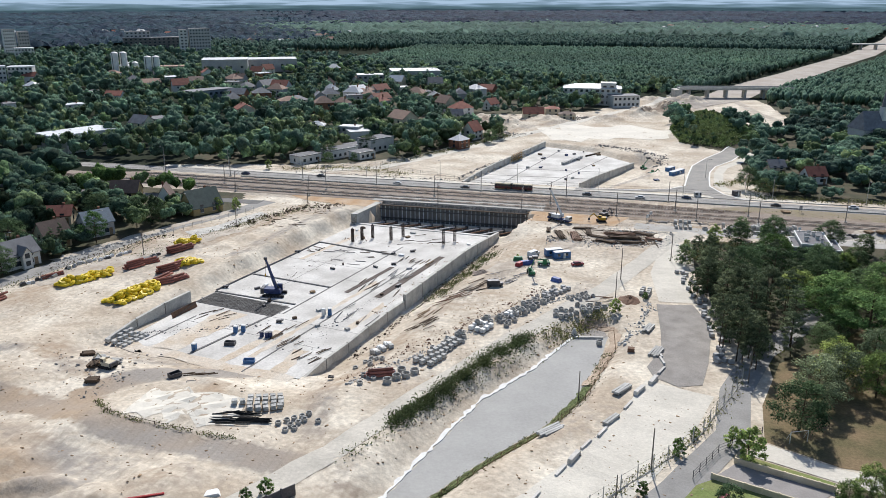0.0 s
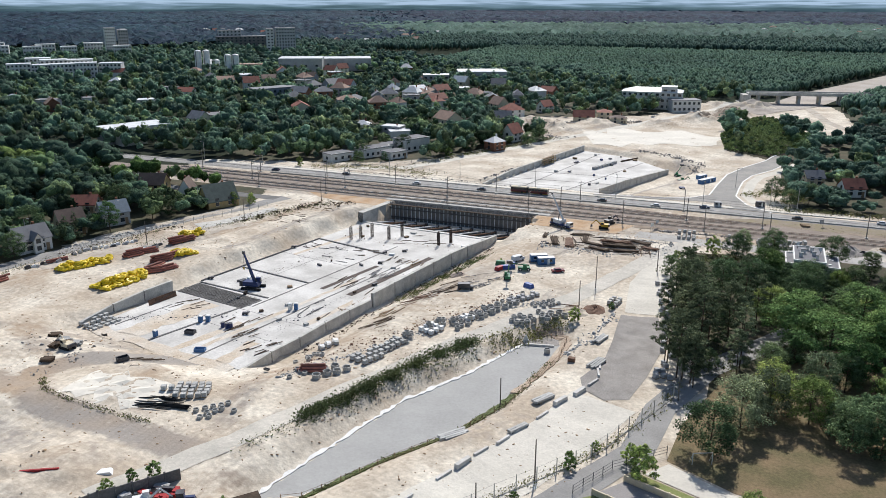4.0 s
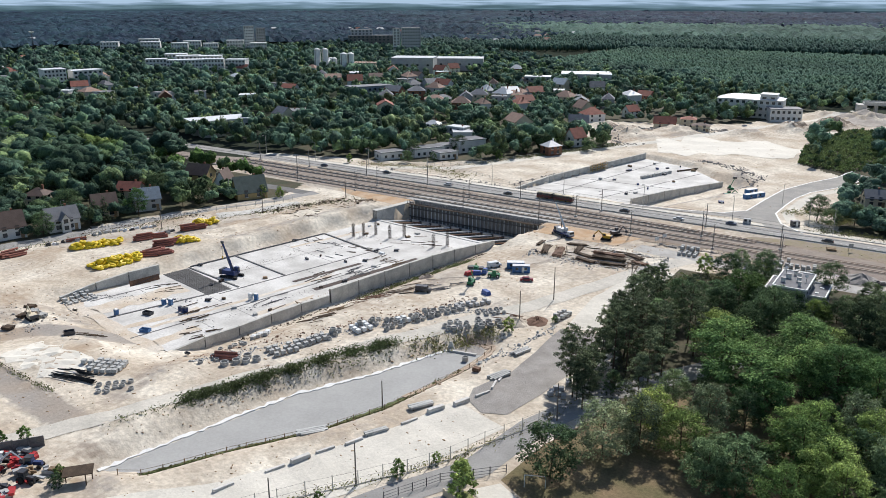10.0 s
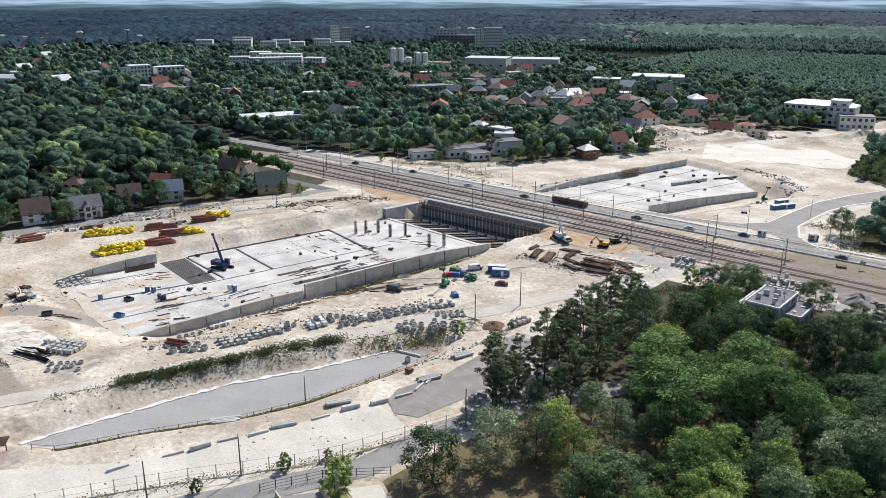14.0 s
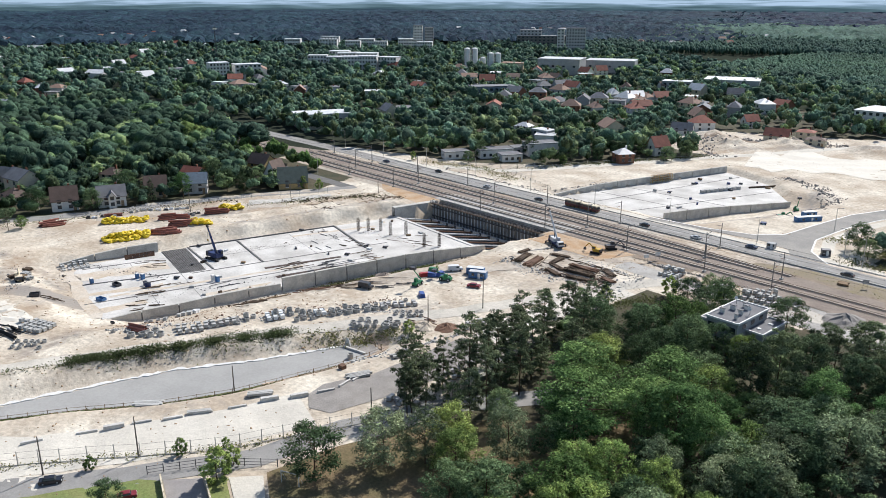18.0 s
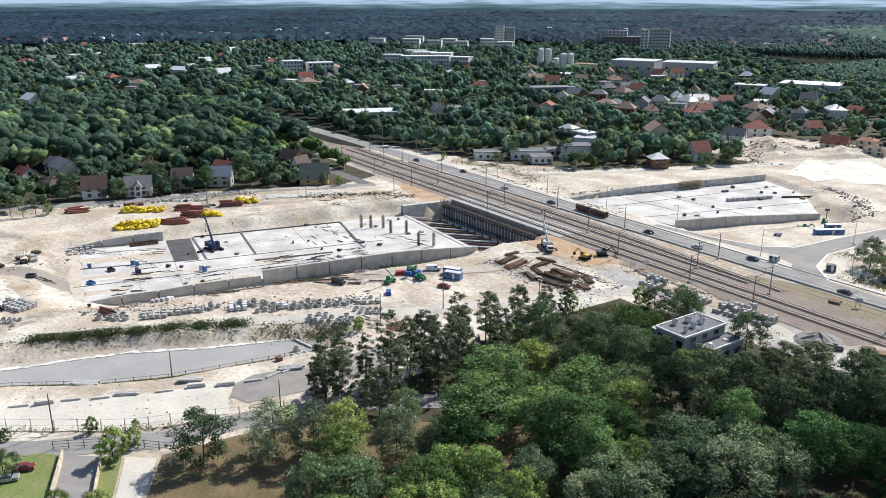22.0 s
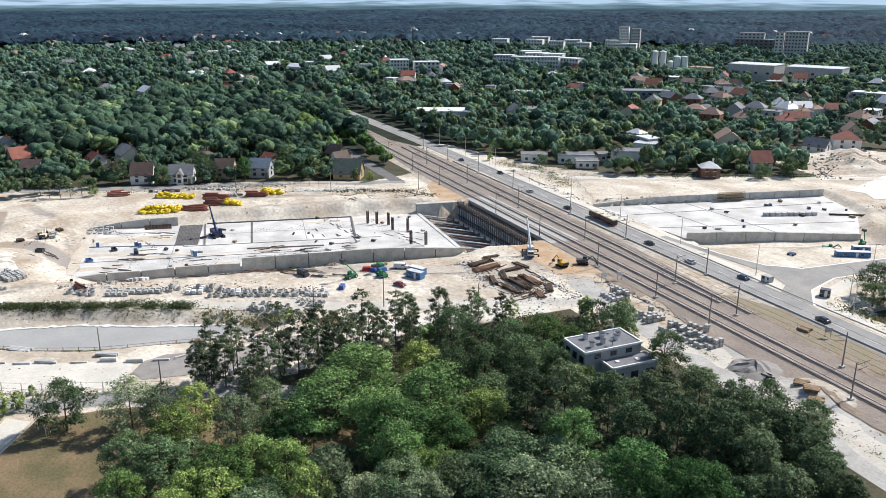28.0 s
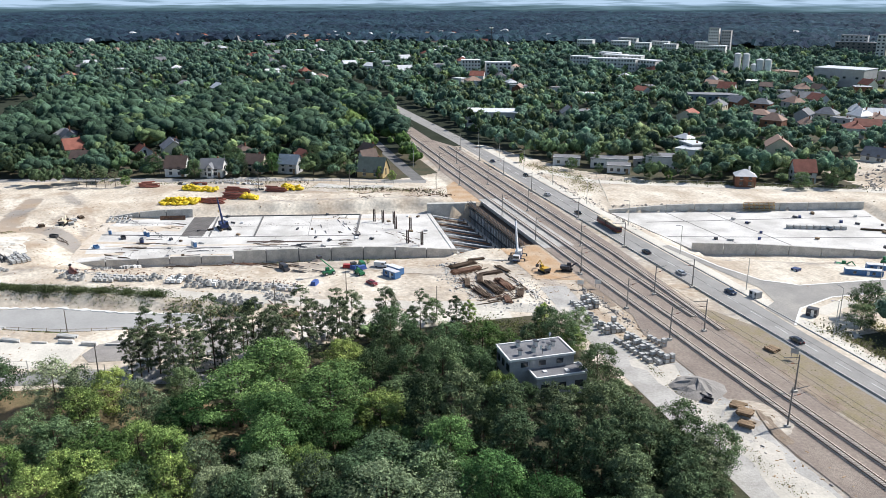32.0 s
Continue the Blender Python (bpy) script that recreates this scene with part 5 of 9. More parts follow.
def telehandler(x, y, rz, label, up_):
    t = thing("telehandler", label, "telehandler", (x, y, gz(x, y)), rz, "telehandlers", size=S)
    part("chassis", Geo().box((0, 0, 0.9), (4.2, 1.9, 0.8), taper=0.95), GREENP, t)
    c = part("cab", Geo().box((-0.2, 0.5, 1.8), (1.3, 0.9, 1.3), taper=0.88), GREENP, t)
    part("window", Geo().box((0.42, 0.5, 1.95), (0.08, 0.7, 0.7)), GLASS, c)
    for e in (-1.4, 1.4):
        for k in (-1, 1):
            w = part("wheel", Geo().tube((e, k * 0.75, 0.6), (e, k * 1.15, 0.6), 0.6, 12), TYRE, t)
            part("rim", Geo().tube((e, k * 1.15, 0.6), (e, k * 1.17, 0.6), 0.3, 8), WHITE, w)
    end = (-3.6, -0.4, 6.8) if up_ else (4.6, -0.4, 2.4)
    part("boom", Geo().tube((-1.8 if not up_ else 1.6, -0.4, 1.7), end, 0.22, 4, 0.17), GREENP, t)
    part("basket", Geo().box((end[0], end[1], end[2] + 0.3), (1.4, 1.8, 0.9)), STEEL, t)
    for k in (-0.6, 0.6):
        part("lamp", Geo().box((2.1, k, 1.0), (0.1, 0.25, 0.2)), WHITE, t)


telehandler(-25.8, 187.0, 110, "green lift with its boom raised on the sand", True)
telehandler(-23.6, 194.4, 200, "green telehandler with its boom lowered", False)


def container(x, y, z, rz, L=6.06, label="blue corrugated site office container", m=None, h=2.6):
    m = m or BLUE
    t = thing("site_container", label, "container", (x, y, z), rz, "site containers", size=S)
    part("floor_frame", Geo().box((0, 0, 0.12), (L, 2.44, 0.2)), STEEL, t)
    part("roof", Geo().box((0, 0, h - 0.05), (L, 2.44, 0.12)), ROOF_L if m == BLUE else m, t)
    n = int(L / 0.5)
    for k in (-1, 1):
        prof = []
        for i in range(n):
            o_ = 1.19 + (0.03 if i % 2 else -0.02)
            prof += [(-L / 2 + (i + 0.08) * L / n, k * o_), (-L / 2 + (i + 0.92) * L / n, k * o_)]
        g = Geo().prism(prof + [(L / 2 - 0.02, k * 1.1), (-L / 2 + 0.02, k * 1.1)], 0.18, h - 0.17)
        part("side_wall", g, m, t)
        part("end_wall", Geo().box((k * (L / 2 - 0.04), 0, h / 2), (0.08, 2.36, h - 0.35)), m, t)
        for i in range(2):
            w = part("window", Geo().box((-L / 4 + i * L / 2, k * 1.25, 1.55), (0.95, 0.05, 0.9)), GLASS, t)
            part("frame", Geo().box((-L / 4 + i * L / 2, k * 1.245, 1.06), (1.05, 0.08, 0.08)), WHITE, w)
        for e in (-1, 1):
            part("corner_post", Geo().box((e * (L / 2 - 0.07), k * 1.18, h / 2), (0.16, 0.16, h)), m, t)
    part("door", Geo().box((L * 0.1, -1.26, 1.15), (0.85, 0.05, 2.0)), WHITE, t)


container(-22.3, 203.5, gz(-22, 203), 30)
container(-19.9, 202.0, gz(-20, 202), 30)
container(11.6, 317.0, -0.4, 60, 12.0, "long blue site office container in the north yard")
container(9.2, 323.0, -0.4, 60, 6.06)
container(4.0, 303.0, -1.2, 20, 2.4, "small dark site hut in the north yard", DBLUE, 2.4)
container(17.8, 280.6, 0.0, 10, 3.0, "small grey kiosk beside the road", GREYP, 2.2)
container(30.8, 285.6, 0.0, 35, 3.0, "dark steel box beside the slip road", STEEL, 2.4)


def van(x, y, rz, m, label):
    t = thing("van", label, "van", (x, y, gz(x, y)), rz, "vans", size=S)
    part("body", Geo().box((-0.4, 0, 1.25), (4.0, 1.9, 1.7), taper=0.96), m, t)
    part("bonnet", Geo().box((2.1, 0, 0.85), (1.3, 1.85, 0.8), taper=0.9), m, t)
    part("windscreen", Geo().box((1.62, 0, 1.65), (0.1, 1.5, 0.6), tilt=(0, radians(-25), 0)), GLASS, t)
    for k in (-1, 1):
        part("side_window", Geo().box((0.9, k * 0.94, 1.6), (0.9, 0.06, 0.5)), GLASS, t)
        for e in (-1.5, 1.8):
            part("wheel", Geo().tube((e, k * 0.75, 0.35), (e, k * 0.97, 0.35), 0.35, 12), TYRE, t)


van(-27.3, 200.8, 60, CARPAINTS[3], "white delivery van beside the containers")
car(-15.2, 196.0, 30, CARPAINTS[4], "dark red small car beside the containers", gz(-15, 196))
van(-33.0, 176.5, 20, STEEL, "dark flatbed van with a covered load")


# ---- goods in the east yard ----
def pallet(name="block_pallet", m=None, label="pallet of grey concrete paving blocks", rows_=(2, 1, 2), s=(0.44, 0.88, 0.38), group="block pallets"):
    t = thing(name, label, "pallet", (0, 0, 0), 0, group)
    part("wood_pallet", Geo().box((0, 0, 0.07), (0.92, 0.9, 0.12)), TIMBER, t)
    me = Geo().box((0, 0, 0), (s[0] * 0.97, s[1] * 0.97, s[2] * 0.97)).mesh("block", m or BLOCK)
    for i in range(rows_[0]):
        for j in range(rows_[1]):
            for k in range(rows_[2]):
                b = part("block", me, None, t)
                b.location = ((i - (rows_[0] - 1) / 2) * s[0], (j - (rows_[1] - 1) / 2) * s[1], 0.14 + (k + 0.5) * s[2])
    return t


def rowed(x, y, ang, n, m_, step_, side, seed, skipp=0.05, jit=0.12):
    r = random.Random(seed)
    out = []
    ca, sa = math.cos(radians(ang)), math.sin(radians(ang))
    for i in range(n):
        for j in range(m_):
            if r.random() < skipp:
                continue
            u, v = i * step_ + r.uniform(-jit, jit), (j - (m_ - 1) / 2) * side + r.uniform(-jit, jit)
            px, py = x + u * ca - v * sa, y + u * sa + v * ca
            out.append((px, py, gz(px, py) + 0.02, ang + r.uniform(-4, 4)))
    return out


bp = pallet()
places = rowed(-38.6, 131.2, 67, 9, 2, 1.45, 1.5, 1) + rowed(-36.4, 130.6, 67, 4, 1, 1.45, 1.5, 2) + rowed(-61.5, 108.2, 25, 5, 4, 1.25, 1.25, 3) + rowed(-64.0, 107.6, 25, 2, 1, 1.25, 1.3, 4) + rowed(-49.4, 136.8, 40, 3, 3, 1.4, 1.5, 5)
places += rowed(9.8, 239.6, 2, 4, 4, 1.35, 1.3, 6) + rowed(23.6, 239.2, 2, 4, 4, 1.3, 1.3, 7) + rowed(31.4, 239.4, 8, 10, 4, 1.35, 1.3, 8, 0.1, 0.2) + rowed(32.4, 244.6, 8, 4, 1, 1.35, 1.3, 18, 0.1, 0.2) + rowed(1.5, 177, 80, 4, 2, 1.5, 1.4, 9) + rowed(-101.5, 127.5, 80, 5, 4, 1.5, 1.4, 10)
# a second tier on the inner rows beside the railway
places += [(x, y, z + 0.9, rz) for i, (x, y, z, rz) in enumerate(p for p in places if p[1] > 230) if i % 4 in (1, 2) and i % 8 != 5]
lay(bp, places)
bp2 = pallet("wrapped_pallet", WRAP, "pallet of blocks in white plastic wrap", (1, 2, 2), (0.9, 0.44, 0.42), "wrapped pallets")
lay(bp2, rowed(-49.8, 137.6, 40, 3, 2, 1.5, 1.4, 12) + rowed(-31.2, 148.6, 67, 3, 3, 1.45, 1.4, 13) + rowed(-26.0, 157.8, 70, 2, 2, 1.4, 1.4, 14) + rowed(-88.5, 168, 0, 1, 1, 1, 1, 15))
bp3 = pallet("slab_pallet", GREYP, "pallet of stacked grey kerb stones", (1, 2, 2), (0.88, 0.43, 0.36), "block pallets")
q = random.Random(17)
fencerow = [(9.7, 198.3), (13.3, 186.6), (15.3, 174.1), (16.4, 163.0), (17.3, 151.7), (17.2, 144.0)]
pl = []
for (xa, ya), (xb, yb) in zip(fencerow, fencerow[1:]):
    n = 6
    for i in range(n):
        for j in range(2):
            px, py = xa + (xb - xa) * i / n - j * 1.5 + q.uniform(-0.7, 1.0), ya + (yb - ya) * i / n + q.uniform(-0.6, 0.6)
            if q.random() < 0.6:
                pl.append((px, py, gz(px, py), q.uniform(0, 90)))
lay(bp3, pl + rowed(-20.0, 171.5, 60, 6, 2, 1.5, 1.5, 16, 0.2))


def manhole_ring(r, h):
    t = thing("manhole_ring", "grey precast concrete manhole ring standing on the sand", "concrete ring", (0, 0, 0), 0, "manhole rings")
    part("ring", Geo().ring((0, 0, 0), r, h, 0.13, 16), RINGM, t, "", False)
    part("step_iron", Geo().box((r - 0.2, 0, h * 0.6), (0.2, 0.3, 0.04)), STEEL, t)
    return t


for rr, hh, pts in ((0.6, 0.7, rowed(-33.2, 144.4, 68, 8, 3, 1.6, 1.6, 21, 0.3, 0.3) + rowed(-27.5, 153.5, 68, 9, 3, 1.6, 1.6, 22, 0.3, 0.3) + rowed(-16.5, 161.0, 50, 6, 3, 1.6, 1.6, 23, 0.2, 0.3)),
                    (0.8, 0.85, rowed(-23.0, 164.0, 66, 5, 2, 2.1, 2.1, 24, 0.3, 0.2) + rowed(-10.5, 165.2, 45, 3, 2, 2.2, 2.2, 25, 0.1, 0.2) + rowed(-43.6, 124.0, 50, 4, 3, 2.0, 2.0, 26, 0.2, 0.3) + rowed(18.2, 238.2, 0, 2, 1, 2.4, 2, 31, 0)),
                    (0.5, 0.5, rowed(-53.4, 103.2, 48, 5, 3, 1.35, 1.35, 27, 0.1, 0.25) + rowed(-49.5, 128.6, 60, 4, 3, 1.4, 1.4, 28, 0.2, 0.2) + rowed(-36.5, 137.5, 66, 5, 3, 1.4, 1.4, 41, 0.3, 0.3) + rowed(-21.5, 169.5, 64, 7, 3, 1.4, 1.4, 42, 0.3, 0.3) + rowed(-14.0, 171.0, 50, 5, 3, 1.4, 1.4, 43, 0.3, 0.3) + rowed(-47.5, 121.0, 60, 5, 3, 1.4, 1.4, 44, 0.3, 0.3))):
    lay(manhole_ring(rr, hh), pts)
# stacked second layer of rings
r2 = manhole_ring(0.6, 0.7)
lay(r2, [(x, y, z + 0.72, rz) for i, (x, y, z, rz) in enumerate(rowed(-33.2, 144.4, 68, 8, 2, 1.6, 1.6, 21, 0.3, 0.2) + rowed(-27.5, 153.5, 68, 9, 2, 1.6, 1.6, 22, 0.3, 0.2)) if i % 3 == 0])


def pipe_stack(x, y, rz, n, L, r, m, label, group, seed=1, z=None):
    """Pipes in a pyramid between stakes; every pipe is a part."""
    t = thing("pipe_stack", label, "pipes", (x, y, gz(x, y) if z is None else z), rz, group)
    rr = random.Random(seed)
    k, row = n, 0
    while k > 0 and row < 5:
        me = Geo().ring((-L / 2, 0, 0), r, L, r * 0.15, 9, (1, 0, 0)).mesh("pipe", m)
        for i in range(k):
            p = part("pipe", me, None, t)
            p.rotation_euler.z = rr.uniform(-0.05, 0.05)
            p.location = (rr.uniform(-0.7, 0.7), (i - (k - 1) / 2) * r * 2.05, 0.1 + r + row * r * 1.76)
        k -= 1
        row += 1
    for e in (-0.3, 0.3):
        part("bearer", Geo().box((L * e, 0, 0.05), (0.15, n * r * 2.2, 0.1)), TIMBER_D, t)
    return t


RED_STACKS = [(-124.4, 166.4, 65, 4), (-122.8, 170.4, 58, 3), (-114.2, 165.4, 62, 4), (-113.0, 169.0, 70, 3), (-109.6, 157.8, 48, 3), (-108.0, 160.6, 62, 3), (-121.2, 180.4, 63, 4), (-119.6, 183.2, 66, 3), (-112.4, 160.8, 84, 2), (-141.4, 136.4, 92, 4), (-140.4, 138.2, 80, 3), (-139.6, 155.2, 64, 2), (-44.2, 124.6, 24, 3)]
for i, (x, y, rz, n) in enumerate(RED_STACKS):
    pipe_stack(x, y, rz, n, 4.6 if n > 2 else 5.4, 0.27, RED_P, "stack of red-brown plastic pipes on the sand", "red pipe stacks", i)
loose_beams(-62.5, 103.3, 18, 2.2, 6.0, TYRE, "thin black pipe lying on the sand", 91, None, 18)
pipe_stack(-58.8, 103.4, 12, 5, 5.6, 0.075, TYRE, "stack of long black pipes on the sand", "black pipe stacks", 3)
pipe_stack(-61.5, 102.6, 18, 4, 6.5, 0.07, TYRE, "loose stack of black pipes on the sand", "black pipe stacks", 4)


def coil_heap(x, y, L, w, ang, n, seed):
    """Coils of yellow pipe piled in a long heap; every coil is a thing."""
    r = random.Random(seed)
    me = None
    ca, sa = math.cos(radians(ang)), math.sin(radians(ang))
    for i in range(n):
        u, v = r.uniform(-L / 2, L / 2), r.uniform(-w / 2, w / 2)
        px, py = x + u * ca - v * sa, y + u * sa + v * ca
        z = gz(px, py) + r.choice((0, 0.5, 1.0, 1.5)) * max(0, 1 - abs(v) / w * 1.7)
        if i == 0 and "coil" not in COILS:
            t = thing("pipe_coil", "coil of bright yellow plastic drain pipe", "pipe coil", (0, 0, 0), 0, "yellow pipe coils")
            for R_, r_ in ((0.62, 0.36),):
                vs = []
                for s_ in range(14):
                    a0 = 2 * math.pi * s_ / 14
                    vs += [((R_ + r_ * math.cos(b_ * math.pi / 3)) * math.cos(a0), (R_ + r_ * math.cos(b_ * math.pi / 3)) * math.sin(a0), 0.34 + r_ * math.sin(b_ * math.pi / 3)) for b_ in range(6)]
                part("winding", Geo().add(vs, [(s_ * 6 + b_, ((s_ + 1) % 14) * 6 + b_, ((s_ + 1) % 14) * 6 + (b_ + 1) % 6, s_ * 6 + (b_ + 1) % 6) for s_ in range(14) for b_ in range(6)]), YELLOW, t)
            COILS["coil"] = t
            t.matrix_basis = pose(px, py, z, r.uniform(-14, 14), r.uniform(-14, 14), r.uniform(0, 360))
        else:
            copy_thing(COILS["coil"], pose(px, py, z, r.uniform(-25, 25), r.uniform(-25, 25), r.uniform(0, 360)))


COILS = {}
coil_heap(-130.0, 155.8, 13.5, 2.6, 62, 62, 1)
coil_heap(-112.4, 149.0, 12.0, 4.6, 74, 90, 2)
coil_heap(-121.8, 187.6, 7.0, 2.8, 66, 36, 3)
coil_heap(-112.0, 172.0, 5.5, 2.6, 68, 28, 4)

# wrapped goods laid in rows along the street
q = random.Random(23)
for (xa, ya), (xb, yb), n in (((-140.4, 160.7), (-132.9, 178.4), 16), ((-142.4, 148.6), (-138.6, 158.0), 9), ((-126.4, 172.0), (-123.2, 177.6), 7)):
    for i in range(n):
        k = (i + q.uniform(-0.3, 0.3)) / n
        x, y = xa + (xb - xa) * k + q.uniform(-0.8, 0.8), ya + (yb - ya) * k + q.uniform(-0.4, 0.4)
        w, d, h = q.uniform(0.9, 1.6), q.uniform(0.5, 0.8), q.uniform(0.35, 0.7)
        m_, lab = q.choice(((WRAP, "white wrapped roll of building fabric"), (GREYP, "grey stack of kerb stones"), (GREYP, "grey stack of kerb stones"), (STEEL, "dark crate of fittings")))
        g = Geo().box((0, 0, h / 2), (w, d, h), taper=0.92)
        o = solid("yard_load", g.box((0.1 * w, 0.05, h + 0.1), (w * 0.6, d * 0.7, 0.2)), m_, lab + " on the storage yard", "building goods", "stored goods")
        o.matrix_basis = pose(x, y, gz(x, y), 0, 0, 63 + q.uniform(-14, 14))

solid("girder", Geo().box((-62.8, 78.7, gz(-62.8, 78.7) + 0.25), (7.0, 0.3, 0.4), rz=30), REDPAINT, "long red steel girder lying on the sand", "girder")
# timber piles east of the gallery
q = random.Random(3)
for i, (x, y, rz, nx_, nz, L) in enumerate(((-22.5, 221.5, 108, 10, 3, 8), (-18.2, 221, 105, 12, 4, 8.5), (-14.8, 226.5, 100, 8, 3, 6), (-11.5, 222.5, -18, 8, 2, 6), (-9.5, 218.6, -14, 7, 3, 6), (-6.0, 227.0, 6, 10, 3, 8.5), (-4.6, 223.4, 4, 11, 4, 9), (-2.2, 219.8, 6, 8, 3, 7), (0.6, 228.6, -25, 9, 2, 6), (3.6, 224.2, -10, 8, 2, 5), (-17, 230.5, 15, 7, 2, 6), (-26.5, 226.5, 95, 6, 2, 5))):
    timber_stack(x, y, gz(x, y), rz, nx_, nz, L, (TIMBER_D, RUST, TIMBER_D, TIMBER_D)[i % 4], "stack of long weathered timber and steel beams", 0.18, i, 0.17)
loose_beams(-19, 222, 16, 4.5, 4.5, TIMBER_D, "dark beam thrown on the ground", 31, None, 106)
loose_beams(-3, 225, 30, 6.5, 4.0, TIMBER_D, "dark weathered beam lying on the ground", 32, None, 6)
loose_beams(-9, 224, 30, 8.0, 3.6, TIMBER_D, "dark steel section lying on the ground", 29, None, 8)
loose_beams(0, 222.5, 26, 5.0, 3.2, TIMBER_D, "dark timber baulk lying on the ground", 28, None, 100)
loose_beams(-6, 222, 16, 8.0, 3.0, RUST, "rusty steel section lying on the ground", 30, None, 96)
loose_beams(-41, 167, 12, 3.5, 6.0, RUST, "rusty steel section lying on sand", 33, None, 60)
loose_beams(-36, 175, 12, 4.0, 5.5, TIMBER_D, "dark timber lying on sand", 34, None, 60)
loose_beams(-43.5, 150, 10, 2.4, 5.0, TIMBER_D, "dark timber beam lying on sand", 35, None, 62)
loose_beams(-44.5, 158, 8, 2.6, 5.0, TIMBER, "pale timber beam lying on sand", 36, None, 75)
loose_beams(-31, 183, 12, 4.0, 4.5, STEEL, "dark steel beam lying on sand", 37, None, 50)
loose_beams(-78, 118, 7, 3.0, 4.0, TIMBER_D, "dark plank lying on sand", 38, None, 25)
loose_beams(-8, 172, 8, 3.0, 3.0, RUST, "rusty bar lying on sand", 39, None, 20)
loose_beams(-104, 214, 14, 6.0, 3.5, TIMBER_D, "broken timber on the bank", 40)
loose_beams(-103, 232, 16, 7.0, 3.5, TIMBER, "pale broken timber on the bank", 41)
timber_stack(63.4, 243.4, gz(63.4, 243.4), 35, 8, 2, 2.6, TIMBER, "stack of wooden sleepers beside the railway", 0.1, 50, 0.26)
timber_stack(66.4, 242.6, gz(66.4, 242.6), 40, 8, 2, 2.6, TIMBER, "stack of wooden sleepers beside the railway", 0.1, 51, 0.26)
timber_stack(68.6, 241.4, gz(68.6, 241.4), 40, 7, 2, 2.6, TIMBER, "stack of wooden sleepers beside the railway", 0.1, 52, 0.26)
timber_stack(44.0, 265.2, gz(44, 265.2), 15, 8, 2, 2.6, TIMBER, "stack of wooden sleepers on the grass verge", 0.1, 53, 0.26)
for x, y, rz in ((57.5, 241.2, 20), (59, 240.6, 40)):
    skip(x, y, 0.1, rz, STEEL, "dark steel trough beside the sand heap", 0.8)
# tarpaulins and bundles by the containers
for i, (x, y, m, lab) in enumerate(((-28.4, 193.8, BLUE_L, "blue tarpaulin bundle"), (-29.6, 192.4, REDPAINT, "red pipe bundle"), (-27.0, 195.6, BLUE_L, "blue tarpaulin bundle"), (-19.0, 182.6, BLUE_L, "blue bundle"), (-30.6, 196.4, GREENP, "green pallet load"))):
    o = solid("covered_load", Geo().box((0, 0, 0.5), (2.6, 1.3, 1.0), taper=0.8), m, lab + " of covered site goods on the sand", "covered_load", "bundles")
    o.matrix_basis = pose(x, y, gz(x, y), 0, 0, 30 + i * 40)

# flat stacks of slabs and timber on the west sand
for i, (x, y, rz, m_) in enumerate(((-97.5, 117.5, 20, BLOCK), (-95.8, 116.0, 60, TIMBER), (-94.2, 117.2, 10, BLOCK), (-97.0, 114.6, 100, TIMBER_D), (-101.5, 119.0, 30, TIMBER_D), (-93.0, 109.0, 25, TIMBER_D))):
    timber_stack(x, y, gz(x, y), rz, 5, 2, 2.4, m_, "low flat stack of slabs and timber on the sand", 0.25, 80 + i, 0.3)


# ---- basin, kerbs, fences ----
def ribbon(pts, w, zf, name, m, label, cat, jag=0.0, seed=1):
    r = random.Random(seed)
    g = Geo()
    P = [Vector(p) for p in pts]
    fine = []
    for a, b in zip(P, P[1:]):
        n = max(1, int((b - a).length / 0.9))
        fine += [a + (b - a) * i / n for i in range(n)]
    fine.append(P[-1])
    vs = []
    for i, p in enumerate(fine):
        d = (fine[min(i + 1, len(fine) - 1)] - fine[max(i - 1, 0)]).normalized()
        nn = Vector((-d.y, d.x))
        for k in (-1, 1):
            q = p + nn * (w / 2 * k + r.uniform(-jag, jag))
            z = zf(q.x, q.y)
            vs += [(q.x, q.y, z + 0.05), (q.x, q.y, z - 0.15)]
    fs = []
    for i in range(len(fine) - 1):
        o = i * 4
        fs += [(o, o + 4, o + 6, o + 2), (o + 1, o + 5, o + 4, o), (o + 2, o + 6, o + 7, o + 3)]
    return solid(name, g.add(vs, fs), m, label, cat, kind="structure")


ribbon(BASIN_P[0:5], 0.55, lambda x, y: gz(x, y) + 0.12, "liner_edge", WHITE, "bright white torn edge of the basin liner", "liner", 0.3, 3)
ribbon([(-26.4, 91.6), (-20.6, 103.4), (-12.6, 116.2), (-8.6, 127.6), (-7.6, 133)], 1.6, lambda x, y: gz(x, y) + 0.15, "basin_verge", HEDGE, "strip of green grass along the basin", "grass verge", 0.25, 4)
ribbon([(-7.4, 133.6), (-5.6, 141), (-4.0, 149.6), (-3.6, 156.0), (-4.6, 160.4), (-7.6, 162.0), (-11.2, 161.2)], 2.0, lambda x, y: gz(x, y) + 0.1, "soil_bank", SOIL_B, "brown soil bank round the head of the basin", "soil bank", 0.35, 5)
solid("basin_sill", Geo().box((-8.9, 155.7, -2.0), (5.9, 0.45, 0.5), rz=12), CONC, "pale concrete sill across the basin", "sill", kind="structure")
sheet("basin_apron", [(-11.0, 156.2), (-10.3, 159.8), (-6.1, 160.4), (-5.2, 157.4), (-6.2, 156.6)], GRAVEL, "darker grey floor behind the sill of the basin", lambda x, y: -2.1, "basin", cell=2.0)
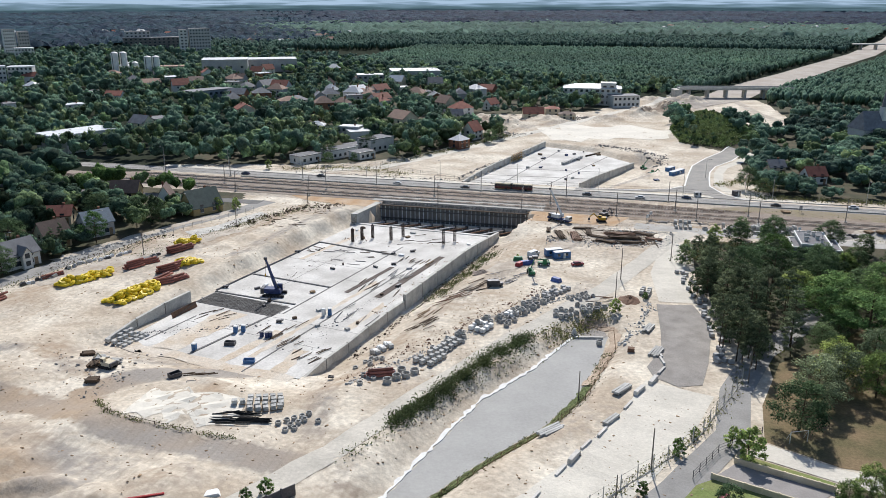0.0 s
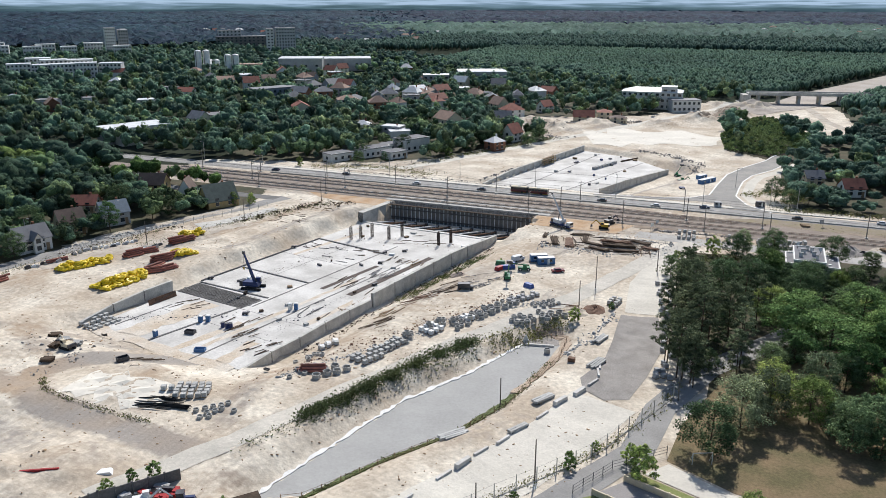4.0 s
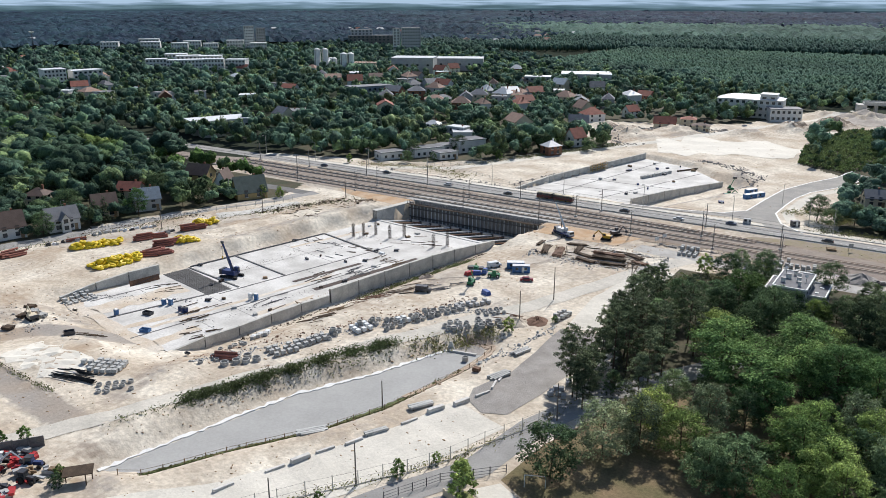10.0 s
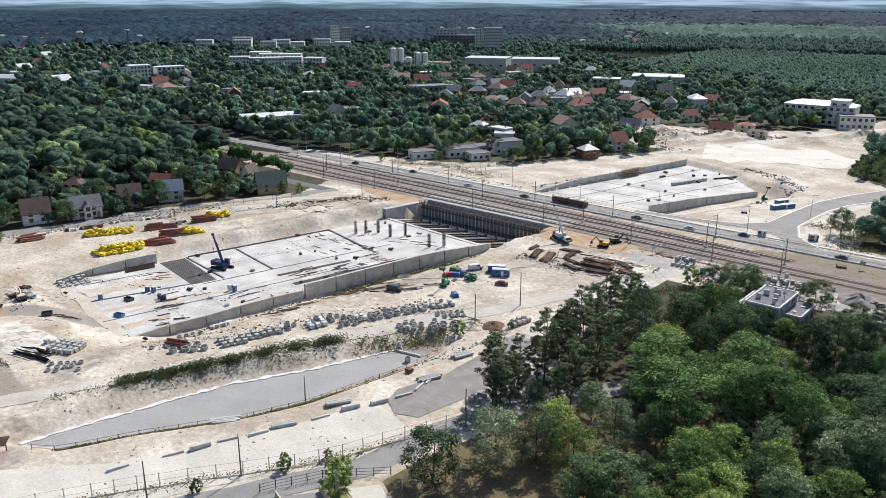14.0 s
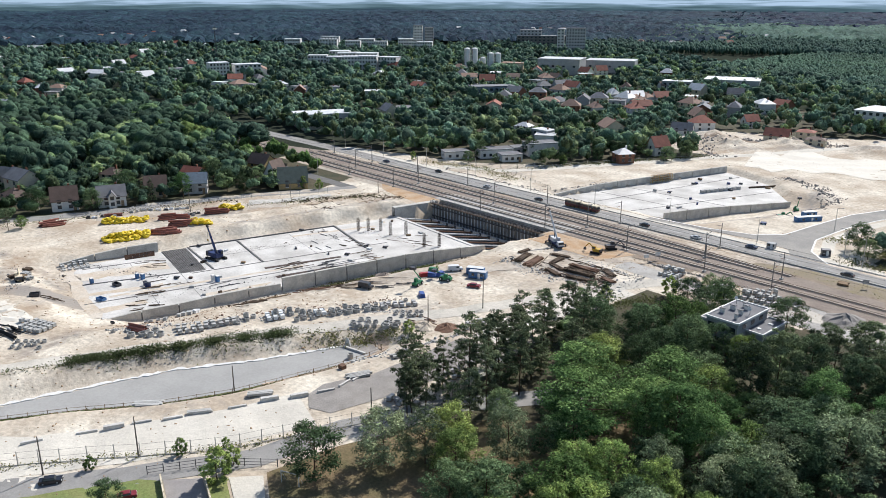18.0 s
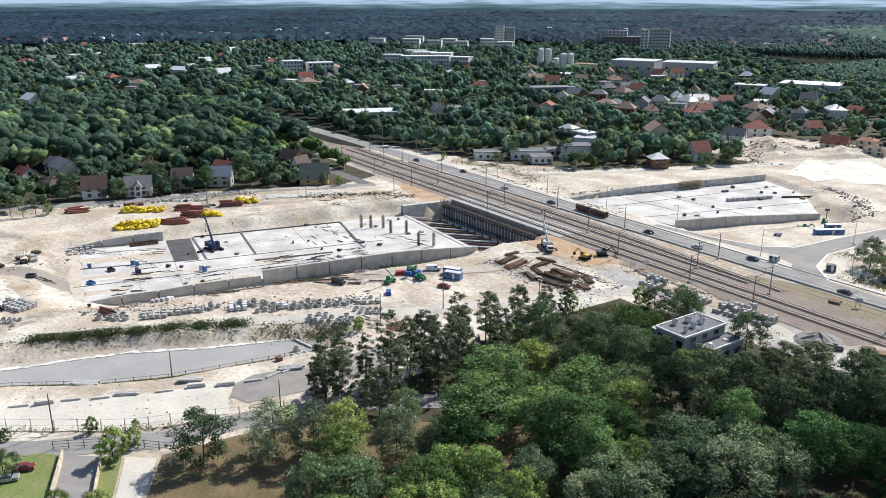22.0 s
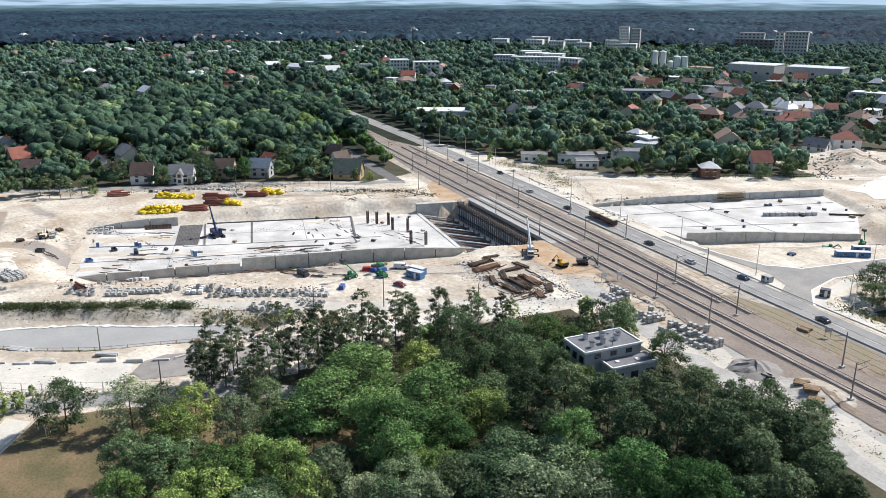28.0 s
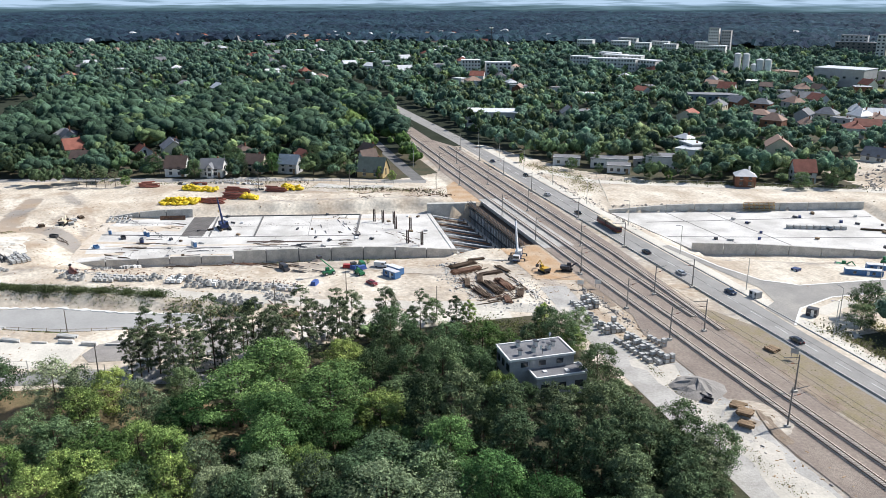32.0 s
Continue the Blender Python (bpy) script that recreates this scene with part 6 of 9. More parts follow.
solid("basin_inlet", Geo().box((-12.0, 156.2, -1.3), (1.7, 0.5, 1.7), rz=12, taper=0.25), CONC, "pale pointed concrete headwall of the basin inlet", "headwall", kind="structure")
solid("inlet_pipe", Geo().ring((-6.6, 153.0, -2.05), 0.6, 0.9, 0.12), RINGM, "grey concrete ring in the basin", "concrete ring")


POLEM = mat("weathered_pole", (0.20, 0.175, 0.15), 0.9, 0.25, 0.8, 4.0)


def pole(x, y, h, label="tall grey utility pole with wires", arm=True):
    t = thing("utility_pole", label, "utility pole", (x, y, gz(x, y)), 30, "utility poles")
    part("shaft", Geo().tube((0, 0, 0), (0, 0, h), 0.13, 8, 0.08), POLEM, t)
    if arm:
        part("crossarm", Geo().box((0, 0, h - 0.4), (1.4, 0.1, 0.1)), STEEL, t)
        for k in (-0.6, 0, 0.6):
            part("insulator", Geo().tube((k, 0, h - 0.35), (k, 0, h - 0.1), 0.06, 6), WHITE, t)


for x, y, h in (((-8.5, 128.2, 5.6), (4.0, 105.5, 7.0), (-0.6, 93.0, 6.5), (-4.5, 172.0, 7.5), (-4.0, 188.0, 8), (8.0, 206, 7), (20.5, 138, 7), (-118, 208, 7), (-128, 176, 7), (-108, 238, 7))):
    pole(x, y, h, "tall slim grey concrete pole", False)
# fence: concrete posts and wires
FENCE = [(-12.0, 79.0), (-7.3, 88.4), (-2.3, 96.0), (2.1, 102.6), (8.5, 112.0), (11.9, 118.6), (14.2, 125.0), (17.2, 132), (19.6, 139)]
fence = thing("wire_fence", "wire fence on slim concrete posts along the road", "fence", kind="structure")
fp = []
for (xa, ya), (xb, yb) in zip(FENCE, FENCE[1:]):
    n = max(1, round(math.hypot(xb - xa, yb - ya) / 3.4))
    fp += [(xa + (xb - xa) * i / n, ya + (yb - ya) * i / n) for i in range(n)]
fp.append(FENCE[-1])
for i, (x, y) in enumerate(fp):
    part("post", Geo().box((x, y, gz(x, y) + 1.25), (0.14, 0.14, 2.5), rz=30, taper=0.8), WALLC, fence)
for z in (0.15, 1.2, 2.3):
    g = Geo()
    for (xa, ya), (xb, yb) in zip(fp, fp[1:]):
        g.tube((xa, ya, gz(xa, ya) + z), (xb, yb, gz(xb, yb) + z), 0.09 if z < 0.2 else 0.015, 4, cap=False)
    part("wire" if z > 0.2 else "foot_board", g, WALLC if z < 0.2 else STEEL, fence)


def post_rail(name, line, h, gap, m, label, rails=2, pw=0.1):
    t = thing(name, label, "fence", kind="structure")
    pts = []
    for (xa, ya), (xb, yb) in zip(line, line[1:]):
        n = max(1, round(math.hypot(xb - xa, yb - ya) / gap))
        pts += [(xa + (xb - xa) * i / n, ya + (yb - ya) * i / n) for i in range(n)]
    pts.append(line[-1])
    for x, y in pts:
        part("post", Geo().box((x, y, gz(x, y) + h / 2), (pw, pw, h)), m, t)
    for k in range(rails):
        g = Geo()
        for (xa, ya), (xb, yb) in zip(pts, pts[1:]):
            z = h * (k + 0.7) / rails
            g.tube((xa, ya, gz(xa, ya) + z), (xb, yb, gz(xb, yb) + z), 0.035, 4, cap=False)
        part("rail", g, m, t)
    return t


post_rail("basin_fence", [(-28.0, 88.8), (-19.6, 102.4), (-11.6, 115.6), (-7.2, 127.2), (-3.2, 149.0), (-4.0, 159), (-11, 161)], 1.1, 3.0, TIMBER, "low wooden post fence round the basin")
post_rail("heap_fence", [(-86.6, 101.5), (-82.0, 98.6), (-77.6, 98.2), (-72.9, 97.9), (-66.7, 98.1)], 0.5, 3.4, TIMBER_D, "low rough dark timber border of the sand heap", 1)
post_rail("west_fence", [(-155, 110), (-152, 126), (-145, 145), (-140.5, 161), (-136.5, 183), (-131, 200), (-121, 225)], 1.6, 3.4, WALLC, "wire fence on concrete posts along the street", 2)
post_rail("far_pit_fence", [(-70, 288), (-104, 301), (-84, 350), (-60, 392)], 1.2, 4.0, WALLC, "light fence of slim posts along the track", 2)
post_rail("yard_fence", [(-138, 290), (-112, 300), (-100, 318)], 1.6, 3.5, WALLC, "light fence in front of the villas", 2)
post_rail("school_fence", [(9.8, 104.5), (13.8, 112.8), (20.8, 120.0)], 1.5, 2.6, STEEL, "dark metal fence along the road", 3)

# kerb elements laid beside the track
kerb_line = [(-12.0, 92.6), (-6.4, 107.8), (-3.0, 116.6), (-1.2, 121.4), (1.0, 127.5), (2.9, 132.0), (4.8, 136.7), (6.3, 141.4), (4.6, 148)]
r = random.Random(9)
for (xa, ya), (xb, yb) in zip(kerb_line, kerb_line[1:]):
    L = math.hypot(xb - xa, yb - ya)
    n = max(1, int(L / 3.25))
    a = math.degrees(math.atan2(yb - ya, xb - xa))
    for i in range(n):
        if r.random() < 0.04:
            continue
        x, y = xa + (xb - xa) * (i + 0.5) / n, ya + (yb - ya) * (i + 0.5) / n
        big = r.random() < 0.3
        o = solid("channel_element", Geo().box((0, 0, 0.2 if not big else 0.38), (3.3, 0.4 if not big else 0.75, 0.4 if not big else 0.75), taper=0.94), CONC, "pale precast concrete channel element laid on the sand", "concrete element", "channel elements")
        o.matrix_basis = pose(x + r.uniform(-0.3, 0.3), y, gz(x, y), 0, 0, a + r.uniform(-3, 3))
for x, y, a, n in ((-1.2, 129.6, 62, 3), (4.6, 147.0, 72, 4), (3.0, 158.6, 75, 3), (-11.6, 113.4, 52, 4), (-2.4, 118.6, 62, 2)):
    t = timber_stack(x, y, gz(x, y), a, n, 1, 5.0, BLOCK, "pale concrete beams stacked beside the track", 0.1, int(x * 9 + 50), 0.45, "concrete beams")
solid("earth_box", Geo().box((-0.2, 146.6, 0.4), (1.3, 1.0, 0.8)), RUST, "small rusty box on the sand", "box")
# rough heap of soil beside the basin head
for x, y, rr, m, lab in ((-1.5, 174.8, 2.8, RUST, "heap of rusty reinforcement scrap"), (-5, 171.5, 3.2, SAND, "heap of yellow soil"), (54, 241.6, 5.2, GRAVEL, "low grey heap of ballast"), (-38, 186, 2.4, BALLAST, "heap of broken soil")):
    g = Geo()
    n = 18
    q = random.Random(int(x))
    rings = [[(x + rr * k * math.cos(2 * math.pi * i / n) * q.uniform(0.85, 1.15), y + rr * k * math.sin(2 * math.pi * i / n) * q.uniform(0.85, 1.15), gz(x, y) + rr * 0.42 * (1 - k) * q.uniform(0.8, 1.2) - 0.05) for i in range(n)] for k in (1.0, 0.75, 0.5, 0.25)]
    vs = [p for rg_ in rings for p in rg_] + [(x, y, gz(x, y) + rr * 0.42)]
    fs = [(k * n + i, k * n + (i + 1) % n, (k + 1) * n + (i + 1) % n, (k + 1) * n + i) for k in range(3) for i in range(n)] + [(3 * n + i, 3 * n + (i + 1) % n, 4 * n) for i in range(n)]
    solid("soil_mound", g.add(vs, fs), m, lab + " on the sand", "mound", "soil mounds")

# ---- gardens by the road ----
def yard(name, pts, m, label):
    return sheet(name, pts, m, label, lambda x, y: gz(x, y) + 0.08, "yard", cell=2.5)


LAWN = mat("mown_lawn", (0.17, 0.22, 0.07), 0.95, 0.35, 0.2, 2.0, 0.3, 4.0, coords="World", col2=(0.22, 0.23, 0.09))
PAVE = mat("grey_paving", (0.30, 0.28, 0.27), 0.9, 0.15, 0.3, 3.0, 0.1, 5.0, coords="World")
yard("lawn", [(-2, 78), (10.2, 103), (12.6, 105.2), (24.5, 101.4), (14, 78)], LAWN, "small lawn with bare patches")
yard("driveway", [(12.6, 105.6), (16.0, 110.2), (28.6, 106.0), (25.4, 101.6)], PAVE, "grey paved driveway between garden walls")
yard("lawn_strip", [(16.2, 110.4), (18.2, 112.8), (29.4, 108.6), (28.4, 106.6)], LAWN, "strip of green lawn")
yard("sand_path", [(18.4, 113.2), (21.4, 117.2), (30.4, 112.6), (36, 111.6), (35.5, 107.2), (29.6, 109.0)], PALE, "white gravel path beside the driveway")
for a, b in (((12.4, 105.4), (25.4, 101.2)), ((16.0, 110.4), (29.0, 106.2))):
    L = math.hypot(b[0] - a[0], b[1] - a[1])
    ang = math.degrees(math.atan2(b[1] - a[1], b[0] - a[0]))
    w = thing("garden_wall", "low pale garden wall with a capping", "garden wall", (a[0], a[1], 0), ang, "garden walls", "structure")
    n = 6
    for i in range(n):
        part("panel", Geo().box((L * (i + 0.5) / n, 0, 0.5), (L / n - 0.08, 0.22, 1.0)), CREAM, w)
        part("pier", Geo().box((L * i / n, 0, 0.54), (0.26, 0.26, 1.08)), CREAM, w)
car(13.5, 100.0, 70, CARPAINTS[4], "red small car parked on the lawn", 0.12, 3.8)
car(15.2, 97.4, 75, CARPAINTS[1], "silver car parked on the lawn", 0.12)
car(2.4, 93.2, 62, CARPAINTS[0], "black car parked on the road behind the fence", 0.1)
gl = thing("football_goal", "white metal football goal on dry grass", "football goal", (26.0, 119.0, gz(26, 119)), 25)
for k in (-1.5, 1.5):
    part("goal_post", Geo().tube((k, 0, 0), (k, 0, 2.0), 0.06, 8), WHITE, gl)
    part("back_stay", Geo().tube((k, 0, 2.0), (k, 1.0, 0), 0.03, 6), WHITE, gl)
part("crossbar", Geo().tube((-1.5, 0, 2.0), (1.5, 0, 2.0), 0.06, 8), WHITE, gl)

# ---- south scrap yard ----
pf = thing("panel_fence", "dark grey concrete panel fence of the scrap yard", "fence", kind="structure")
fl = [(-52.5, 72.5), (-50.0, 77.8), (-43.6, 87.0)]
for (xa, ya), (xb, yb) in zip(fl, fl[1:]):
    n = 5
    for i in range(n):
        x, y = xa + (xb - xa) * (i + 0.5) / n, ya + (yb - ya) * (i + 0.5) / n
        part("panel", Geo().box((x, y, gz(x, y) + 0.9), (math.hypot(xb - xa, yb - ya) / n - 0.1, 0.12, 1.8), rz=math.degrees(math.atan2(yb - ya, xb - xa))), DARKC, pf)
        part("post", Geo().box((xa + (xb - xa) * i / n, ya + (yb - ya) * i / n, gz(x, y) + 1.0), (0.2, 0.2, 2.0)), DARKC, pf)
rg = random.Random(77)
for i in range(70):
    x, y = rg.uniform(-60, -34), rg.uniform(72, 84)
    if y > 77 + (x + 50) * 1.3:
        continue
    m = rg.choice((RUST, STEEL, WRAP, TIMBER, REDPAINT, BLOCK, GREYP))
    g = Geo()
    for k in range(3):
        g.box((rg.uniform(-0.5, 0.5), rg.uniform(-0.5, 0.5), 0.25 + 0.2 * k), (rg.uniform(0.3, 2.2), rg.uniform(0.2, 0.9), rg.uniform(0.15, 0.6)), rz=rg.uniform(0, 180))
    o = solid("scrap", g, m, "scrap metal and timber heaped in the yard", "scrap", "scrap pieces")
    o.matrix_basis = pose(x, y, gz(x, y), 0, 0, rg.uniform(0, 360))
for x, y, rz, m in ((-39.5, 82.6, 30, DBLUE), (-36.5, 79.8, 20, STEEL), (-42, 78, 100, REDPAINT)):
    t = thing("tractor", "dark tractor parked among scrap", "tractor", (x, y, gz(x, y)), rz, "tractors", size=S)
    part("bonnet", Geo().box((1.1, 0, 1.1), (1.9, 0.8, 0.8), taper=0.9), m, t)
    c = part("cab", Geo().box((-0.6, 0, 1.7), (1.5, 1.4, 1.6), taper=0.88), m, t)
    part("window", Geo().box((-0.6, 0, 2.05), (1.4, 1.42, 0.7), taper=0.9), GLASS, c)
    part("roof", Geo().box((-0.6, 0, 2.55), (1.6, 1.5, 0.12)), STEEL, t)
    for k in (-1, 1):
        part("rear_wheel", Geo().tube((-0.8, k * 0.65, 0.8), (-0.8, k * 1.05, 0.8), 0.8, 14), TYRE, t)
        part("front_wheel", Geo().tube((1.6, k * 0.6, 0.5), (1.6, k * 0.9, 0.5), 0.5, 12), TYRE, t)
sh = thing("shelter", "low weathered shelter with a flat grey roof in the scrap yard", "shelter", (-30.6, 84.3, gz(-30.6, 84.3)), 25)
part("roof", Geo().box((0, 0, 1.75), (4.2, 2.4, 0.14), tilt=(radians(6), 0, radians(25))), TIMBER_D, sh)
for e in (-1.6, 1.6):
    for k in (-0.8, 0.8):
        part("post", Geo().box((e, k, 0.85), (0.12, 0.12, 1.75)), TIMBER_D, sh)
# white car wreck body and red pole on the sand
solid("covered_boat", Geo().box((-55.2, 83.4, 0.5), (3.6, 1.6, 0.5), rz=35, taper=0.8), WHITE, "white covered trailer load on the sand", "trailer load")
solid("red_beam", Geo().tube((-66, 80.6, 0.4), (-59, 82.6, 0.4), 0.18, 6), REDPAINT, "red steel beam lying on the sand", "beam")

# ---- scattered debris and stones on the sand ----
rg = np.random.default_rng(8)
areas = [((-60, -8), (98, 240)), ((-125, -45), (70, 125)), ((-140, -95), (125, 245)), ((-40, 12), (84, 180)), ((-60, 20), (232, 247)), ((-110, 20), (284, 470)), ((0, 110), (236, 248))]
V, F, o = [], [], 0
cube = np.array([(-1, -1, -1), (1, -1, -1), (1, 1, -1), (-1, 1, -1), (-0.7, -0.7, 1), (0.7, -0.7, 1), (0.7, 0.7, 1), (-0.7, 0.7, 1)])
cfq = np.array([(4, 5, 6, 7), (0, 1, 5, 4), (1, 2, 6, 5), (2, 3, 7, 6), (3, 0, 4, 7)])
for (xa, xb), (ya, yb) in areas:
    n = 520
    x, y = rg.uniform(xa, xb, n), rg.uniform(ya, yb, n)
    ok = inside(x, y, CLEAR) & ~inside(x, y, SLAB) & ~inside(x, y, DEEP) & ~inside(x, y, FAR_PIT) & ~inside(x, y, BASIN_P) & ~inside(x, y, GRAVEL_P) & ~((y > 247.5) & (y < 282)) & (np.abs(x - np.interp(y, [96, 115, 148, 181, 224], [-45, -36.3, -22.8, -7, 8])) > 3)
    x, y = x[ok], y[ok]
    n = len(x)
    z = ground_z(x, y)
    s = rg.uniform(0.03, 0.10, (n, 1, 1)) * rg.choice((1, 1, 1, 1.8), (n, 1, 1))
    a = rg.uniform(0, np.pi, n)
    sx = rg.uniform(0.7, 3.0, n)
    lv = cube[None] * s * np.stack([sx, np.ones(n), np.full(n, 0.6)], -1)[:, None]
    vx = lv[..., 0] * np.cos(a)[:, None] - lv[..., 1] * np.sin(a)[:, None]
    vy = lv[..., 0] * np.sin(a)[:, None] + lv[..., 1] * np.cos(a)[:, None]
    V.append(np.stack([vx + x[:, None], vy + y[:, None], lv[..., 2] + z[:, None] + 0.04], -1).reshape(-1, 3))
    F.append((cfq[None] + (np.arange(n) * 8)[:, None, None]).reshape(-1, 4) + o)
    o += n * 8
tagged(new("debris", array_mesh("debris", np.concatenate(V), np.concatenate(F), TIMBER)), "small stones, boards and debris strewn over the sand", "debris", "", "stuff")


# ---- weeds and bushes ----
def weeds(name, line_or_poly, n, size, hmax, m, label, seed, width=2.0, poly=False, lift=0.0):
    """Many blades and small leaf clumps, one mesh."""
    rg = np.random.default_rng(seed)
    if poly:
        xs, ys = np.array(line_or_poly)[:, 0], np.array(line_or_poly)[:, 1]
        x, y = rg.uniform(xs.min(), xs.max(), n * 3), rg.uniform(ys.min(), ys.max(), n * 3)
        ok = inside(x, y, line_or_poly)
        x, y = x[ok][:n], y[ok][:n]
    else:
        P = np.array(line_or_poly, float)
        seg = np.linalg.norm(np.diff(P, axis=0), axis=1)
        t = rg.uniform(0, seg.sum(), n)
        cum = np.concatenate([[0], np.cumsum(seg)])
        x, y = np.interp(t, cum, P[:, 0]) + rg.normal(0, width / 2, n), np.interp(t, cum, P[:, 1]) + rg.normal(0, width / 2, n)
    keep = rg.random(len(x)) < 0.35 + 0.65 * (np.sin(x * 0.8 + y * 0.3) * np.sin(y * 0.55 - x * 0.2) > -0.25)
    x, y = x[keep], y[keep]
    n = len(x)
    z = ground_z(x, y) + rg.uniform(0, 1, n) ** 1.5 * hmax + lift
    c = np.stack([x, y, z], -1)
    nr = rg.normal(size=(n, 3))
    nr[:, 2] = np.abs(nr[:, 2]) * 0.7
    nr /= np.linalg.norm(nr, axis=1)[:, None]
    t1 = np.cross(nr, rg.normal(size=(n, 3)))
    t1 /= np.linalg.norm(t1, axis=1)[:, None]
    t2 = np.cross(nr, t1)
    s = size * rg.uniform(0.5, 1.4, n)[:, None]
    v = np.stack([c - t1 * s, c - t2 * s * 0.6, c + t1 * s, c + t2 * s * 0.6], 1).reshape(-1, 3)
    return tagged(new(name, array_mesh(name, v, np.arange(n * 4).reshape(-1, 4), m)), label, "weeds", "", "stuff")


weeds("hedge", [(-40.5, 97), (-33.5, 112), (-28, 126), (-17.8, 147)], 1300, 0.17, 0.35, HEDGE, "rough green weeds along the bank", 1, 2.0)
weeds("hedge", [(-36.4, 108), (-32.4, 117), (-29.6, 126), (-25.4, 138), (-20.6, 148)], 17000, 0.17, 1.35, HEDGE, "dense dark green hedge along the bank", 2, 2.0)
weeds("weeds", [(-87.5, 103.0), (-82.0, 98.2), (-72.9, 97.7), (-66.7, 97.9), (-59.0, 97.9)], 900, 0.15, 0.45, BUSH, "dry weeds round the sand heap", 19, 0.8)
weeds("weeds", [(-17, 150), (-12.5, 158), (-6, 166)], 1800, 0.22, 0.8, BUSH, "tufts of weeds above the basin", 3, 2.5)
weeds("weeds", [pit(28.5, -4), pit(29.5, 14), pit(30, 34)], 3500, 0.2, 0.5, BUSH, "low green weeds along the retaining wall", 4, 3.0)
weeds("weeds", [(-26, 91.5), (-20.4, 103.6), (-12.4, 116.4), (-8, 128), (-4.4, 149)], 5000, 0.16, 0.35, BUSH, "grass strip along the basin", 5, 1.1)
weeds("weeds", [(-12, 80), (2.4, 103.4), (12.4, 119.6), (17.6, 133), (20, 145)], 2200, 0.16, 0.4, BUSH, "weeds along the wire fence", 6, 1.4)
weeds("weeds", [(-118, 205), (-112, 222), (-104, 238)], 1500, 0.16, 0.45, BUSH, "dry weeds on the west bank", 7, 5)
weeds("weeds", [(-130, 172), (-122, 198), (-112, 222)], 1400, 0.15, 0.35, BUSH, "dry weeds along the storage yard", 8, 3)
weeds("weeds", [(-104, 304), (-88, 340), (-66, 388), (-92, 330)], 3200, 0.24, 0.8, BUSH, "weeds along the north track", 9, 3)
weeds("weeds", [(20, 262), (60, 263), (130, 263)], 1200, 0.13, 0.3, BUSH, "dry weeds between railway and road", 10, 4)
weeds("weeds", [(36, 284), (60, 285), (110, 286)], 3500, 0.25, 0.8, BUSH, "weeds beyond the road", 11, 4)
weeds("weeds", [(30, 238.5), (60, 237.5), (90, 237)], 1100, 0.13, 0.5, BUSH, "weeds beside the lane", 12, 1.6)
weeds("weeds", [(-153, 115), (-142, 155), (-132, 195)], 1600, 0.18, 0.5, BUSH, "weeds along the street fence", 13, 3)
weeds("weeds", [(12, 208), (18, 220), (30, 226)], 2200, 0.22, 0.7, BUSH, "weeds at the edge of the wood", 14, 4)
weeds("weeds", [(-140, 288), (-112, 296), (-90, 290)], 2400, 0.22, 0.6, BUSH, "weeds beside the main road", 15, 5)
weeds("weeds", [(26, 300), (36, 310), (44, 300), (38, 292)], 2000, 0.25, 0.8, BUSH, "weeds inside the bend of the slip road", 16, 3)
weeds("hill_scrub", HILL_P, 26000, 0.45, 1.4, HILLG, "green grass and scrub covering the hill", 17, 3, True)
weeds("leaf_litter_plants", [(26, 150), (21, 175), (18, 196), (26, 212), (38, 219)], 3500, 0.2, 0.9, BUSH, "undergrowth at the edge of the wood", 18, 5)


# ---- far pit ----
FPL, FPR = ((-66, 286), (-46.5, 371)), ((-23.5, 290), (-5.5, 341))
g = Geo()
g.prism([(-65.6, 286.4), (-24, 290), (-6, 341), (-24, 361.6), (-46.2, 370.4)], -3.0, -1.45)
solid("far_slab", g, CONC, "pale concrete floor slab of the north cutting", "slab", kind="structure")


def wall_line(name, a, b, n, z0, z1, th, label):
    w = thing(name, label, "retaining wall", kind="structure")
    A, B = Vector(a), Vector(b)
    d = (B - A).normalized()
    nn = Vector((-d.y, d.x)) * th / 2
    L = (B - A).length
    for i in range(n):
        p, q = A + d * (L * i / n), A + d * (L * (i + 1) / n - 0.3)
        g = Geo().prism([tuple(p - nn), tuple(q - nn), tuple(q + nn), tuple(p + nn)], z0, lambda x, y, p=p, q=q: z1((Vector((x, y)) - A).length / L))
        part("panel", g, WALLC, w)
    return w


wall_line("far_wall_west", (-66.4, 286), (-46.6, 371), 9, -3.5, lambda t: -0.5 + 1.6 * min(1, t * 4), 0.7, "grey concrete retaining wall of the north cutting")
wall_line("far_wall_east", (-23.2, 290), (-5.2, 341), 6, -5.0, lambda t: 0.45 - 1.5 * max(0, t - 0.35) / 0.65, 0.7, "tall grey concrete panel wall of the north cutting")
for a, b, w in (((-52, 292), (-38, 366), 0.3), ((-36, 290), (-17, 352), 0.3), ((-58, 318), (-13, 320), 0.15), ((-62, 304), (-19, 306), 0.12)):
    d = Vector(b) - Vector(a)
    g = Geo().box(((a[0] + b[0]) / 2, (a[1] + b[1]) / 2, -1.43), (d.length, w, 0.08), rz=math.degrees(math.atan2(d.y, d.x)))
    solid("slab_joint", g, DARKC, "dark joint line across the north slab", "joint", "slab joints", "structure")
for i in range(9):
    o = solid("concrete_element", Geo().box((0, 0, 0.55), (1.6, 1.3, 1.1)), BLOCK, "stack of grey concrete elements on the north slab", "concrete stack", "concrete stacks")
    o.matrix_basis = pose(-33.6 + i * 0.7, 331 + i * 1.9, -1.45, 0, 0, 70)
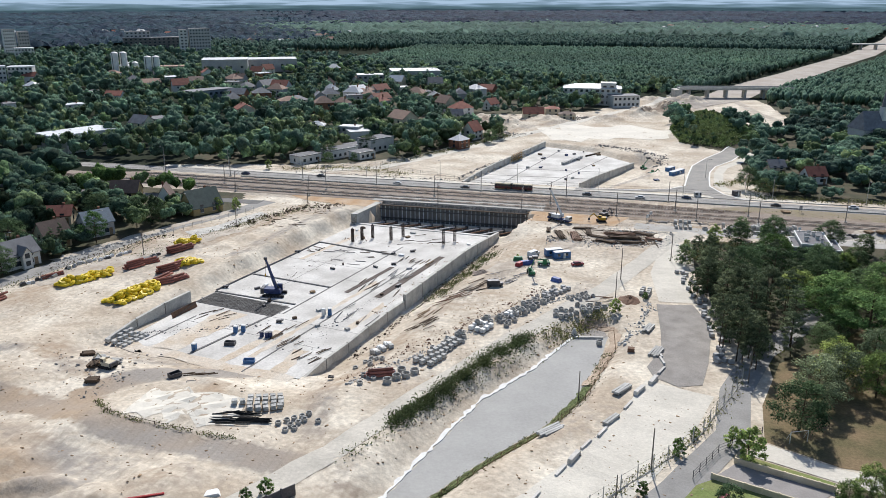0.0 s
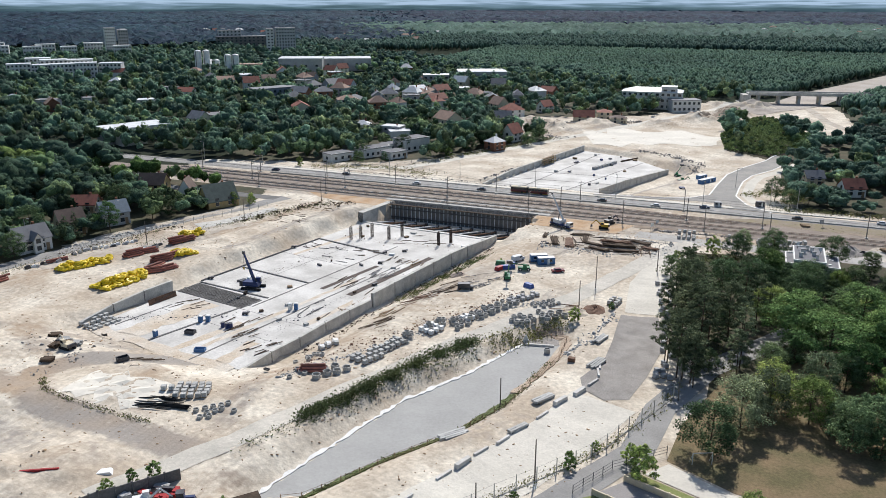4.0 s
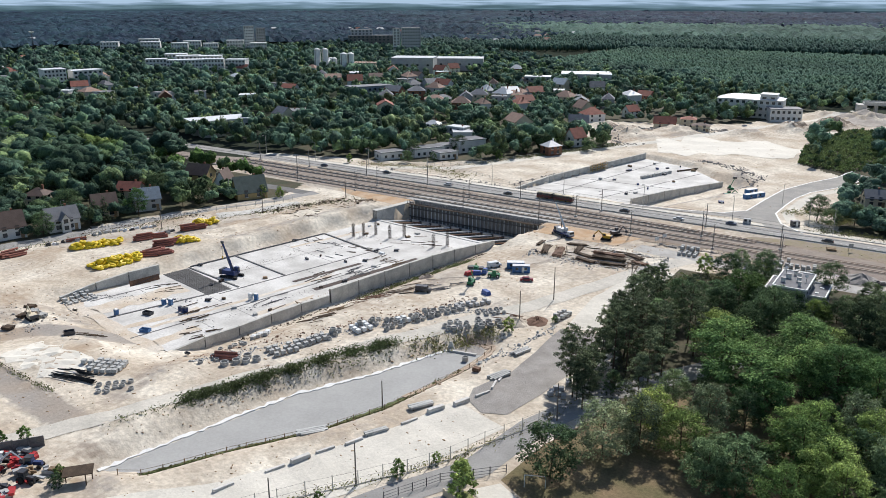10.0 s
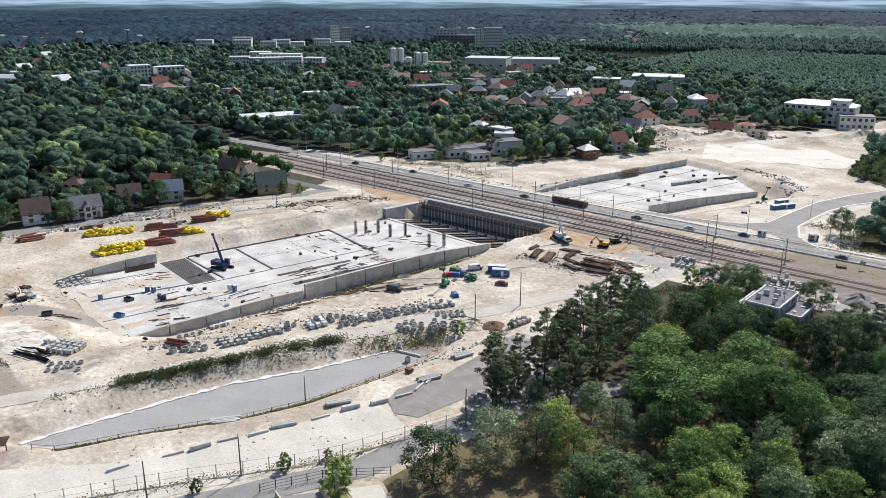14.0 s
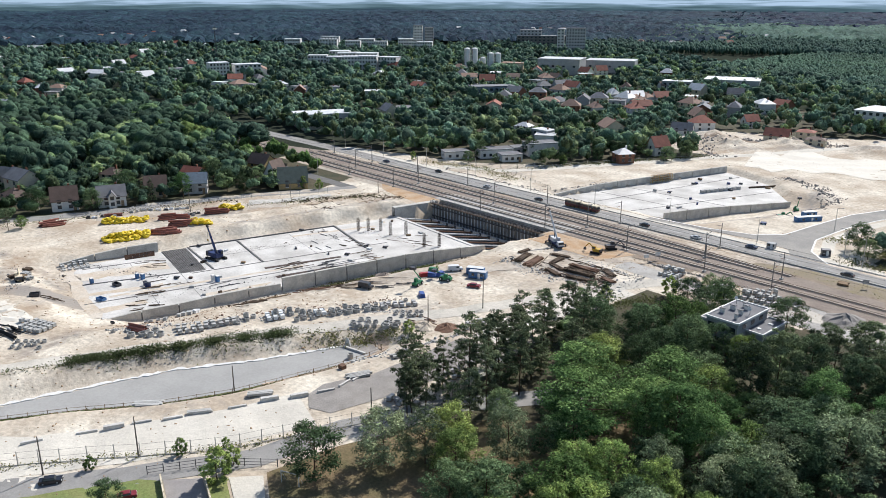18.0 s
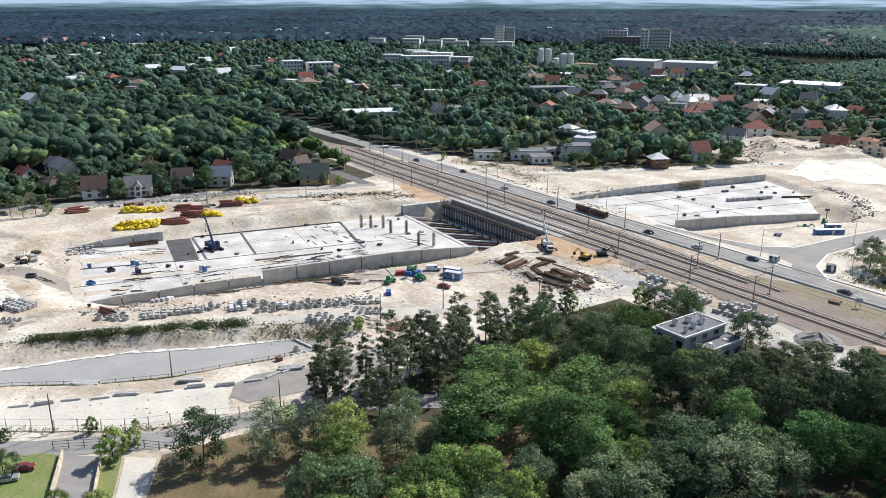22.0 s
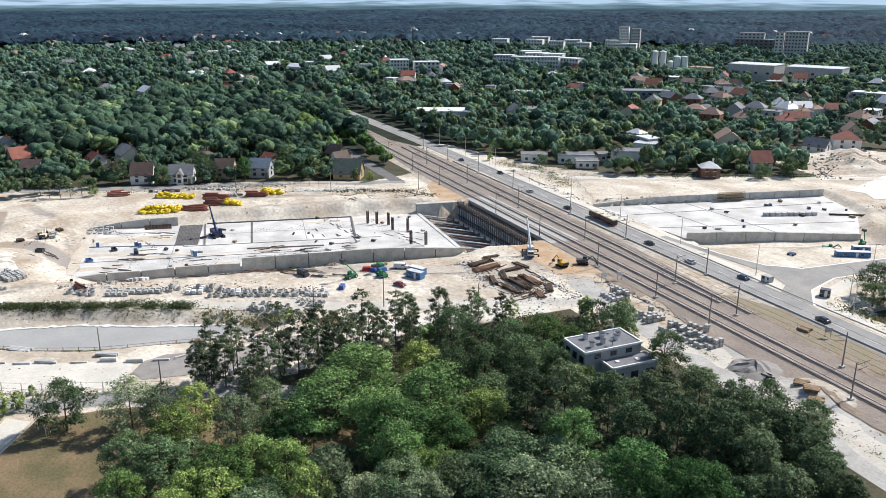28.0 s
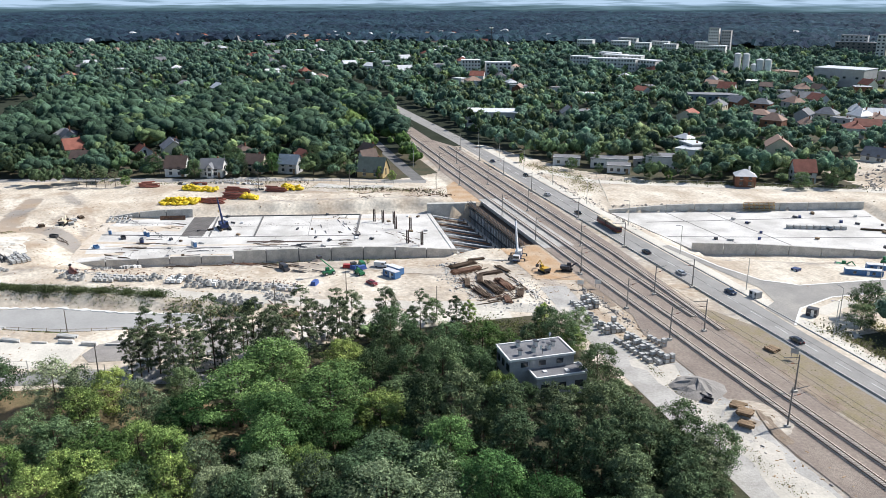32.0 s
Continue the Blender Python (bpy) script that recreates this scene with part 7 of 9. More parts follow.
for i in range(7):
    st = thing("beam_stack", "dark stack of timber beams on the north slab", "beam stack", (-25.5 + i * 0.75, 352 + i * 1.3, -1.45), 62, "beam stacks")
    for yy, zz in ((-0.19, 0.15), (0.19, 0.15), (0.0, 0.44)):
        part("beam", Geo().box((0.1 * yy, yy, zz), (2.4, 0.34, 0.29)), TIMBER_D, st)
rg = random.Random(21)
for i in range(16):
    x, y = rg.uniform(-48, -20), rg.uniform(300, 362)
    if not inside(x, y, FAR_PIT):
        continue
    o = solid("crate", Geo().box((0, 0, 0.35), (rg.uniform(0.6, 2.2), rg.uniform(0.5, 1.2), rg.uniform(0.4, 0.8))), rg.choice((TIMBER, STEEL, BLOCK, DBLUE)), "bundle of site goods on the north slab", "crate", "crates")
    o.matrix_basis = pose(x, y, -1.45, 0, 0, rg.uniform(0, 180))
sc = thing("scaffold", "yellowish scaffold against the retaining wall", "scaffold", (-54.8, 335, -1.4), 76.8)
for i in range(7):
    for j in range(2):
        part("standard", Geo().tube((-5 + i * 1.7, -0.5 - j * 1.0, 0), (-5 + i * 1.7, -0.5 - j * 1.0, 3.2), 0.06, 5), YELLOWP, sc)
for k in (1.0, 2.0, 3.0):
    part("deck", Geo().box((0.1, -1.0, k), (10.4, 1.0, 0.08)), TIMBER, sc)
machine_small(-42, 322, -1.45, 20, DBLUE)
telehandler(-1.0, 336.5, 120, "green lift with its boom raised in the north yard", True)


# ---- houses ----
def house(x, y, rz, w, d, h, rh, roof, wall_m, roof_m, label, windows=2, storeys=2, chimney=True, base=0.0, kind_="house", sub=True):
    """A house: walls, roof, windows with sills, door, chimney."""
    t = thing("house", label, kind_, (x, y, base), rz, "houses")
    ov = 0.35
    if roof == "gable":
        g = Geo()
        g.add([(-w / 2, -d / 2, 0), (w / 2, -d / 2, 0), (w / 2, d / 2, 0), (-w / 2, d / 2, 0), (-w / 2, -d / 2, h), (w / 2, -d / 2, h), (w / 2, d / 2, h), (-w / 2, d / 2, h), (-w / 2, 0, h + rh), (w / 2, 0, h + rh)],
              [(0, 1, 5, 4), (2, 3, 7, 6), (1, 2, 6, 9, 5), (3, 0, 4, 8, 7), (4, 5, 9, 8), (6, 7, 8, 9)])
        part("wall", g, wall_m, t)
        k = rh / (d / 2)
        for s in (-1, 1):
            e = d / 2 + ov
            z0, z1 = h - ov * k, h + rh
            g = Geo().add([(-w / 2 - ov, s * e, z0), (w / 2 + ov, s * e, z0), (w / 2 + ov, 0, z1), (-w / 2 - ov, 0, z1), (-w / 2 - ov, s * e, z0 + 0.22), (w / 2 + ov, s * e, z0 + 0.22), (w / 2 + ov, 0, z1 + 0.22), (-w / 2 - ov, 0, z1 + 0.22)],
                          [(0, 1, 2, 3), (4, 5, 6, 7), (0, 1, 5, 4), (1, 2, 6, 5), (2, 3, 7, 6), (3, 0, 4, 7)])
            part("roof", g, roof_m, t)
    else:
        part("wall", Geo().box((0, 0, h / 2), (w, d, h)), wall_m, t)
        if roof == "hip":
            r_ = max(0.0, (w - d) / 2 * 0.9)
            a, b = w / 2 + ov, d / 2 + ov
            g = Geo().add([(-a, -b, h), (a, -b, h), (a, b, h), (-a, b, h), (-r_, 0, h + rh), (r_, 0, h + rh)], [(0, 1, 5, 4), (1, 2, 5), (2, 3, 4, 5), (3, 0, 4), (3, 2, 1, 0)])
            part("roof", g, roof_m, t)
        else:
            part("roof", Geo().box((0, 0, h + 0.12), (w + 0.4, d + 0.4, 0.25)), roof_m, t)
            part("parapet", Geo().box((0, -d / 2 - 0.1, h + 0.3), (w + 0.4, 0.2, 0.3)), WHITE, t)
    if chimney:
        part("chimney", Geo().box((w * 0.2, d * 0.1, h + rh * 0.9 + 0.3), (0.6, 0.6, 1.5)), BRICK if wall_m != BRICK else PLASTER, t)
    nw = windows
    for s in (-1, 1):
        for fl_ in range(storeys):
            z = 1.5 + fl_ * (h / storeys if storeys > 1 else 0)
            for i in range(nw if (sub or s < 0) else 0):
                px = (i - (nw - 1) / 2) * w / (nw + 0.4)
                wd = part("window", Geo().box((px, s * (d / 2 + 0.02), z), (1.2, 0.08, 1.25)), GLASS, t)
                if sub:
                    part("sill", Geo().box((px, s * (d / 2 + 0.06), z - 0.68), (1.4, 0.16, 0.08)), WHITE, wd)
            if sub or (fl_ == 0 and s < 0):
                part("window", Geo().box((s * (w / 2 + 0.02), 0, z), (0.08, 1.2, 1.25)), GLASS, t)
    if sub:
        part("door", Geo().box((w * 0.36, -d / 2 - 0.03, 1.05), (0.95, 0.08, 2.1)), TIMBER, t)
    return t


OCHRE = mat("ochre_plaster", (0.42, 0.31, 0.15), 0.85, 0.15, 0.3, 2.0)
ROOF_GN = mat("green_grey_roof", (0.10, 0.125, 0.11), 0.7, 0.2, 0.8, 4.0)
ROOF_BL = mat("blue_grey_roof", (0.20, 0.25, 0.30), 0.6, 0.2, 0.8, 4.0)
R_ = [
    (-240, 96, 20, 10, 9, 6, 3.5, "gable", GREYP, ROOF_G, "large blue-grey house with a dark gable roof among trees"),
    (-224, 102, 25, 9, 8, 3.6, 3.0, "gable", CREAM, ROOF_R, "house with a red tiled gable roof among trees"),
    (-190, 108, 70, 9, 8, 4.0, 3.6, "gable", PLASTER, ROOF_B, "white house with a brown gable roof"),
    (-204, 131, 20, 9, 8, 3.2, 3.0, "gable", PLASTER, ROOF_R, "white house with a red tiled roof among trees"),
    (-179, 137, 15, 10, 9, 3.6, 3.0, "hip", CREAM, ROOF_B, "low house with a tan hipped roof"),
    (-212.7, 144, 25, 10, 8, 4.2, 3.2, "gable", GREYP, ROOF_G, "grey house with a slate gable roof"),
    (-159.5, 147, 72, 10, 8.5, 4.6, 4.6, "gable", PLASTER, ROOF_B, "white house with a steep dark gable roof"),
    (-154.5, 160.5, 72, 11, 9, 4.6, 3.6, "gable", PLASTER, ROOF_G, "white house with gabled dormer beside the street"),
    (-187, 173, 30, 9, 8, 5.0, 2.6, "hip", CREAM, ROOF_B, "tan house with a brown hipped roof behind trees"),
    (-157, 177, 65, 9, 8, 5, 3.8, "gable", CREAM, ROOF_B, "tall narrow house with a brown roof"),
    (-153, 190, 60, 10, 8, 5, 3.6, "gable", GREYP, ROOF_BL, "grey house with a blue-grey roof and dormer"),
    (-172, 198, 25, 10, 8, 3.6, 2.8, "gable", CREAM, ROOF_R, "house with a red roof among trees"),
    (-167.5, 225, 20, 11, 9, 5.2, 3.8, "gable", OCHRE, ROOF_B, "ochre house with a dark gable roof"),
    (-150, 221, 115, 9, 9, 2.6, 7.0, "gable", PLASTER, ROOF_B, "white house with a very steep brown roof"),
    (-137, 220.5, 60, 13, 10.5, 3.2, 5.6, "gable", OCHRE, ROOF_GN, "ochre half-timbered house with a steep green-grey roof"),
    (-83, 350, 62, 9, 8, 5.0, 2.6, "hip", BRICK, ROOF_L, "brown brick house with a pale hipped metal roof"),
    (-82.5, 375, 70, 10, 8.5, 5.6, 4.6, "gable", PLASTER, ROOF_R, "white house with a steep red gable roof"),
    (-106, 432, 22, 13, 9, 3.4, 3.8, "gable", PLASTER, ROOF_G, "twin house with a steep grey roof with skylights"),
    (-94, 479, 60, 10, 8, 4.8, 3.6, "gable", PLASTER, ROOF_R, "white house with a red gable roof at the forest edge"),
    (-64, 449, 15, 14, 9, 4.0, 3.6, "gable", CREAM, ROOF_R, "long cream house with a red tiled roof"),
    (-54.5, 459, 15, 10, 9, 6.0, 1.6, "hip", CREAM, ROOF_R, "cream two-storey house with a low roof"),
    (-45, 449, 15, 11, 8, 4.2, 1.6, "hip", CREAM, ROOF_B, "low cream outbuilding with a shallow roof"),
    (60, 314, 20, 9, 8, 4.0, 3.2, "gable", PLASTER, ROOF_R, "house with a red roof among trees beyond the road"),
    (48, 326, 20, 8, 7, 4.2, 2.6, "gable", CREAM, ROOF_G, "house with a pale grey roof among trees"),
    (-163, 375, 15, 10, 8, 4.6, 2.4, "hip", PLASTER, ROOF_L, "white house with a bright metal roof among trees"),
]
for q in R_:
    house(q[0], q[1], q[2], q[3] * 0.8, q[4] * 0.8, q[5] * 0.8, q[6] * 0.86, *q[7:])
# dormer of the white house
t = house(-151.0, 159.4, 162, 3.4, 2.4, 4.0, 1.6, "gable", PLASTER, ROOF_G, "gabled porch bay of the white house", 1, 2, False, 0.0, "house bay")


def flat_villa(x, y, rz, w, d, h, label, m=None, nw=4):
    return house(x, y, rz, w, d, h, 0, "flat", m or PLASTER, FELT, label, nw, max(1, int(h / 2.9)), False, 0.0, "villa")


flat_villa(-137.5, 303, 62, 11, 7, 3.2, "low white flat-roofed building beside the road", None, 3)
flat_villa(-128.5, 318, 62, 15, 8, 3.6, "long white villa with a flat felt roof", None, 5)
flat_villa(-117.5, 316.5, 62, 9, 7, 3.0, "low white wing of the villa with a flat roof", None, 3)
flat_villa(-126, 334, 62, 11, 7, 2.9, "low flat-roofed garage between the villas", GREYP, 3)
flat_villa(-118.5, 337, 62, 14, 9, 5.4, "white two-storey villa with a flat roof", None, 4)

# flat-roofed house in the wood
hb = thing("wood_house", "grey two-storey house with flat felt roofs and white edges among trees", "house", (0, 0, 0), 0)
M0, M1 = (42.9, 214.8), (48.0, 217.2)
part("wall", Geo().box((*M0, 3.0), (6.8, 12.2, 6.2)), GREYP, hb)
part("annex_wall", Geo().box((*M1, 1.9), (3.6, 9.6, 4.0)), GREYP, hb)
part("roof", Geo().box((*M0, 6.15), (6.5, 11.9, 0.12)), FELT, hb)
part("annex_roof", Geo().box((*M1, 3.95), (3.3, 9.3, 0.12)), FELT, hb)
for (cx, cy), w, d, z in ((M0, 7.0, 12.4, 6.2), (M1, 3.8, 9.8, 4.0)):
    for ux, uy, lx, ly in ((0, -d / 2, w, 0.28), (0, d / 2, w, 0.28), (-w / 2, 0, 0.28, d), (w / 2, 0, 0.28, d)):
        part("roof_edge", Geo().box((cx + ux, cy + uy, z), (lx, ly, 0.4)), WHITE, hb)
for ux, uy, s in ((-2.0, -2.6, 0.9), (-1.4, 0.6, 1.1), (0.6, 2.4, 0.8), (1.0, -0.8, 0.9), (-0.4, 3.6, 0.7), (1.6, -3.6, 0.6)):
    ch = part("chimney", Geo().box((M0[0] + ux, M0[1] + uy, 6.7), (s, 0.55, 1.0)), PLASTER, hb)
    part("cap", Geo().box((M0[0] + ux, M0[1] + uy, 7.25), (s + 0.2, 0.75, 0.1)), STEEL, ch)
for ux, uy in ((2.4, 0.4), (-2.6, 4.2)):
    dish = part("aerial_mast", Geo().tube((M0[0] + ux, M0[1] + uy, 6.1), (M0[0] + ux, M0[1] + uy, 7.9), 0.05, 6), STEEL, hb)
    part("dish", Geo().tube((M0[0] + ux, M0[1] + uy - 0.1, 7.5), (M0[0] + ux, M0[1] + uy - 0.3, 7.55), 0.1, 10, 0.4), WHITE, dish)
M2 = (M0[0] - 4.3, M0[1] - 0.6)
part("wing_wall", Geo().box((*M2, 2.4), (1.7, 9.0, 5.0)), GREYP, hb)
part("wing_roof", Geo().box((*M2, 4.95), (1.5, 8.8, 0.12)), FELT, hb)
for ux, uy, lx, ly in ((0, -4.55, 1.9, 0.28), (0, 4.55, 1.9, 0.28), (-0.9, 0, 0.28, 9.2)):
    part("roof_edge", Geo().box((M2[0] + ux, M2[1] + uy, 5.0), (lx, ly, 0.36)), WHITE, hb)
part("skylight", Geo().box((M1[0] + 0.3, M1[1] + 1.5, 4.1), (0.9, 0.7, 0.2)), WHITE, hb)
part("skylight", Geo().box((M1[0] - 0.2, M1[1] - 2.5, 4.1), (0.7, 0.7, 0.2)), WHITE, hb)
for i in range(3):
    part("window", Geo().box((M0[0] - 2.3 + i * 2.3, M0[1] - 6.13, 4.5), (1.3, 0.1, 1.3)), GLASS, hb)
    part("window", Geo().box((M0[0] - 2.3 + i * 2.3, M0[1] - 6.13, 1.6), (1.3, 0.1, 1.3)), GLASS, hb)
    part("window", Geo().box((M0[0] + 3.43, M0[1] - 3.4 + i * 3.4, 5.1), (0.1, 1.3, 0.9)), GLASS, hb)
    part("window", Geo().box((M1[0] + 1.82, M1[1] - 3.2 + i * 3.2, 2.0), (0.1, 1.5, 1.3)), GLASS, hb)

# ---- far buildings ----
def block(name, x, y, rz, w, d, h, storeys, bays, wall_m, roof_m, label, cat="building", hip=0.0):
    t = thing(name, label, cat, (x, y, 0), rz, "far buildings")
    part("wall", Geo().box((0, 0, h / 2), (w, d, h)), wall_m, t)
    if hip:
        a, b, r_ = w / 2 + 0.4, d / 2 + 0.4, max(0, (w - d) / 2)
        part("roof", Geo().add([(-a, -b, h), (a, -b, h), (a, b, h), (-a, b, h), (-r_, 0, h + hip), (r_, 0, h + hip)], [(0, 1, 5, 4), (1, 2, 5), (2, 3, 4, 5), (3, 0, 4)]), roof_m, t)
    else:
        part("roof", Geo().box((0, 0, h + 0.2), (w + 0.5, d + 0.5, 0.4)), roof_m, t)
    me = Geo().box((0, 0, 0), (min(2.2, w / bays * 0.5), 0.12, min(1.5, h / storeys * 0.5))).mesh("window", GLASS)
    for f_ in range(storeys):
        for i in range(bays):
            o = part("window", me, None, t)
            o.location = ((i - (bays - 1) / 2) * w / bays, -d / 2 - 0.03, (f_ + 0.55) * h / storeys)
    return t


block("school", -37, 522, 4, 36, 15, 10.6, 3, 11, PLASTER, ROOF_L, "long white three-storey building with a pale roof", "school", 2.2)
block("school_wing", -17, 514, 24, 17, 11, 6.8, 2, 6, PLASTER, ROOF_G, "white two-storey wing with a flat roof", "school")
block("stair_house", -27, 521, 4, 9, 9, 13.4, 3, 2, PLASTER, ROOF_L, "white stair tower rising above the school roof", "school")
block("market_hall", -255, 312, 66, 30, 16, 6.6, 1, 7, GREYP, ROOF_L, "long grey hall with a pale flat roof among trees", "hall")
block("market_annex", -246, 300, 66, 12, 7, 5, 1, 3, PLASTER, ROOF_L, "low white annex of the hall among trees", "hall")
block("warehouse", -362, 642, 26, 38, 26, 13.5, 1, 4, GREYP, ROOF_L, "large pale warehouse with a white roof", "warehouse")
block("warehouse", -341, 688, 29, 44, 26, 11, 1, 5, GREYP, ROOF_L, "long grey warehouse with a white roof", "warehouse")
block("loading_shed", -408, 622, 25, 30, 14, 8, 1, 5, CREAM, ROOF_T, "long low brown shed beside the warehouse", "shed")
block("greenhouse_hall", -185, 624, 24, 38, 26, 9.5, 1, 6, GREYP, ROOF_L, "low hall with a bright glassy roof", "hall")
block("flat_hall", -212, 594, 24, 20, 12, 8, 2, 5, GREYP, ROOF_L, "grey flat-roofed building beside the bright hall", "hall")
block("blue_hall", -276, 465, 62, 30, 12, 8.5, 2, 8, ROOF_BL, ROOF_G, "long blue-grey hall among trees", "hall")
for x, y, w, h, n, rz in ((-547, 503, 18, 16, 4, 48), (-531, 512, 15, 15, 4, 40), (-514, 518, 18, 16, 4, 52), (-497, 526, 16, 17, 4, 44), (-484, 540, 18, 16, 4, 30), (-520, 542, 20, 18, 4, 44), (-548, 540, 22, 17, 4, 50), (-511, 381, 16, 18, 5, 76), (-505, 404, 22, 15.5, 4, 76), (-575, 548, 20, 17, 4, 44)):
    block("apartment_block", x, y, rz, w, 12, h * 0.8, n, 6, PLASTER, ROOF_L, "pale apartment block among far trees", "apartment block")
block("tower_block", -653, 718, 48, 11, 12, 32.5, 10, 6, PLASTER, ROOF_G, "tall white tower block above the trees", "tower block")
block("tower_block", -645, 729, 48, 10, 12, 30, 9, 4, GREYP, ROOF_G, "grey side of the tower block above the trees", "tower block")
block("tower_block", -496, 826, 38, 22, 14, 31, 9, 7, GREYP, ROOF_G, "grey concrete tower block under construction", "tower block")
block("tower_stair", -510, 816, 38, 8, 12, 30, 9, 2, PLASTER, ROOF_G, "white stair tower of a tower block", "tower block")
block("slab_block", -588, 872, 40, 64, 16, 18, 5, 12, DARKC, ROOF_G, "long dark slab block under construction", "tower block")
block("slab_block", -604, 868, 40, 28, 12, 25, 7, 6, GREYP, ROOF_G, "grey raised part of the slab block", "tower block")
for x, y, w in ((-720, 690, 20), (-745, 650, 22), (-700, 655, 18), (-665, 670, 16), (-800, 690, 24), (-780, 620, 20), (-625, 705, 18), (-690, 730, 20)):
    block("low_block", x, y, 46, w, 11, 15, 4, 6, PLASTER, ROOF_L, "pale low block in the far town", "apartment block")
for x, y, rr, h in ((-442, 600, 2.9, 20), (-437, 605, 2.9, 20), (-409, 598, 3.0, 17.5), (-404, 602, 3.0, 17.5), (-427, 606, 2.6, 12)):
    t = thing("silo", "white cylindrical silo of a concrete plant", "silo", (x, y, 0), 0, "silos")
    part("shell", Geo().tube((0, 0, 0), (0, 0, h), rr, 18), WHITE, t)
    part("cone", Geo().tube((0, 0, h), (0, 0, h + 1.0), rr, 18, 0.6), ROOF_L, t)
    part("ladder", Geo().box((0, -rr - 0.2, h / 2), (0.5, 0.1, h)), STEEL, t)
mt = thing("radio_mast", "slender lattice radio mast above the far trees", "radio mast", (-640, 445, 0), 0)
for k in range(3):
    a = k * 2 * math.pi / 3
    part("leg", Geo().tube((1.3 * math.cos(a), 1.3 * math.sin(a), 0), (0.3 * math.cos(a), 0.3 * math.sin(a), 38), 0.22, 5), STEEL, mt)
part("platform", Geo().tube((0, 0, 35), (0, 0, 36.4), 1.5, 8, 2.6), WHITE, mt)
# church with a spire
ch = thing("church", "white church with a steep slate roof and a slender spire", "church", (104, 419, 0), 25)
part("nave_wall", Geo().box((0, 0, 3), (20, 12, 6)), PLASTER, ch)
part("roof", Geo().add([(-10.5, -6.6, 5.8), (10.5, -6.6, 5.8), (10.5, 6.6, 5.8), (-10.5, 6.6, 5.8), (-8, 0, 14), (8, 0, 14)], [(0, 1, 5, 4), (1, 2, 5), (2, 3, 4, 5), (3, 0, 4)]), ROOF_G, ch)
part("tower", Geo().box((2, -2, 12), (3, 3, 8)), PLASTER, ch)
part("spire", Geo().tube((2, -2, 16), (2, -2, 32), 1.6, 8, 0.05), ROOF_G, ch)
for i in range(5):
    part("window", Geo().box((-7 + i * 3.4, -6.05, 3.2), (1.2, 0.1, 2.6)), GLASS, ch)
# viaduct over the road bed
vd = thing("viaduct", "grey concrete bridge under construction over the sand cutting", "bridge", (54, 577, -1.2), 13)
part("deck", Geo().box((0, 0, 7.4), (76, 9, 1.2)), WALLC, vd)
for e in (-1, 1):
    part("parapet", Geo().box((0, e * 4.4, 8.4), (76, 0.3, 0.7)), WALLC, vd)
for i in range(6):
    for k in (-2.4, 2.4):
        part("pier", Geo().box((-31 + i * 12.4, k, 3.4), (1.3, 1.3, 7.0)), WALLC, vd)
part("abutment", Geo().box((-39, 0, 3.5), (5, 10, 7)), WALLC, vd)
vd2 = thing("far_bridge", "far concrete bridge over the sand cutting", "bridge", (262, 1150, 0), 18)
part("deck", Geo().box((0, 0, 7), (90, 9, 1.5)), WALLC, vd2)
for i in range(4):
    part("pier", Geo().box((-30 + i * 20, 0, 3.2), (1.5, 6, 6.5)), WALLC, vd2)

# ---- suburb houses ----
rg = random.Random(31)
walls = (PLASTER, PLASTER, CREAM, GREYP, PLASTER, BRICK)
roofs = (ROOF_R, ROOF_G, ROOF_B, ROOF_G, ROOF_L, ROOF_L, ROOF_T)
fixed = [(q[0], q[1]) for q in R_]
HOUSES = list(fixed) + [(43, 215), (48, 216)]
VILLAS = [(-137, 303), (-128, 318), (-117, 316), (-126, 334), (-118, 337), (-83, 350)]
WIDE = [(-37, 522), (-13, 516), (-255, 312), (-364, 642), (-343, 690), (-185, 624), (-276, 465), (104, 419), (-545, 506), (-500, 522), (-511, 383), (-505, 405), (-652, 720), (-496, 826), (-588, 872), (-440, 602), (-406, 600)]


def suburb_house(x, y, rm, wm, kind_, w):
    words = {id(PLASTER): "white", id(CREAM): "cream", id(GREYP): "grey", id(BRICK): "brick"}[id(wm)]
    rwords = {id(ROOF_R): "red tiled", id(ROOF_B): "brown tiled", id(ROOF_G): "grey slate", id(ROOF_L): "pale metal", id(ROOF_T): "faded tiled"}[id(rm)]
    HOUSES.append((x, y))
    far = x < -420
    turn = math.degrees(math.atan2(y - 70, x - 60)) - 90 + rg.choice((-62, -35, 0, 28, 90))
    house(x, y, turn, w, w * rg.uniform(0.7, 0.85), rg.uniform(4.2, 6.2), rg.uniform(2.4, 4.0) if kind_ != "flat" else 0, kind_, wm, rm if kind_ != "flat" else rg.choice((FELT, ROOF_L)), words + " house with a " + (rwords if kind_ != "flat" else "flat") + " roof among garden trees", 1 if far else 2, 1 if far else 2, not far, 0.0, "house", False)


# houses that stand out, by the colour of their roofs
RED_ROOFS = [(-331, 659), (-255, 527), (-182, 529), (-166, 482), (-333, 448), (-476, 539), (-106, 450), (-110, 549), (-324, 509), (-225, 416), (-162, 470), (-465, 372), (-786, -10), (-562, 50), (-807, 154), (-416, 217), (-206, 104), (-773, 379), (-358, 604), (-326, 631), (-740, 402), (-749, 210), (-1006, 319)]
TAN_ROOFS = [(-355, 520), (-428, 577), (-189, 519), (-124, 396), (-215, 455), (-186, 506), (-151, 513), (-513, 422), (-372, 372), (-433, 358), (-992, 216), (-620, 197), (-875, 59), (-905, -24), (-310, 560), (-120, 470), (-246, 502)]
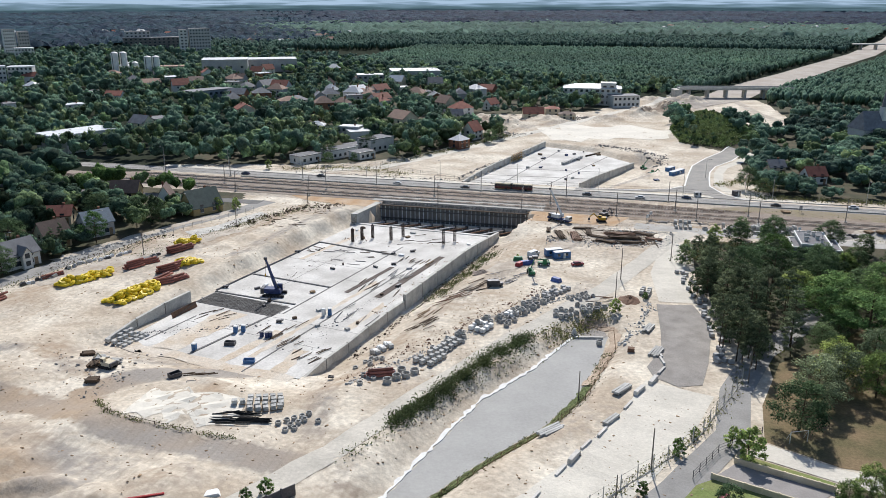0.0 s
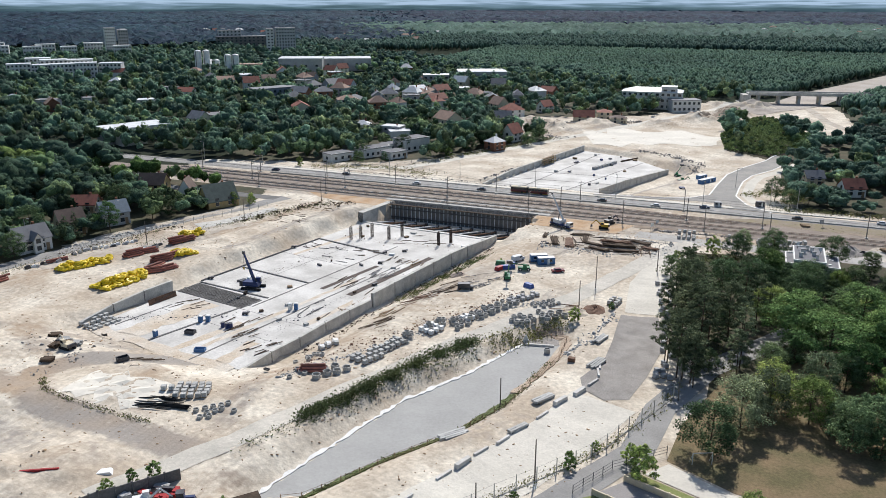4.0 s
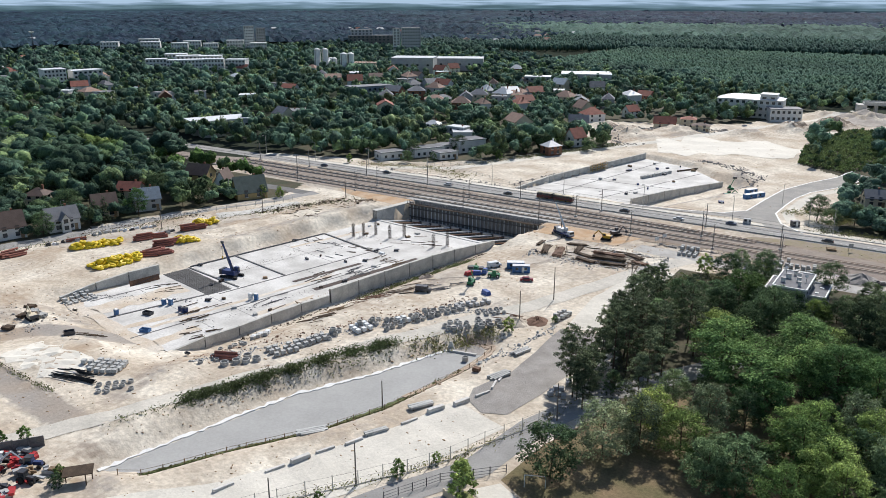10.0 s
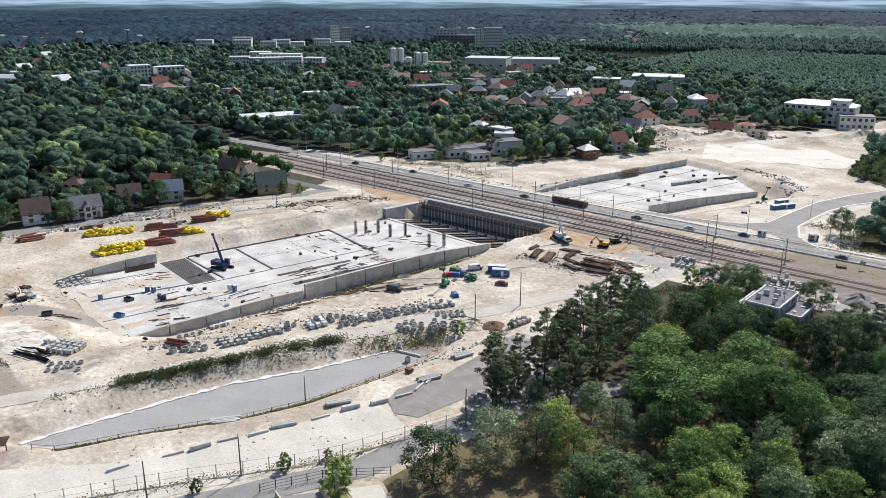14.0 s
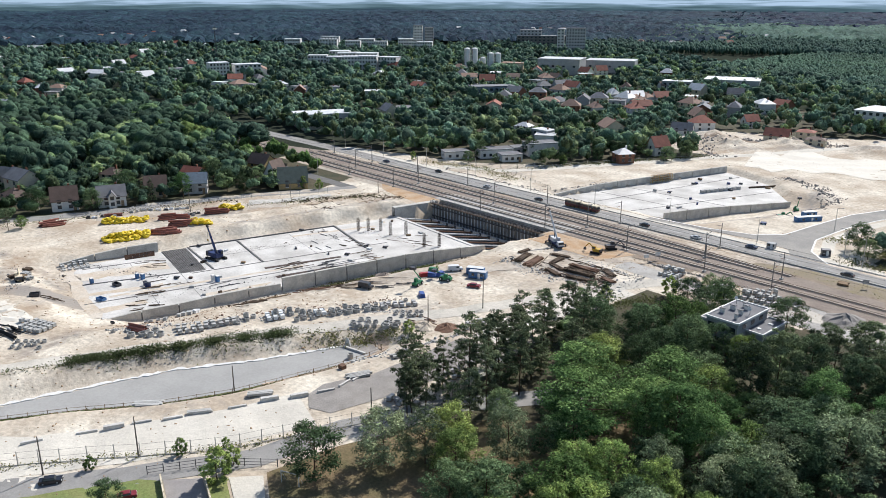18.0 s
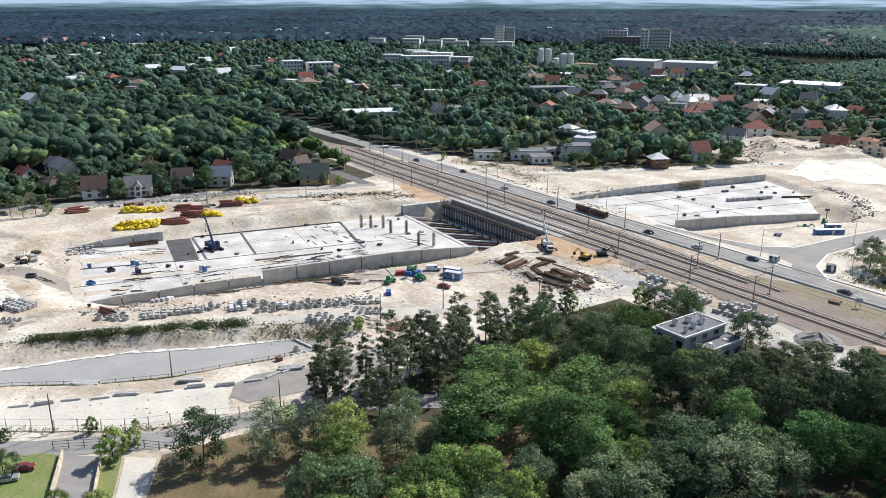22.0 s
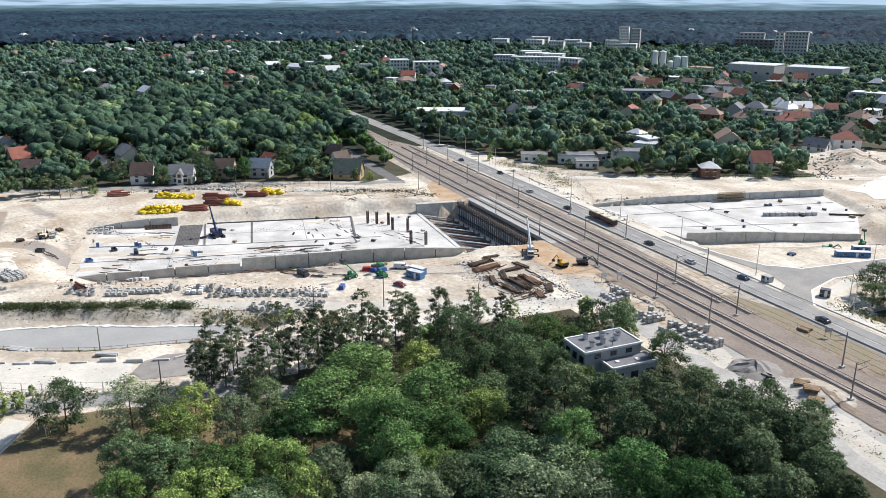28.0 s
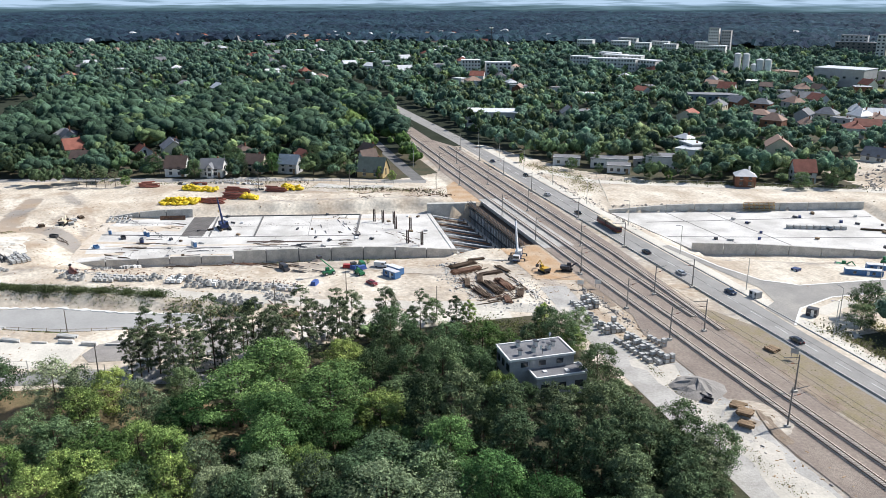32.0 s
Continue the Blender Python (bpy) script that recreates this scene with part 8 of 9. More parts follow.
GREY_ROOFS = [(-268, 531), (-148, 517), (-204, 475), (-246, 479), (-213, 461), (-250, 355), (-121, 511), (-280, 524), (-202, 488), (-134, 499), (-252, 453), (-258, 470), (-379, 376), (-388, 140), (-250, 93), (-195, 144), (-586, 226), (-654, 51), (-463, 391), (-797, 297), (-875, -44), (-300, 540), (-172, 548)]
PALE_ROOFS = [(-276, 679), (-330, 404), (-136, 361), (-251, 367), (-193, 513), (-116, 537), (-141, 365), (-752, 440), (-578, 323), (-574, 347), (-576, 374), (-424, 363), (-416, 383), (-608, 87), (-613, 133), (-883, 96), (-893, 177), (-834, 271), (-799, 287), (-588, 310), (-434, 168), (-789, 429), (-372, 401), (-190, 500), (-638, 107), (-950, 365)]
for lst, rm, kinds in ((RED_ROOFS, ROOF_R, ("gable", "gable", "hip")), (TAN_ROOFS, ROOF_T, ("gable", "hip")), (GREY_ROOFS, ROOF_G, ("gable", "hip", "flat")), (PALE_ROOFS, ROOF_L, ("hip", "flat", "gable"))):
    for x, y in lst:
        suburb_house(x, y, rm, rg.choice(walls), rg.choice(kinds), rg.uniform(10, 13) * (1.5 if x < -500 else 1))
# lesser roofs between them
for (xa, xb), (ya, yb), want in (((-300, -100), (430, 600), 8), ((-470, -300), (430, 640), 8), ((-760, -420), (100, 420), 18), ((-1000, -600), (0, 560), 26), ((-1000, -640), (-250, 60), 12)):
    got = tries = 0
    while got < want and tries < 900:
        tries += 1
        x, y = rg.uniform(xa, xb), rg.uniform(ya, yb)
        if any(abs(x - a) < 15 and abs(y - b) < 15 for a, b in HOUSES) or any(abs(x - a) < 40 and abs(y - b) < 34 for a, b in WIDE) or inside(x, y, CLEAR) or (235 < y < 290 and x > -450):
            continue
        suburb_house(x, y, rg.choice(roofs), rg.choice(walls), rg.choice(("gable", "gable", "hip", "flat")), rg.uniform(8.5, 11.5) * (1.2 if x < -500 else 1))
        got += 1
# pale specks of the far town
for i in range(80):
    if i < 30:
        x, y = rg.uniform(-1250, -1020), rg.uniform(0, 700)
    elif i < 58:
        x, y = rg.uniform(-1000, -420), rg.uniform(980, 1280)
    else:
        x, y = rg.uniform(-10, 330), rg.uniform(1440, 1700)
    HOUSES.append((x, y))
    w, d, h = rg.uniform(7, 15), rg.uniform(7, 10), rg.uniform(8, 11)
    t = thing("far_house", "pale building among the trees of the far town", "house", (x, y, 0), rg.choice((35, 40, 125)), "far houses")
    part("wall", Geo().box((0, 0, h / 2), (w, d, h)), rg.choice((PLASTER, CREAM, GREYP)), t)
    part("roof", Geo().add([(-w / 2, -d / 2, h), (w / 2, -d / 2, h), (w / 2, d / 2, h), (-w / 2, d / 2, h), (-w / 3, 0, h + 2.5), (w / 3, 0, h + 2.5)], [(0, 1, 5, 4), (1, 2, 5), (2, 3, 4, 5), (3, 0, 4)]), rg.choice((ROOF_L, ROOF_G, ROOF_T, ROOF_R)), t)
sheet("sports_field", [(-338, 608), (-294, 592), (-296, 646), (-338, 668)], LAWN, "green sports field among trees", lambda x, y: 0.3, "field", cell=20)
sheet("meadow", [(-640, 640), (-520, 600), (-440, 640), (-470, 720), (-590, 760)], LAWN, "light green meadow before the far town", lambda x, y: 0.2, "field", cell=60)


# ---- rubble and small litter too fine to count ----
def rubble(line_, n, width, size, m, label, seed, zf=None):
    """Broken pieces strewn along a line, as one mesh."""
    rr = np.random.default_rng(seed)
    P = np.array(line_, float)
    seg = np.hypot(*(P[1:] - P[:-1]).T)
    k = rr.choice(len(seg), n, p=seg / seg.sum())
    t = rr.random(n)[:, None]
    d = (P[k + 1] - P[k]) / seg[k][:, None]
    off = rr.normal(0, width / 2, n)[:, None] * (0.6 + 0.4 * np.sin(t * 9 + seed))
    c = P[k] + (P[k + 1] - P[k]) * t + np.stack([-d[:, 1], d[:, 0]], -1) * off
    z = ground_z(c[:, 0], c[:, 1]) if zf is None else zf(c[:, 0], c[:, 1])
    s = size * rr.uniform(0.35, 1.1, (n, 3)) * np.where(rr.random(n) < 0.12, 2.0, 1.0)[:, None] * np.array((1.3, 0.7, 0.6))
    a = rr.uniform(0, math.pi, n)
    box = np.array([(-1, -1, -1), (1, -1, -1), (1, 1, -1), (-1, 1, -1), (-0.7, -0.8, 1), (0.8, -0.7, 1), (0.7, 0.8, 1), (-0.8, 0.7, 1)])
    q = box[None] * s[:, None] * rr.uniform(0.75, 1.2, (n, 8, 3))
    x = c[:, :1] + q[..., 0] * np.cos(a)[:, None] - q[..., 1] * np.sin(a)[:, None]
    y = c[:, 1:] + q[..., 0] * np.sin(a)[:, None] + q[..., 1] * np.cos(a)[:, None]
    v = np.stack([x, y, z[:, None] + s[:, 2:] * 0.6 + q[..., 2]], -1).reshape(-1, 3)
    f = (np.array([(4, 5, 6, 7), (0, 1, 5, 4), (1, 2, 6, 5), (2, 3, 7, 6), (3, 0, 4, 7)])[None] + (np.arange(n) * 8)[:, None, None]).reshape(-1, 4)
    return tagged(new("rubble", array_mesh("rubble", v, f, m)), label, "rubble", "", "stuff")


for i, (ln, n, w, s_, m_, lab) in enumerate((
        ([(-147, 164), (-141, 183), (-134, 199)], 320, 2.4, 0.26, BLOCK, "grey broken concrete strewn along the street"),
        ([(-145, 160), (-138, 180), (-131, 196)], 160, 4.0, 0.2, TIMBER_D, "dark litter strewn along the street"),
        ([pit(27.6, -40), pit(28.0, 45)], 300, 1.6, 0.17, TIMBER_D, "dark litter at the foot of the retaining wall"),
        ([(-26, 217), (-8, 216), (8, 220), (9, 231), (-10, 233)], 420, 5.0, 0.2, BLOCK, "broken concrete and litter round the timber yard"),
        ([(-26, 219), (-6, 219), (6, 224)], 260, 6.0, 0.17, STEEL, "dark steel litter in the timber yard"),
        ([(2, 243.5), (20, 245), (32, 246)], 220, 2.5, 0.22, GRAVEL, "stones and litter beside the railway"),
        ([(-49, 120), (-37, 139), (-27, 158), (-14, 174)], 520, 2.6, 0.17, BLOCK, "broken pieces between the stored concrete rings"),
        ([(-50, 122), (-40, 140), (-30, 160), (-20, 178)], 320, 3.4, 0.15, RUST, "rusty litter between the stored goods"),
        ([(-24, 372), (-8, 366), (6, 350), (4, 334)], 320, 5.0, 0.3, GRAVEL, "stones and spoil along the white field"),
        ([(-62, 388), (-88, 418), (-70, 444), (-34, 458)], 420, 12.0, 0.45, GRAVEL, "spoil and stones in the north yard"),
        ([(-2, 150), (2, 164), (3, 174)], 160, 2.2, 0.2, BLOCK, "broken kerb stones beside the gravel yard"),
        ([(-69, 288), (-58, 330), (-48, 372)], 260, 2.4, 0.24, GRAVEL, "stones along the retaining wall"),
        ([(-120, 205), (-108, 232), (-96, 240)], 300, 7.0, 0.24, TIMBER_D, "broken timber and roots on the west bank"),
        ([(-126, 284), (-90, 284), (-40, 283)], 260, 3.0, 0.22, GRAVEL, "stones along the road verge"),
        ([(60, 241), (90, 239), (120, 238)], 70, 4.5, 0.14, GRAVEL, "stones on the gravel lane"),
        ([(-110, 120), (-98, 112), (-88, 106), (-96, 128)], 120, 9.0, 0.16, GRAVEL, "dark litter on the west sand"))):
    rubble(ln, n, w, s_, m_, lab, 200 + i)
on_slab = lambda x, y: slab_z(x, y)
for i, (ln, n, w, s_, m_) in enumerate((([pit(17, -45), pit(18, 20)], 260, 4.0, 0.1, STEEL), ([pit(-10, -20), pit(-9, 34)], 200, 8.0, 0.1, TIMBER_D), ([pit(22, -20), pit(22, 40)], 200, 2.5, 0.12, TIMBER), ([pit(-18, -50), pit(4, -34)], 140, 4.0, 0.12, STEEL), ([pit(-16, 30), pit(20, 38)], 200, 5.0, 0.12, RUST))):
    rubble(ln, n, w, s_, m_, "small offcuts and litter on the concrete slab", 240 + i, on_slab)
SOIL = mat("dark_brown_soil", (0.21, 0.16, 0.12), 0.95, 0.3, 0.3, 2.0, 0.5, 2.0, coords="World", col2=(0.31, 0.25, 0.19))
for i, (ln, r_) in enumerate((([(27, 262.6), (36, 261.8), (44, 261.6)], 1.5), ([(52, 261), (60, 261), (68, 260.6)], 1.4), ([(74, 260.6), (84, 260.8)], 1.3), ([(-4, 246), (6, 246.5), (14, 246)], 1.4), ([(66, 245.6), (78, 245.2), (90, 245)], 1.2), ([(-90, 426), (-78, 432), (-66, 428)], 6.0), ([(-8, 478), (6, 492), (14, 510)], 8.0))):
    sheet("soil_patch", ragged(dense(ln), r_, 90 + i), SOIL, "dark brown patch of bare soil", lambda x, y: gz(x, y) + 0.085, "soil", cell=2.0)
# ---- trees ----
STREET_CLEAR_ = [(-178, 50), (-166, 111), (-162, 128), (-154, 147), (-149, 163), (-145, 185), (-140, 202), (-131, 226), (-127, 246), (-115, 246), (-115, 50)]

def crown_mesh(name, m, seed, radius, height, base, n, leaf, lobes, squash=1.0, cone=0.0):
    """A crown of many small leaf clumps on the shells of several lobes."""
    rng = np.random.default_rng(seed)
    lob = []
    lobes = int(lobes * 1.5)
    ph = rng.uniform(0, 6.28, 3)
    for i in range(lobes):
        h = (i + 0.5) / lobes
        prof = (1 - 0.8 * h) if cone else math.sin(math.pi * min(0.97, 0.2 + h * 0.74)) ** 0.8
        a = i * 2.399 + rng.uniform(-0.7, 0.7)
        uneven = 1 + 0.2 * math.sin(2 * a + ph[0]) * math.sin(5 * h + ph[1]) + 0.12 * math.sin(3 * a + ph[2])
        d = radius * prof * uneven * rng.uniform(0.3, 1.0) ** 0.5
        r = radius * rng.uniform(0.13, 0.29) * (1 - 0.4 * cone * h)
        lob.append((d * math.cos(a), d * math.sin(a), base + height * (h + rng.uniform(-0.06, 0.06)), r))
    lob = np.array(lob)
    pick = rng.choice(lobes, n, p=lob[:, 3] ** 2 / (lob[:, 3] ** 2).sum())
    u = rng.normal(size=(n, 3))
    u /= np.linalg.norm(u, axis=1)[:, None]
    u[:, 2] = np.where((u[:, 2] < 0) & (rng.random(n) < 0.75), -u[:, 2], u[:, 2])
    c = lob[pick, :3] + u * (lob[pick, 3] * rng.uniform(0.4, 1.22, n))[:, None] * np.array((1.1, 1.1, squash))
    nrm = u * 0.75 + np.array((0, 0, 0.5)) + rng.normal(size=(n, 3)) * 0.33
    nrm /= np.linalg.norm(nrm, axis=1)[:, None]
    t1 = np.cross(nrm, rng.normal(size=(n, 3)))
    t1 /= np.linalg.norm(t1, axis=1)[:, None]
    t2 = np.cross(nrm, t1)
    s = leaf * rng.uniform(0.5, 1.4, n)[:, None]
    v = np.stack([c - t1 * s - t2 * s * 0.5, c + t1 * s - t2 * s * 0.35, c + t2 * s * 0.9], 1).reshape(-1, 3)
    me = array_mesh(name, v, np.arange(n * 3).reshape(-1, 3), m)
    # random per lobe; light from above painted in, lighter high, darker low
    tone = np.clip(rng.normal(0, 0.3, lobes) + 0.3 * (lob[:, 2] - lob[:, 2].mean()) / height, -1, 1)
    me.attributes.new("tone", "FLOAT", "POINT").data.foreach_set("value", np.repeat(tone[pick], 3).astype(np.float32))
    return me


def trunk_geo(seed, h, r, crown_r, base):
    rng = random.Random(seed)
    g = Geo()
    lean = (rng.uniform(-0.4, 0.4), rng.uniform(-0.4, 0.4))
    top = (lean[0], lean[1], h * 0.8)
    mid = (lean[0] * 0.4, lean[1] * 0.4, base)
    g.tube((0, 0, -0.3), mid, r, 8, r * 0.7)
    g.tube(mid, top, r * 0.7, 6, r * 0.2)
    for i in range(6):
        a = i * 1.1 + rng.uniform(-0.3, 0.3)
        z = base + (h * 0.75 - base) * (i + 0.3) / 6.5
        p = (lean[0] * 0.4 + (lean[0] * 0.6) * (i / 6), lean[1] * 0.4 + lean[1] * 0.6 * (i / 6), z)
        d = crown_r * rng.uniform(0.5, 0.8)
        g.tube(p, (p[0] + d * math.cos(a), p[1] + d * math.sin(a), z + d * rng.uniform(0.4, 0.9)), r * 0.35, 5, r * 0.08)
    return g


TREE_KINDS = {}


def tree_kind(key, m, seed, h, cr, base, n, leaf, lobes, tr=0.22, squash=1.0, cone=0.0):
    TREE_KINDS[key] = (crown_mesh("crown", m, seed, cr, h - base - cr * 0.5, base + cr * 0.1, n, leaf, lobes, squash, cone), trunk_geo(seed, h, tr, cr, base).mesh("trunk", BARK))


tree_kind("broad1", LEAF_A, 1, 12.0, 4.8, 1.8, 7400, 0.165, 56, 0.22, 0.75)
tree_kind("broad2", LEAF_A, 2, 10.5, 4.2, 1.4, 6300, 0.16, 46, 0.2, 0.8)
tree_kind("broad3", LEAF_B, 3, 10.0, 3.8, 1.2, 6000, 0.155, 44, 0.18, 0.85)
tree_kind("broad4", LEAF_D, 4, 13.5, 4.2, 2.4, 7400, 0.165, 56, 0.24, 0.8)
tree_kind("broad5", LEAF_D, 8, 11.5, 5.4, 2.6, 9400, 0.16, 46, 0.25, 0.36)
tree_kind("broad6", LEAF_A, 9, 9.0, 3.4, 0.6, 4600, 0.16, 40, 0.16, 0.8)
tree_kind("broad7", LEAF_S, 12, 10.5, 3.8, 1.0, 6000, 0.15, 50, 0.18, 0.8)
tree_kind("broad8", LEAF_K, 14, 10.5, 4.6, 1.4, 8000, 0.165, 56, 0.24, 0.7)
tree_kind("pine1", LEAF_N, 5, 14.0, 2.5, 5.0, 2500, 0.15, 26, 0.17, 0.5)
tree_kind("pine2", LEAF_N, 6, 12.5, 2.2, 3.5, 2500, 0.15, 28, 0.15, 0.55)
tree_kind("pine3", LEAF_N, 15, 12.5, 2.9, 2.0, 5600, 0.155, 44, 0.17, 0.65)
tree_kind("pine4", LEAF_C, 16, 12.0, 3.3, 0.2, 7600, 0.16, 60, 0.17, 0.7)
tree_kind("spruce", LEAF_N, 10, 11.0, 2.6, 0.4, 4400, 0.16, 40, 0.16, 0.5, 1.0)
tree_kind("young", LEAF_B, 7, 5.0, 1.7, 0.3, 2223, 0.15, 22, 0.09)
tree_kind("low1", LEAF_A, 17, 9.0, 3.6, 0.3, 2100, 0.23, 34, 0.15, 0.8)
tree_kind("low2", LEAF_C, 18, 10.5, 2.9, 0.3, 2100, 0.22, 36, 0.15, 0.7)
LABELS = {"low1": "low bushy tree in the undergrowth", "low2": "low dark pine in the undergrowth", "pine4": "dark green bushy pine, leafy to the ground", "broad8": "broad grey-green chestnut with a dense domed crown", "pine3": "dark bushy pine with a full crown", "broad7": "silvery grey-green poplar with a loose crown", "broad6": "bushy dark green tree branching near the ground", "spruce": "dark conical conifer with drooping branches", "broad1": "tall dark green broadleaf tree with a full crown", "broad2": "dark green broadleaf tree with a rounded crown", "broad3": "light green broadleaf tree with a loose crown", "broad4": "tall deep green broadleaf tree", "pine1": "slender dark pine with a bare lower trunk", "broad5": "broad green tree with feathery spreading leaves", "pine2": "slender dark pine of middle height", "young": "young light green tree"}


def tree(key, x, y, scale=1.0, rz=0.0, z=None):
    t = thing("tree", LABELS[key], "tree", (x, y, gz(x, y) if z is None else z), rz, "trees")
    t.scale = (scale, scale, scale * (0.9 + 0.2 * ((x * 7.3 + y * 3.1) % 1)))
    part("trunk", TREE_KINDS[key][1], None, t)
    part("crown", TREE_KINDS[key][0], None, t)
    return t


WOOD = [(21, 143), (18, 157), (14.5, 170), (12, 181), (11, 207), (22, 213), (34, 220), (46, 223), (58, 222), (70, 223), (82, 222), (94, 222), (105, 221), (103, 190), (95, 168), (87, 152), (76, 142), (66, 134), (57, 129), (48, 128), (44, 135), (48, 146), (52, 156), (52, 166), (48, 171), (42, 165), (37, 154), (31, 148), (25, 146)]
rng = random.Random(11)
CROWN_R = {"broad1": 4.8, "broad2": 4.2, "broad3": 3.8, "broad4": 4.2, "broad5": 5.4, "broad6": 3.4, "broad7": 3.8, "broad8": 4.6, "pine1": 2.5, "pine4": 3.3, "pine2": 2.2, "pine3": 2.9}
# the trees that can be told apart: place and crown radius
ROBINIAS = [(45.1, 162.4, 8.2), (48.9, 155.1, 4.4), (51.4, 176.7, 5.9), (58.2, 168.0, 5.5), (64.8, 166.0, 4.0), (60.5, 175.6, 4.3), (61.5, 185.5, 2.8), (71.2, 190.1, 3.8), (81.9, 193.2, 4.4), (85.5, 198.2, 5.2), (90.3, 198.2, 3.9), (39.2, 169.0, 5.8), (53.8, 166.7, 4.0)]
CHESTNUTS = [(68.6, 165.0, 4.3), (69.6, 181.2, 5.8), (73.5, 186.7, 4.5), (79.1, 179.4, 5.8), (81.5, 186.5, 4.3), (76.3, 173.0, 3.4), (74.4, 165.5, 4.2), (63.4, 156.3, 3.4), (71.0, 158.6, 3.4), (90.5, 205.7, 3.7), (73.3, 177.4, 5.5), (73.0, 171.4, 4.3), (73.5, 161.1, 4.3), (69.2, 145.0, 4.3)]
POPLARS = [(30.8, 132.6, 4.4), (42.5, 147.3, 3.5), (35.0, 137.2, 3.6)]
LIGHT_TREES = [(35.4, 142.2, 3.8), (65.5, 153.0, 3.3), (57.3, 142.5, 5.4), (55.1, 147.9, 3.8), (56.9, 130.0, 3.5), (68.9, 171.0, 3.4), (55.4, 183.7, 4.4), (34.5, 181.0, 4.3), (32.8, 208.0, 4.7), (35.3, 212.5, 2.7), (50.0, 207.0, 2.2), (41.2, 137.8, 3.7), (59.7, 138.2, 3.2), (65.8, 169.1, 2.9), (64.0, 135.6, 3.4), (58.1, 151.8, 3.7), (61.5, 141.5, 3.8), (74.4, 150.1, 4.0)]
DARK_TREES = [(26.6, 122.6, 4.4), (49.7, 135.5, 4.4), (35.0, 153.6, 2.9), (24.4, 192.2, 4.4), (32.7, 194.3, 3.9), (30.1, 201.7, 4.0), (40.8, 191.5, 3.9), (42.2, 197.6, 4.3), (50.1, 188.4, 4.3), (34.8, 223.4, 3.9), (49.1, 224.5, 3.9), (78.8, 228.8, 3.5), (71.9, 226.5, 4.0), (47.4, 151.9, 3.1), (39.5, 185.5, 3.6), (46.6, 131.2, 3.4), (64.9, 147.7, 3.5)]
EDGE_PINES = [(21.7, 145.5, 2.7), (16.4, 151.8, 2.4), (29.5, 152.0, 2.4), (22.1, 158.6, 3.2), (23.5, 161.7, 3.4), (21.2, 166.2, 3.2), (27.0, 169.9, 3.1), (19.3, 175.4, 3.7), (19.2, 182.4, 4.0), (29.2, 181.5, 3.8), (32.1, 175.5, 3.5), (29.6, 163.8, 3.0), (19.2, 147.0, 2.8), (21.5, 148.8, 2.8), (22.2, 171.7, 4.4), (29.8, 155.5, 4.0)]
WOOD_PINES = [(59.1, 189.8, 4.1), (61.3, 195.0, 4.4), (64.1, 201.5, 4.1), (65.1, 208.4, 4.5), (68.3, 215.7, 4.6), (75.3, 216.1, 4.4), (84.2, 218.2, 4.3), (88.5, 222.4, 2.3), (92.7, 221.5, 1.9), (85.7, 210.5, 4.3), (81.0, 208.9, 4.3), (77.2, 204.0, 4.3), (72.7, 199.5, 4.3), (92.1, 215.0, 3.6), (96.3, 215.2, 3.5), (93.5, 208.6, 3.9), (67.1, 188.6, 3.4), (80.4, 216.4, 4.1), (88.5, 217.4, 3.6), (83.7, 222.7, 3.0), (70.1, 208.3, 3.9)]
spots = []
for lst, keys in ((ROBINIAS, ("broad5", "broad5", "broad4")), (CHESTNUTS, ("broad8", "broad8", "broad7")), (POPLARS, ("broad7",)), (LIGHT_TREES, ("broad3",)), (DARK_TREES, ("broad1", "broad2", "broad6")), (EDGE_PINES, ("pine3", "pine1", "pine2")), (WOOD_PINES, ("pine4", "pine4", "pine4", "pine3"))):
    for x, y, rr in lst:
        key = rng.choice(keys)
        k = rr / CROWN_R[key] * (0.88 if "pine" in key else 0.98)
        spots.append((x, y))
        t = tree(key, x, y, k if "pine" not in key else min(k, 1.15 if key == "pine4" else 1.0) * (1.05 if x < 34 else 1), rng.uniform(0, 360))
        if "pine" not in key:
            # low trees spread, large ones do not tower
            t.scale.z = k * min(1.12, max(0.72, 0.95 / k))
STREET_TREES = [(-151.5, 112.0, "pine1", 0.62), (-147.5, 115.0, "pine2", 0.7), (-146.0, 118.5, "pine1", 0.66), (-144.6, 121.8, "pine2", 0.66), (-143.8, 125.4, "pine1", 0.6), (-143.4, 129.0, "broad3", 0.5), (-152.4, 153.2, "broad6", 0.95), (-160.5, 138.0, "broad1", 0.85), (-163.0, 168.5, "broad1", 0.95), (-150.6, 169.2, "spruce", 0.85), (-150.2, 172.4, "spruce", 0.75), (-147.6, 182.6, "broad4", 0.75), (-145.4, 198.2, "broad1", 0.75), (-144.0, 204.0, "broad6", 0.85), (-146.5, 210.5, "broad2", 0.75), (-160.0, 200.5, "broad1", 0.9)]
# low growth between them
tries = 0
GLADE = [(22, 136), (33, 146), (38, 150), (50, 152), (52, 158), (42, 158), (30, 152), (22, 142)]
low_n = 0
while low_n < 90 and tries < 30000:
    tries += 1
    x, y = rng.uniform(2, 114), rng.uniform(62, 231)
    if not inside(x, y, WOOD) or (37.5 < x < 54 and 206 < y < 226) or inside(x, y, GLADE):
        continue
    if all((x - a) ** 2 + (y - b) ** 2 > 3.9 ** 2 for a, b in spots):
        spots.append((x, y))
        low_n += 1
        key = rng.choice(("low2", "low2", "low1")) if x < 27 or y > 190 else "low1"
        tree(key, x, y, rng.uniform(0.5, 0.72), rng.uniform(0, 360))
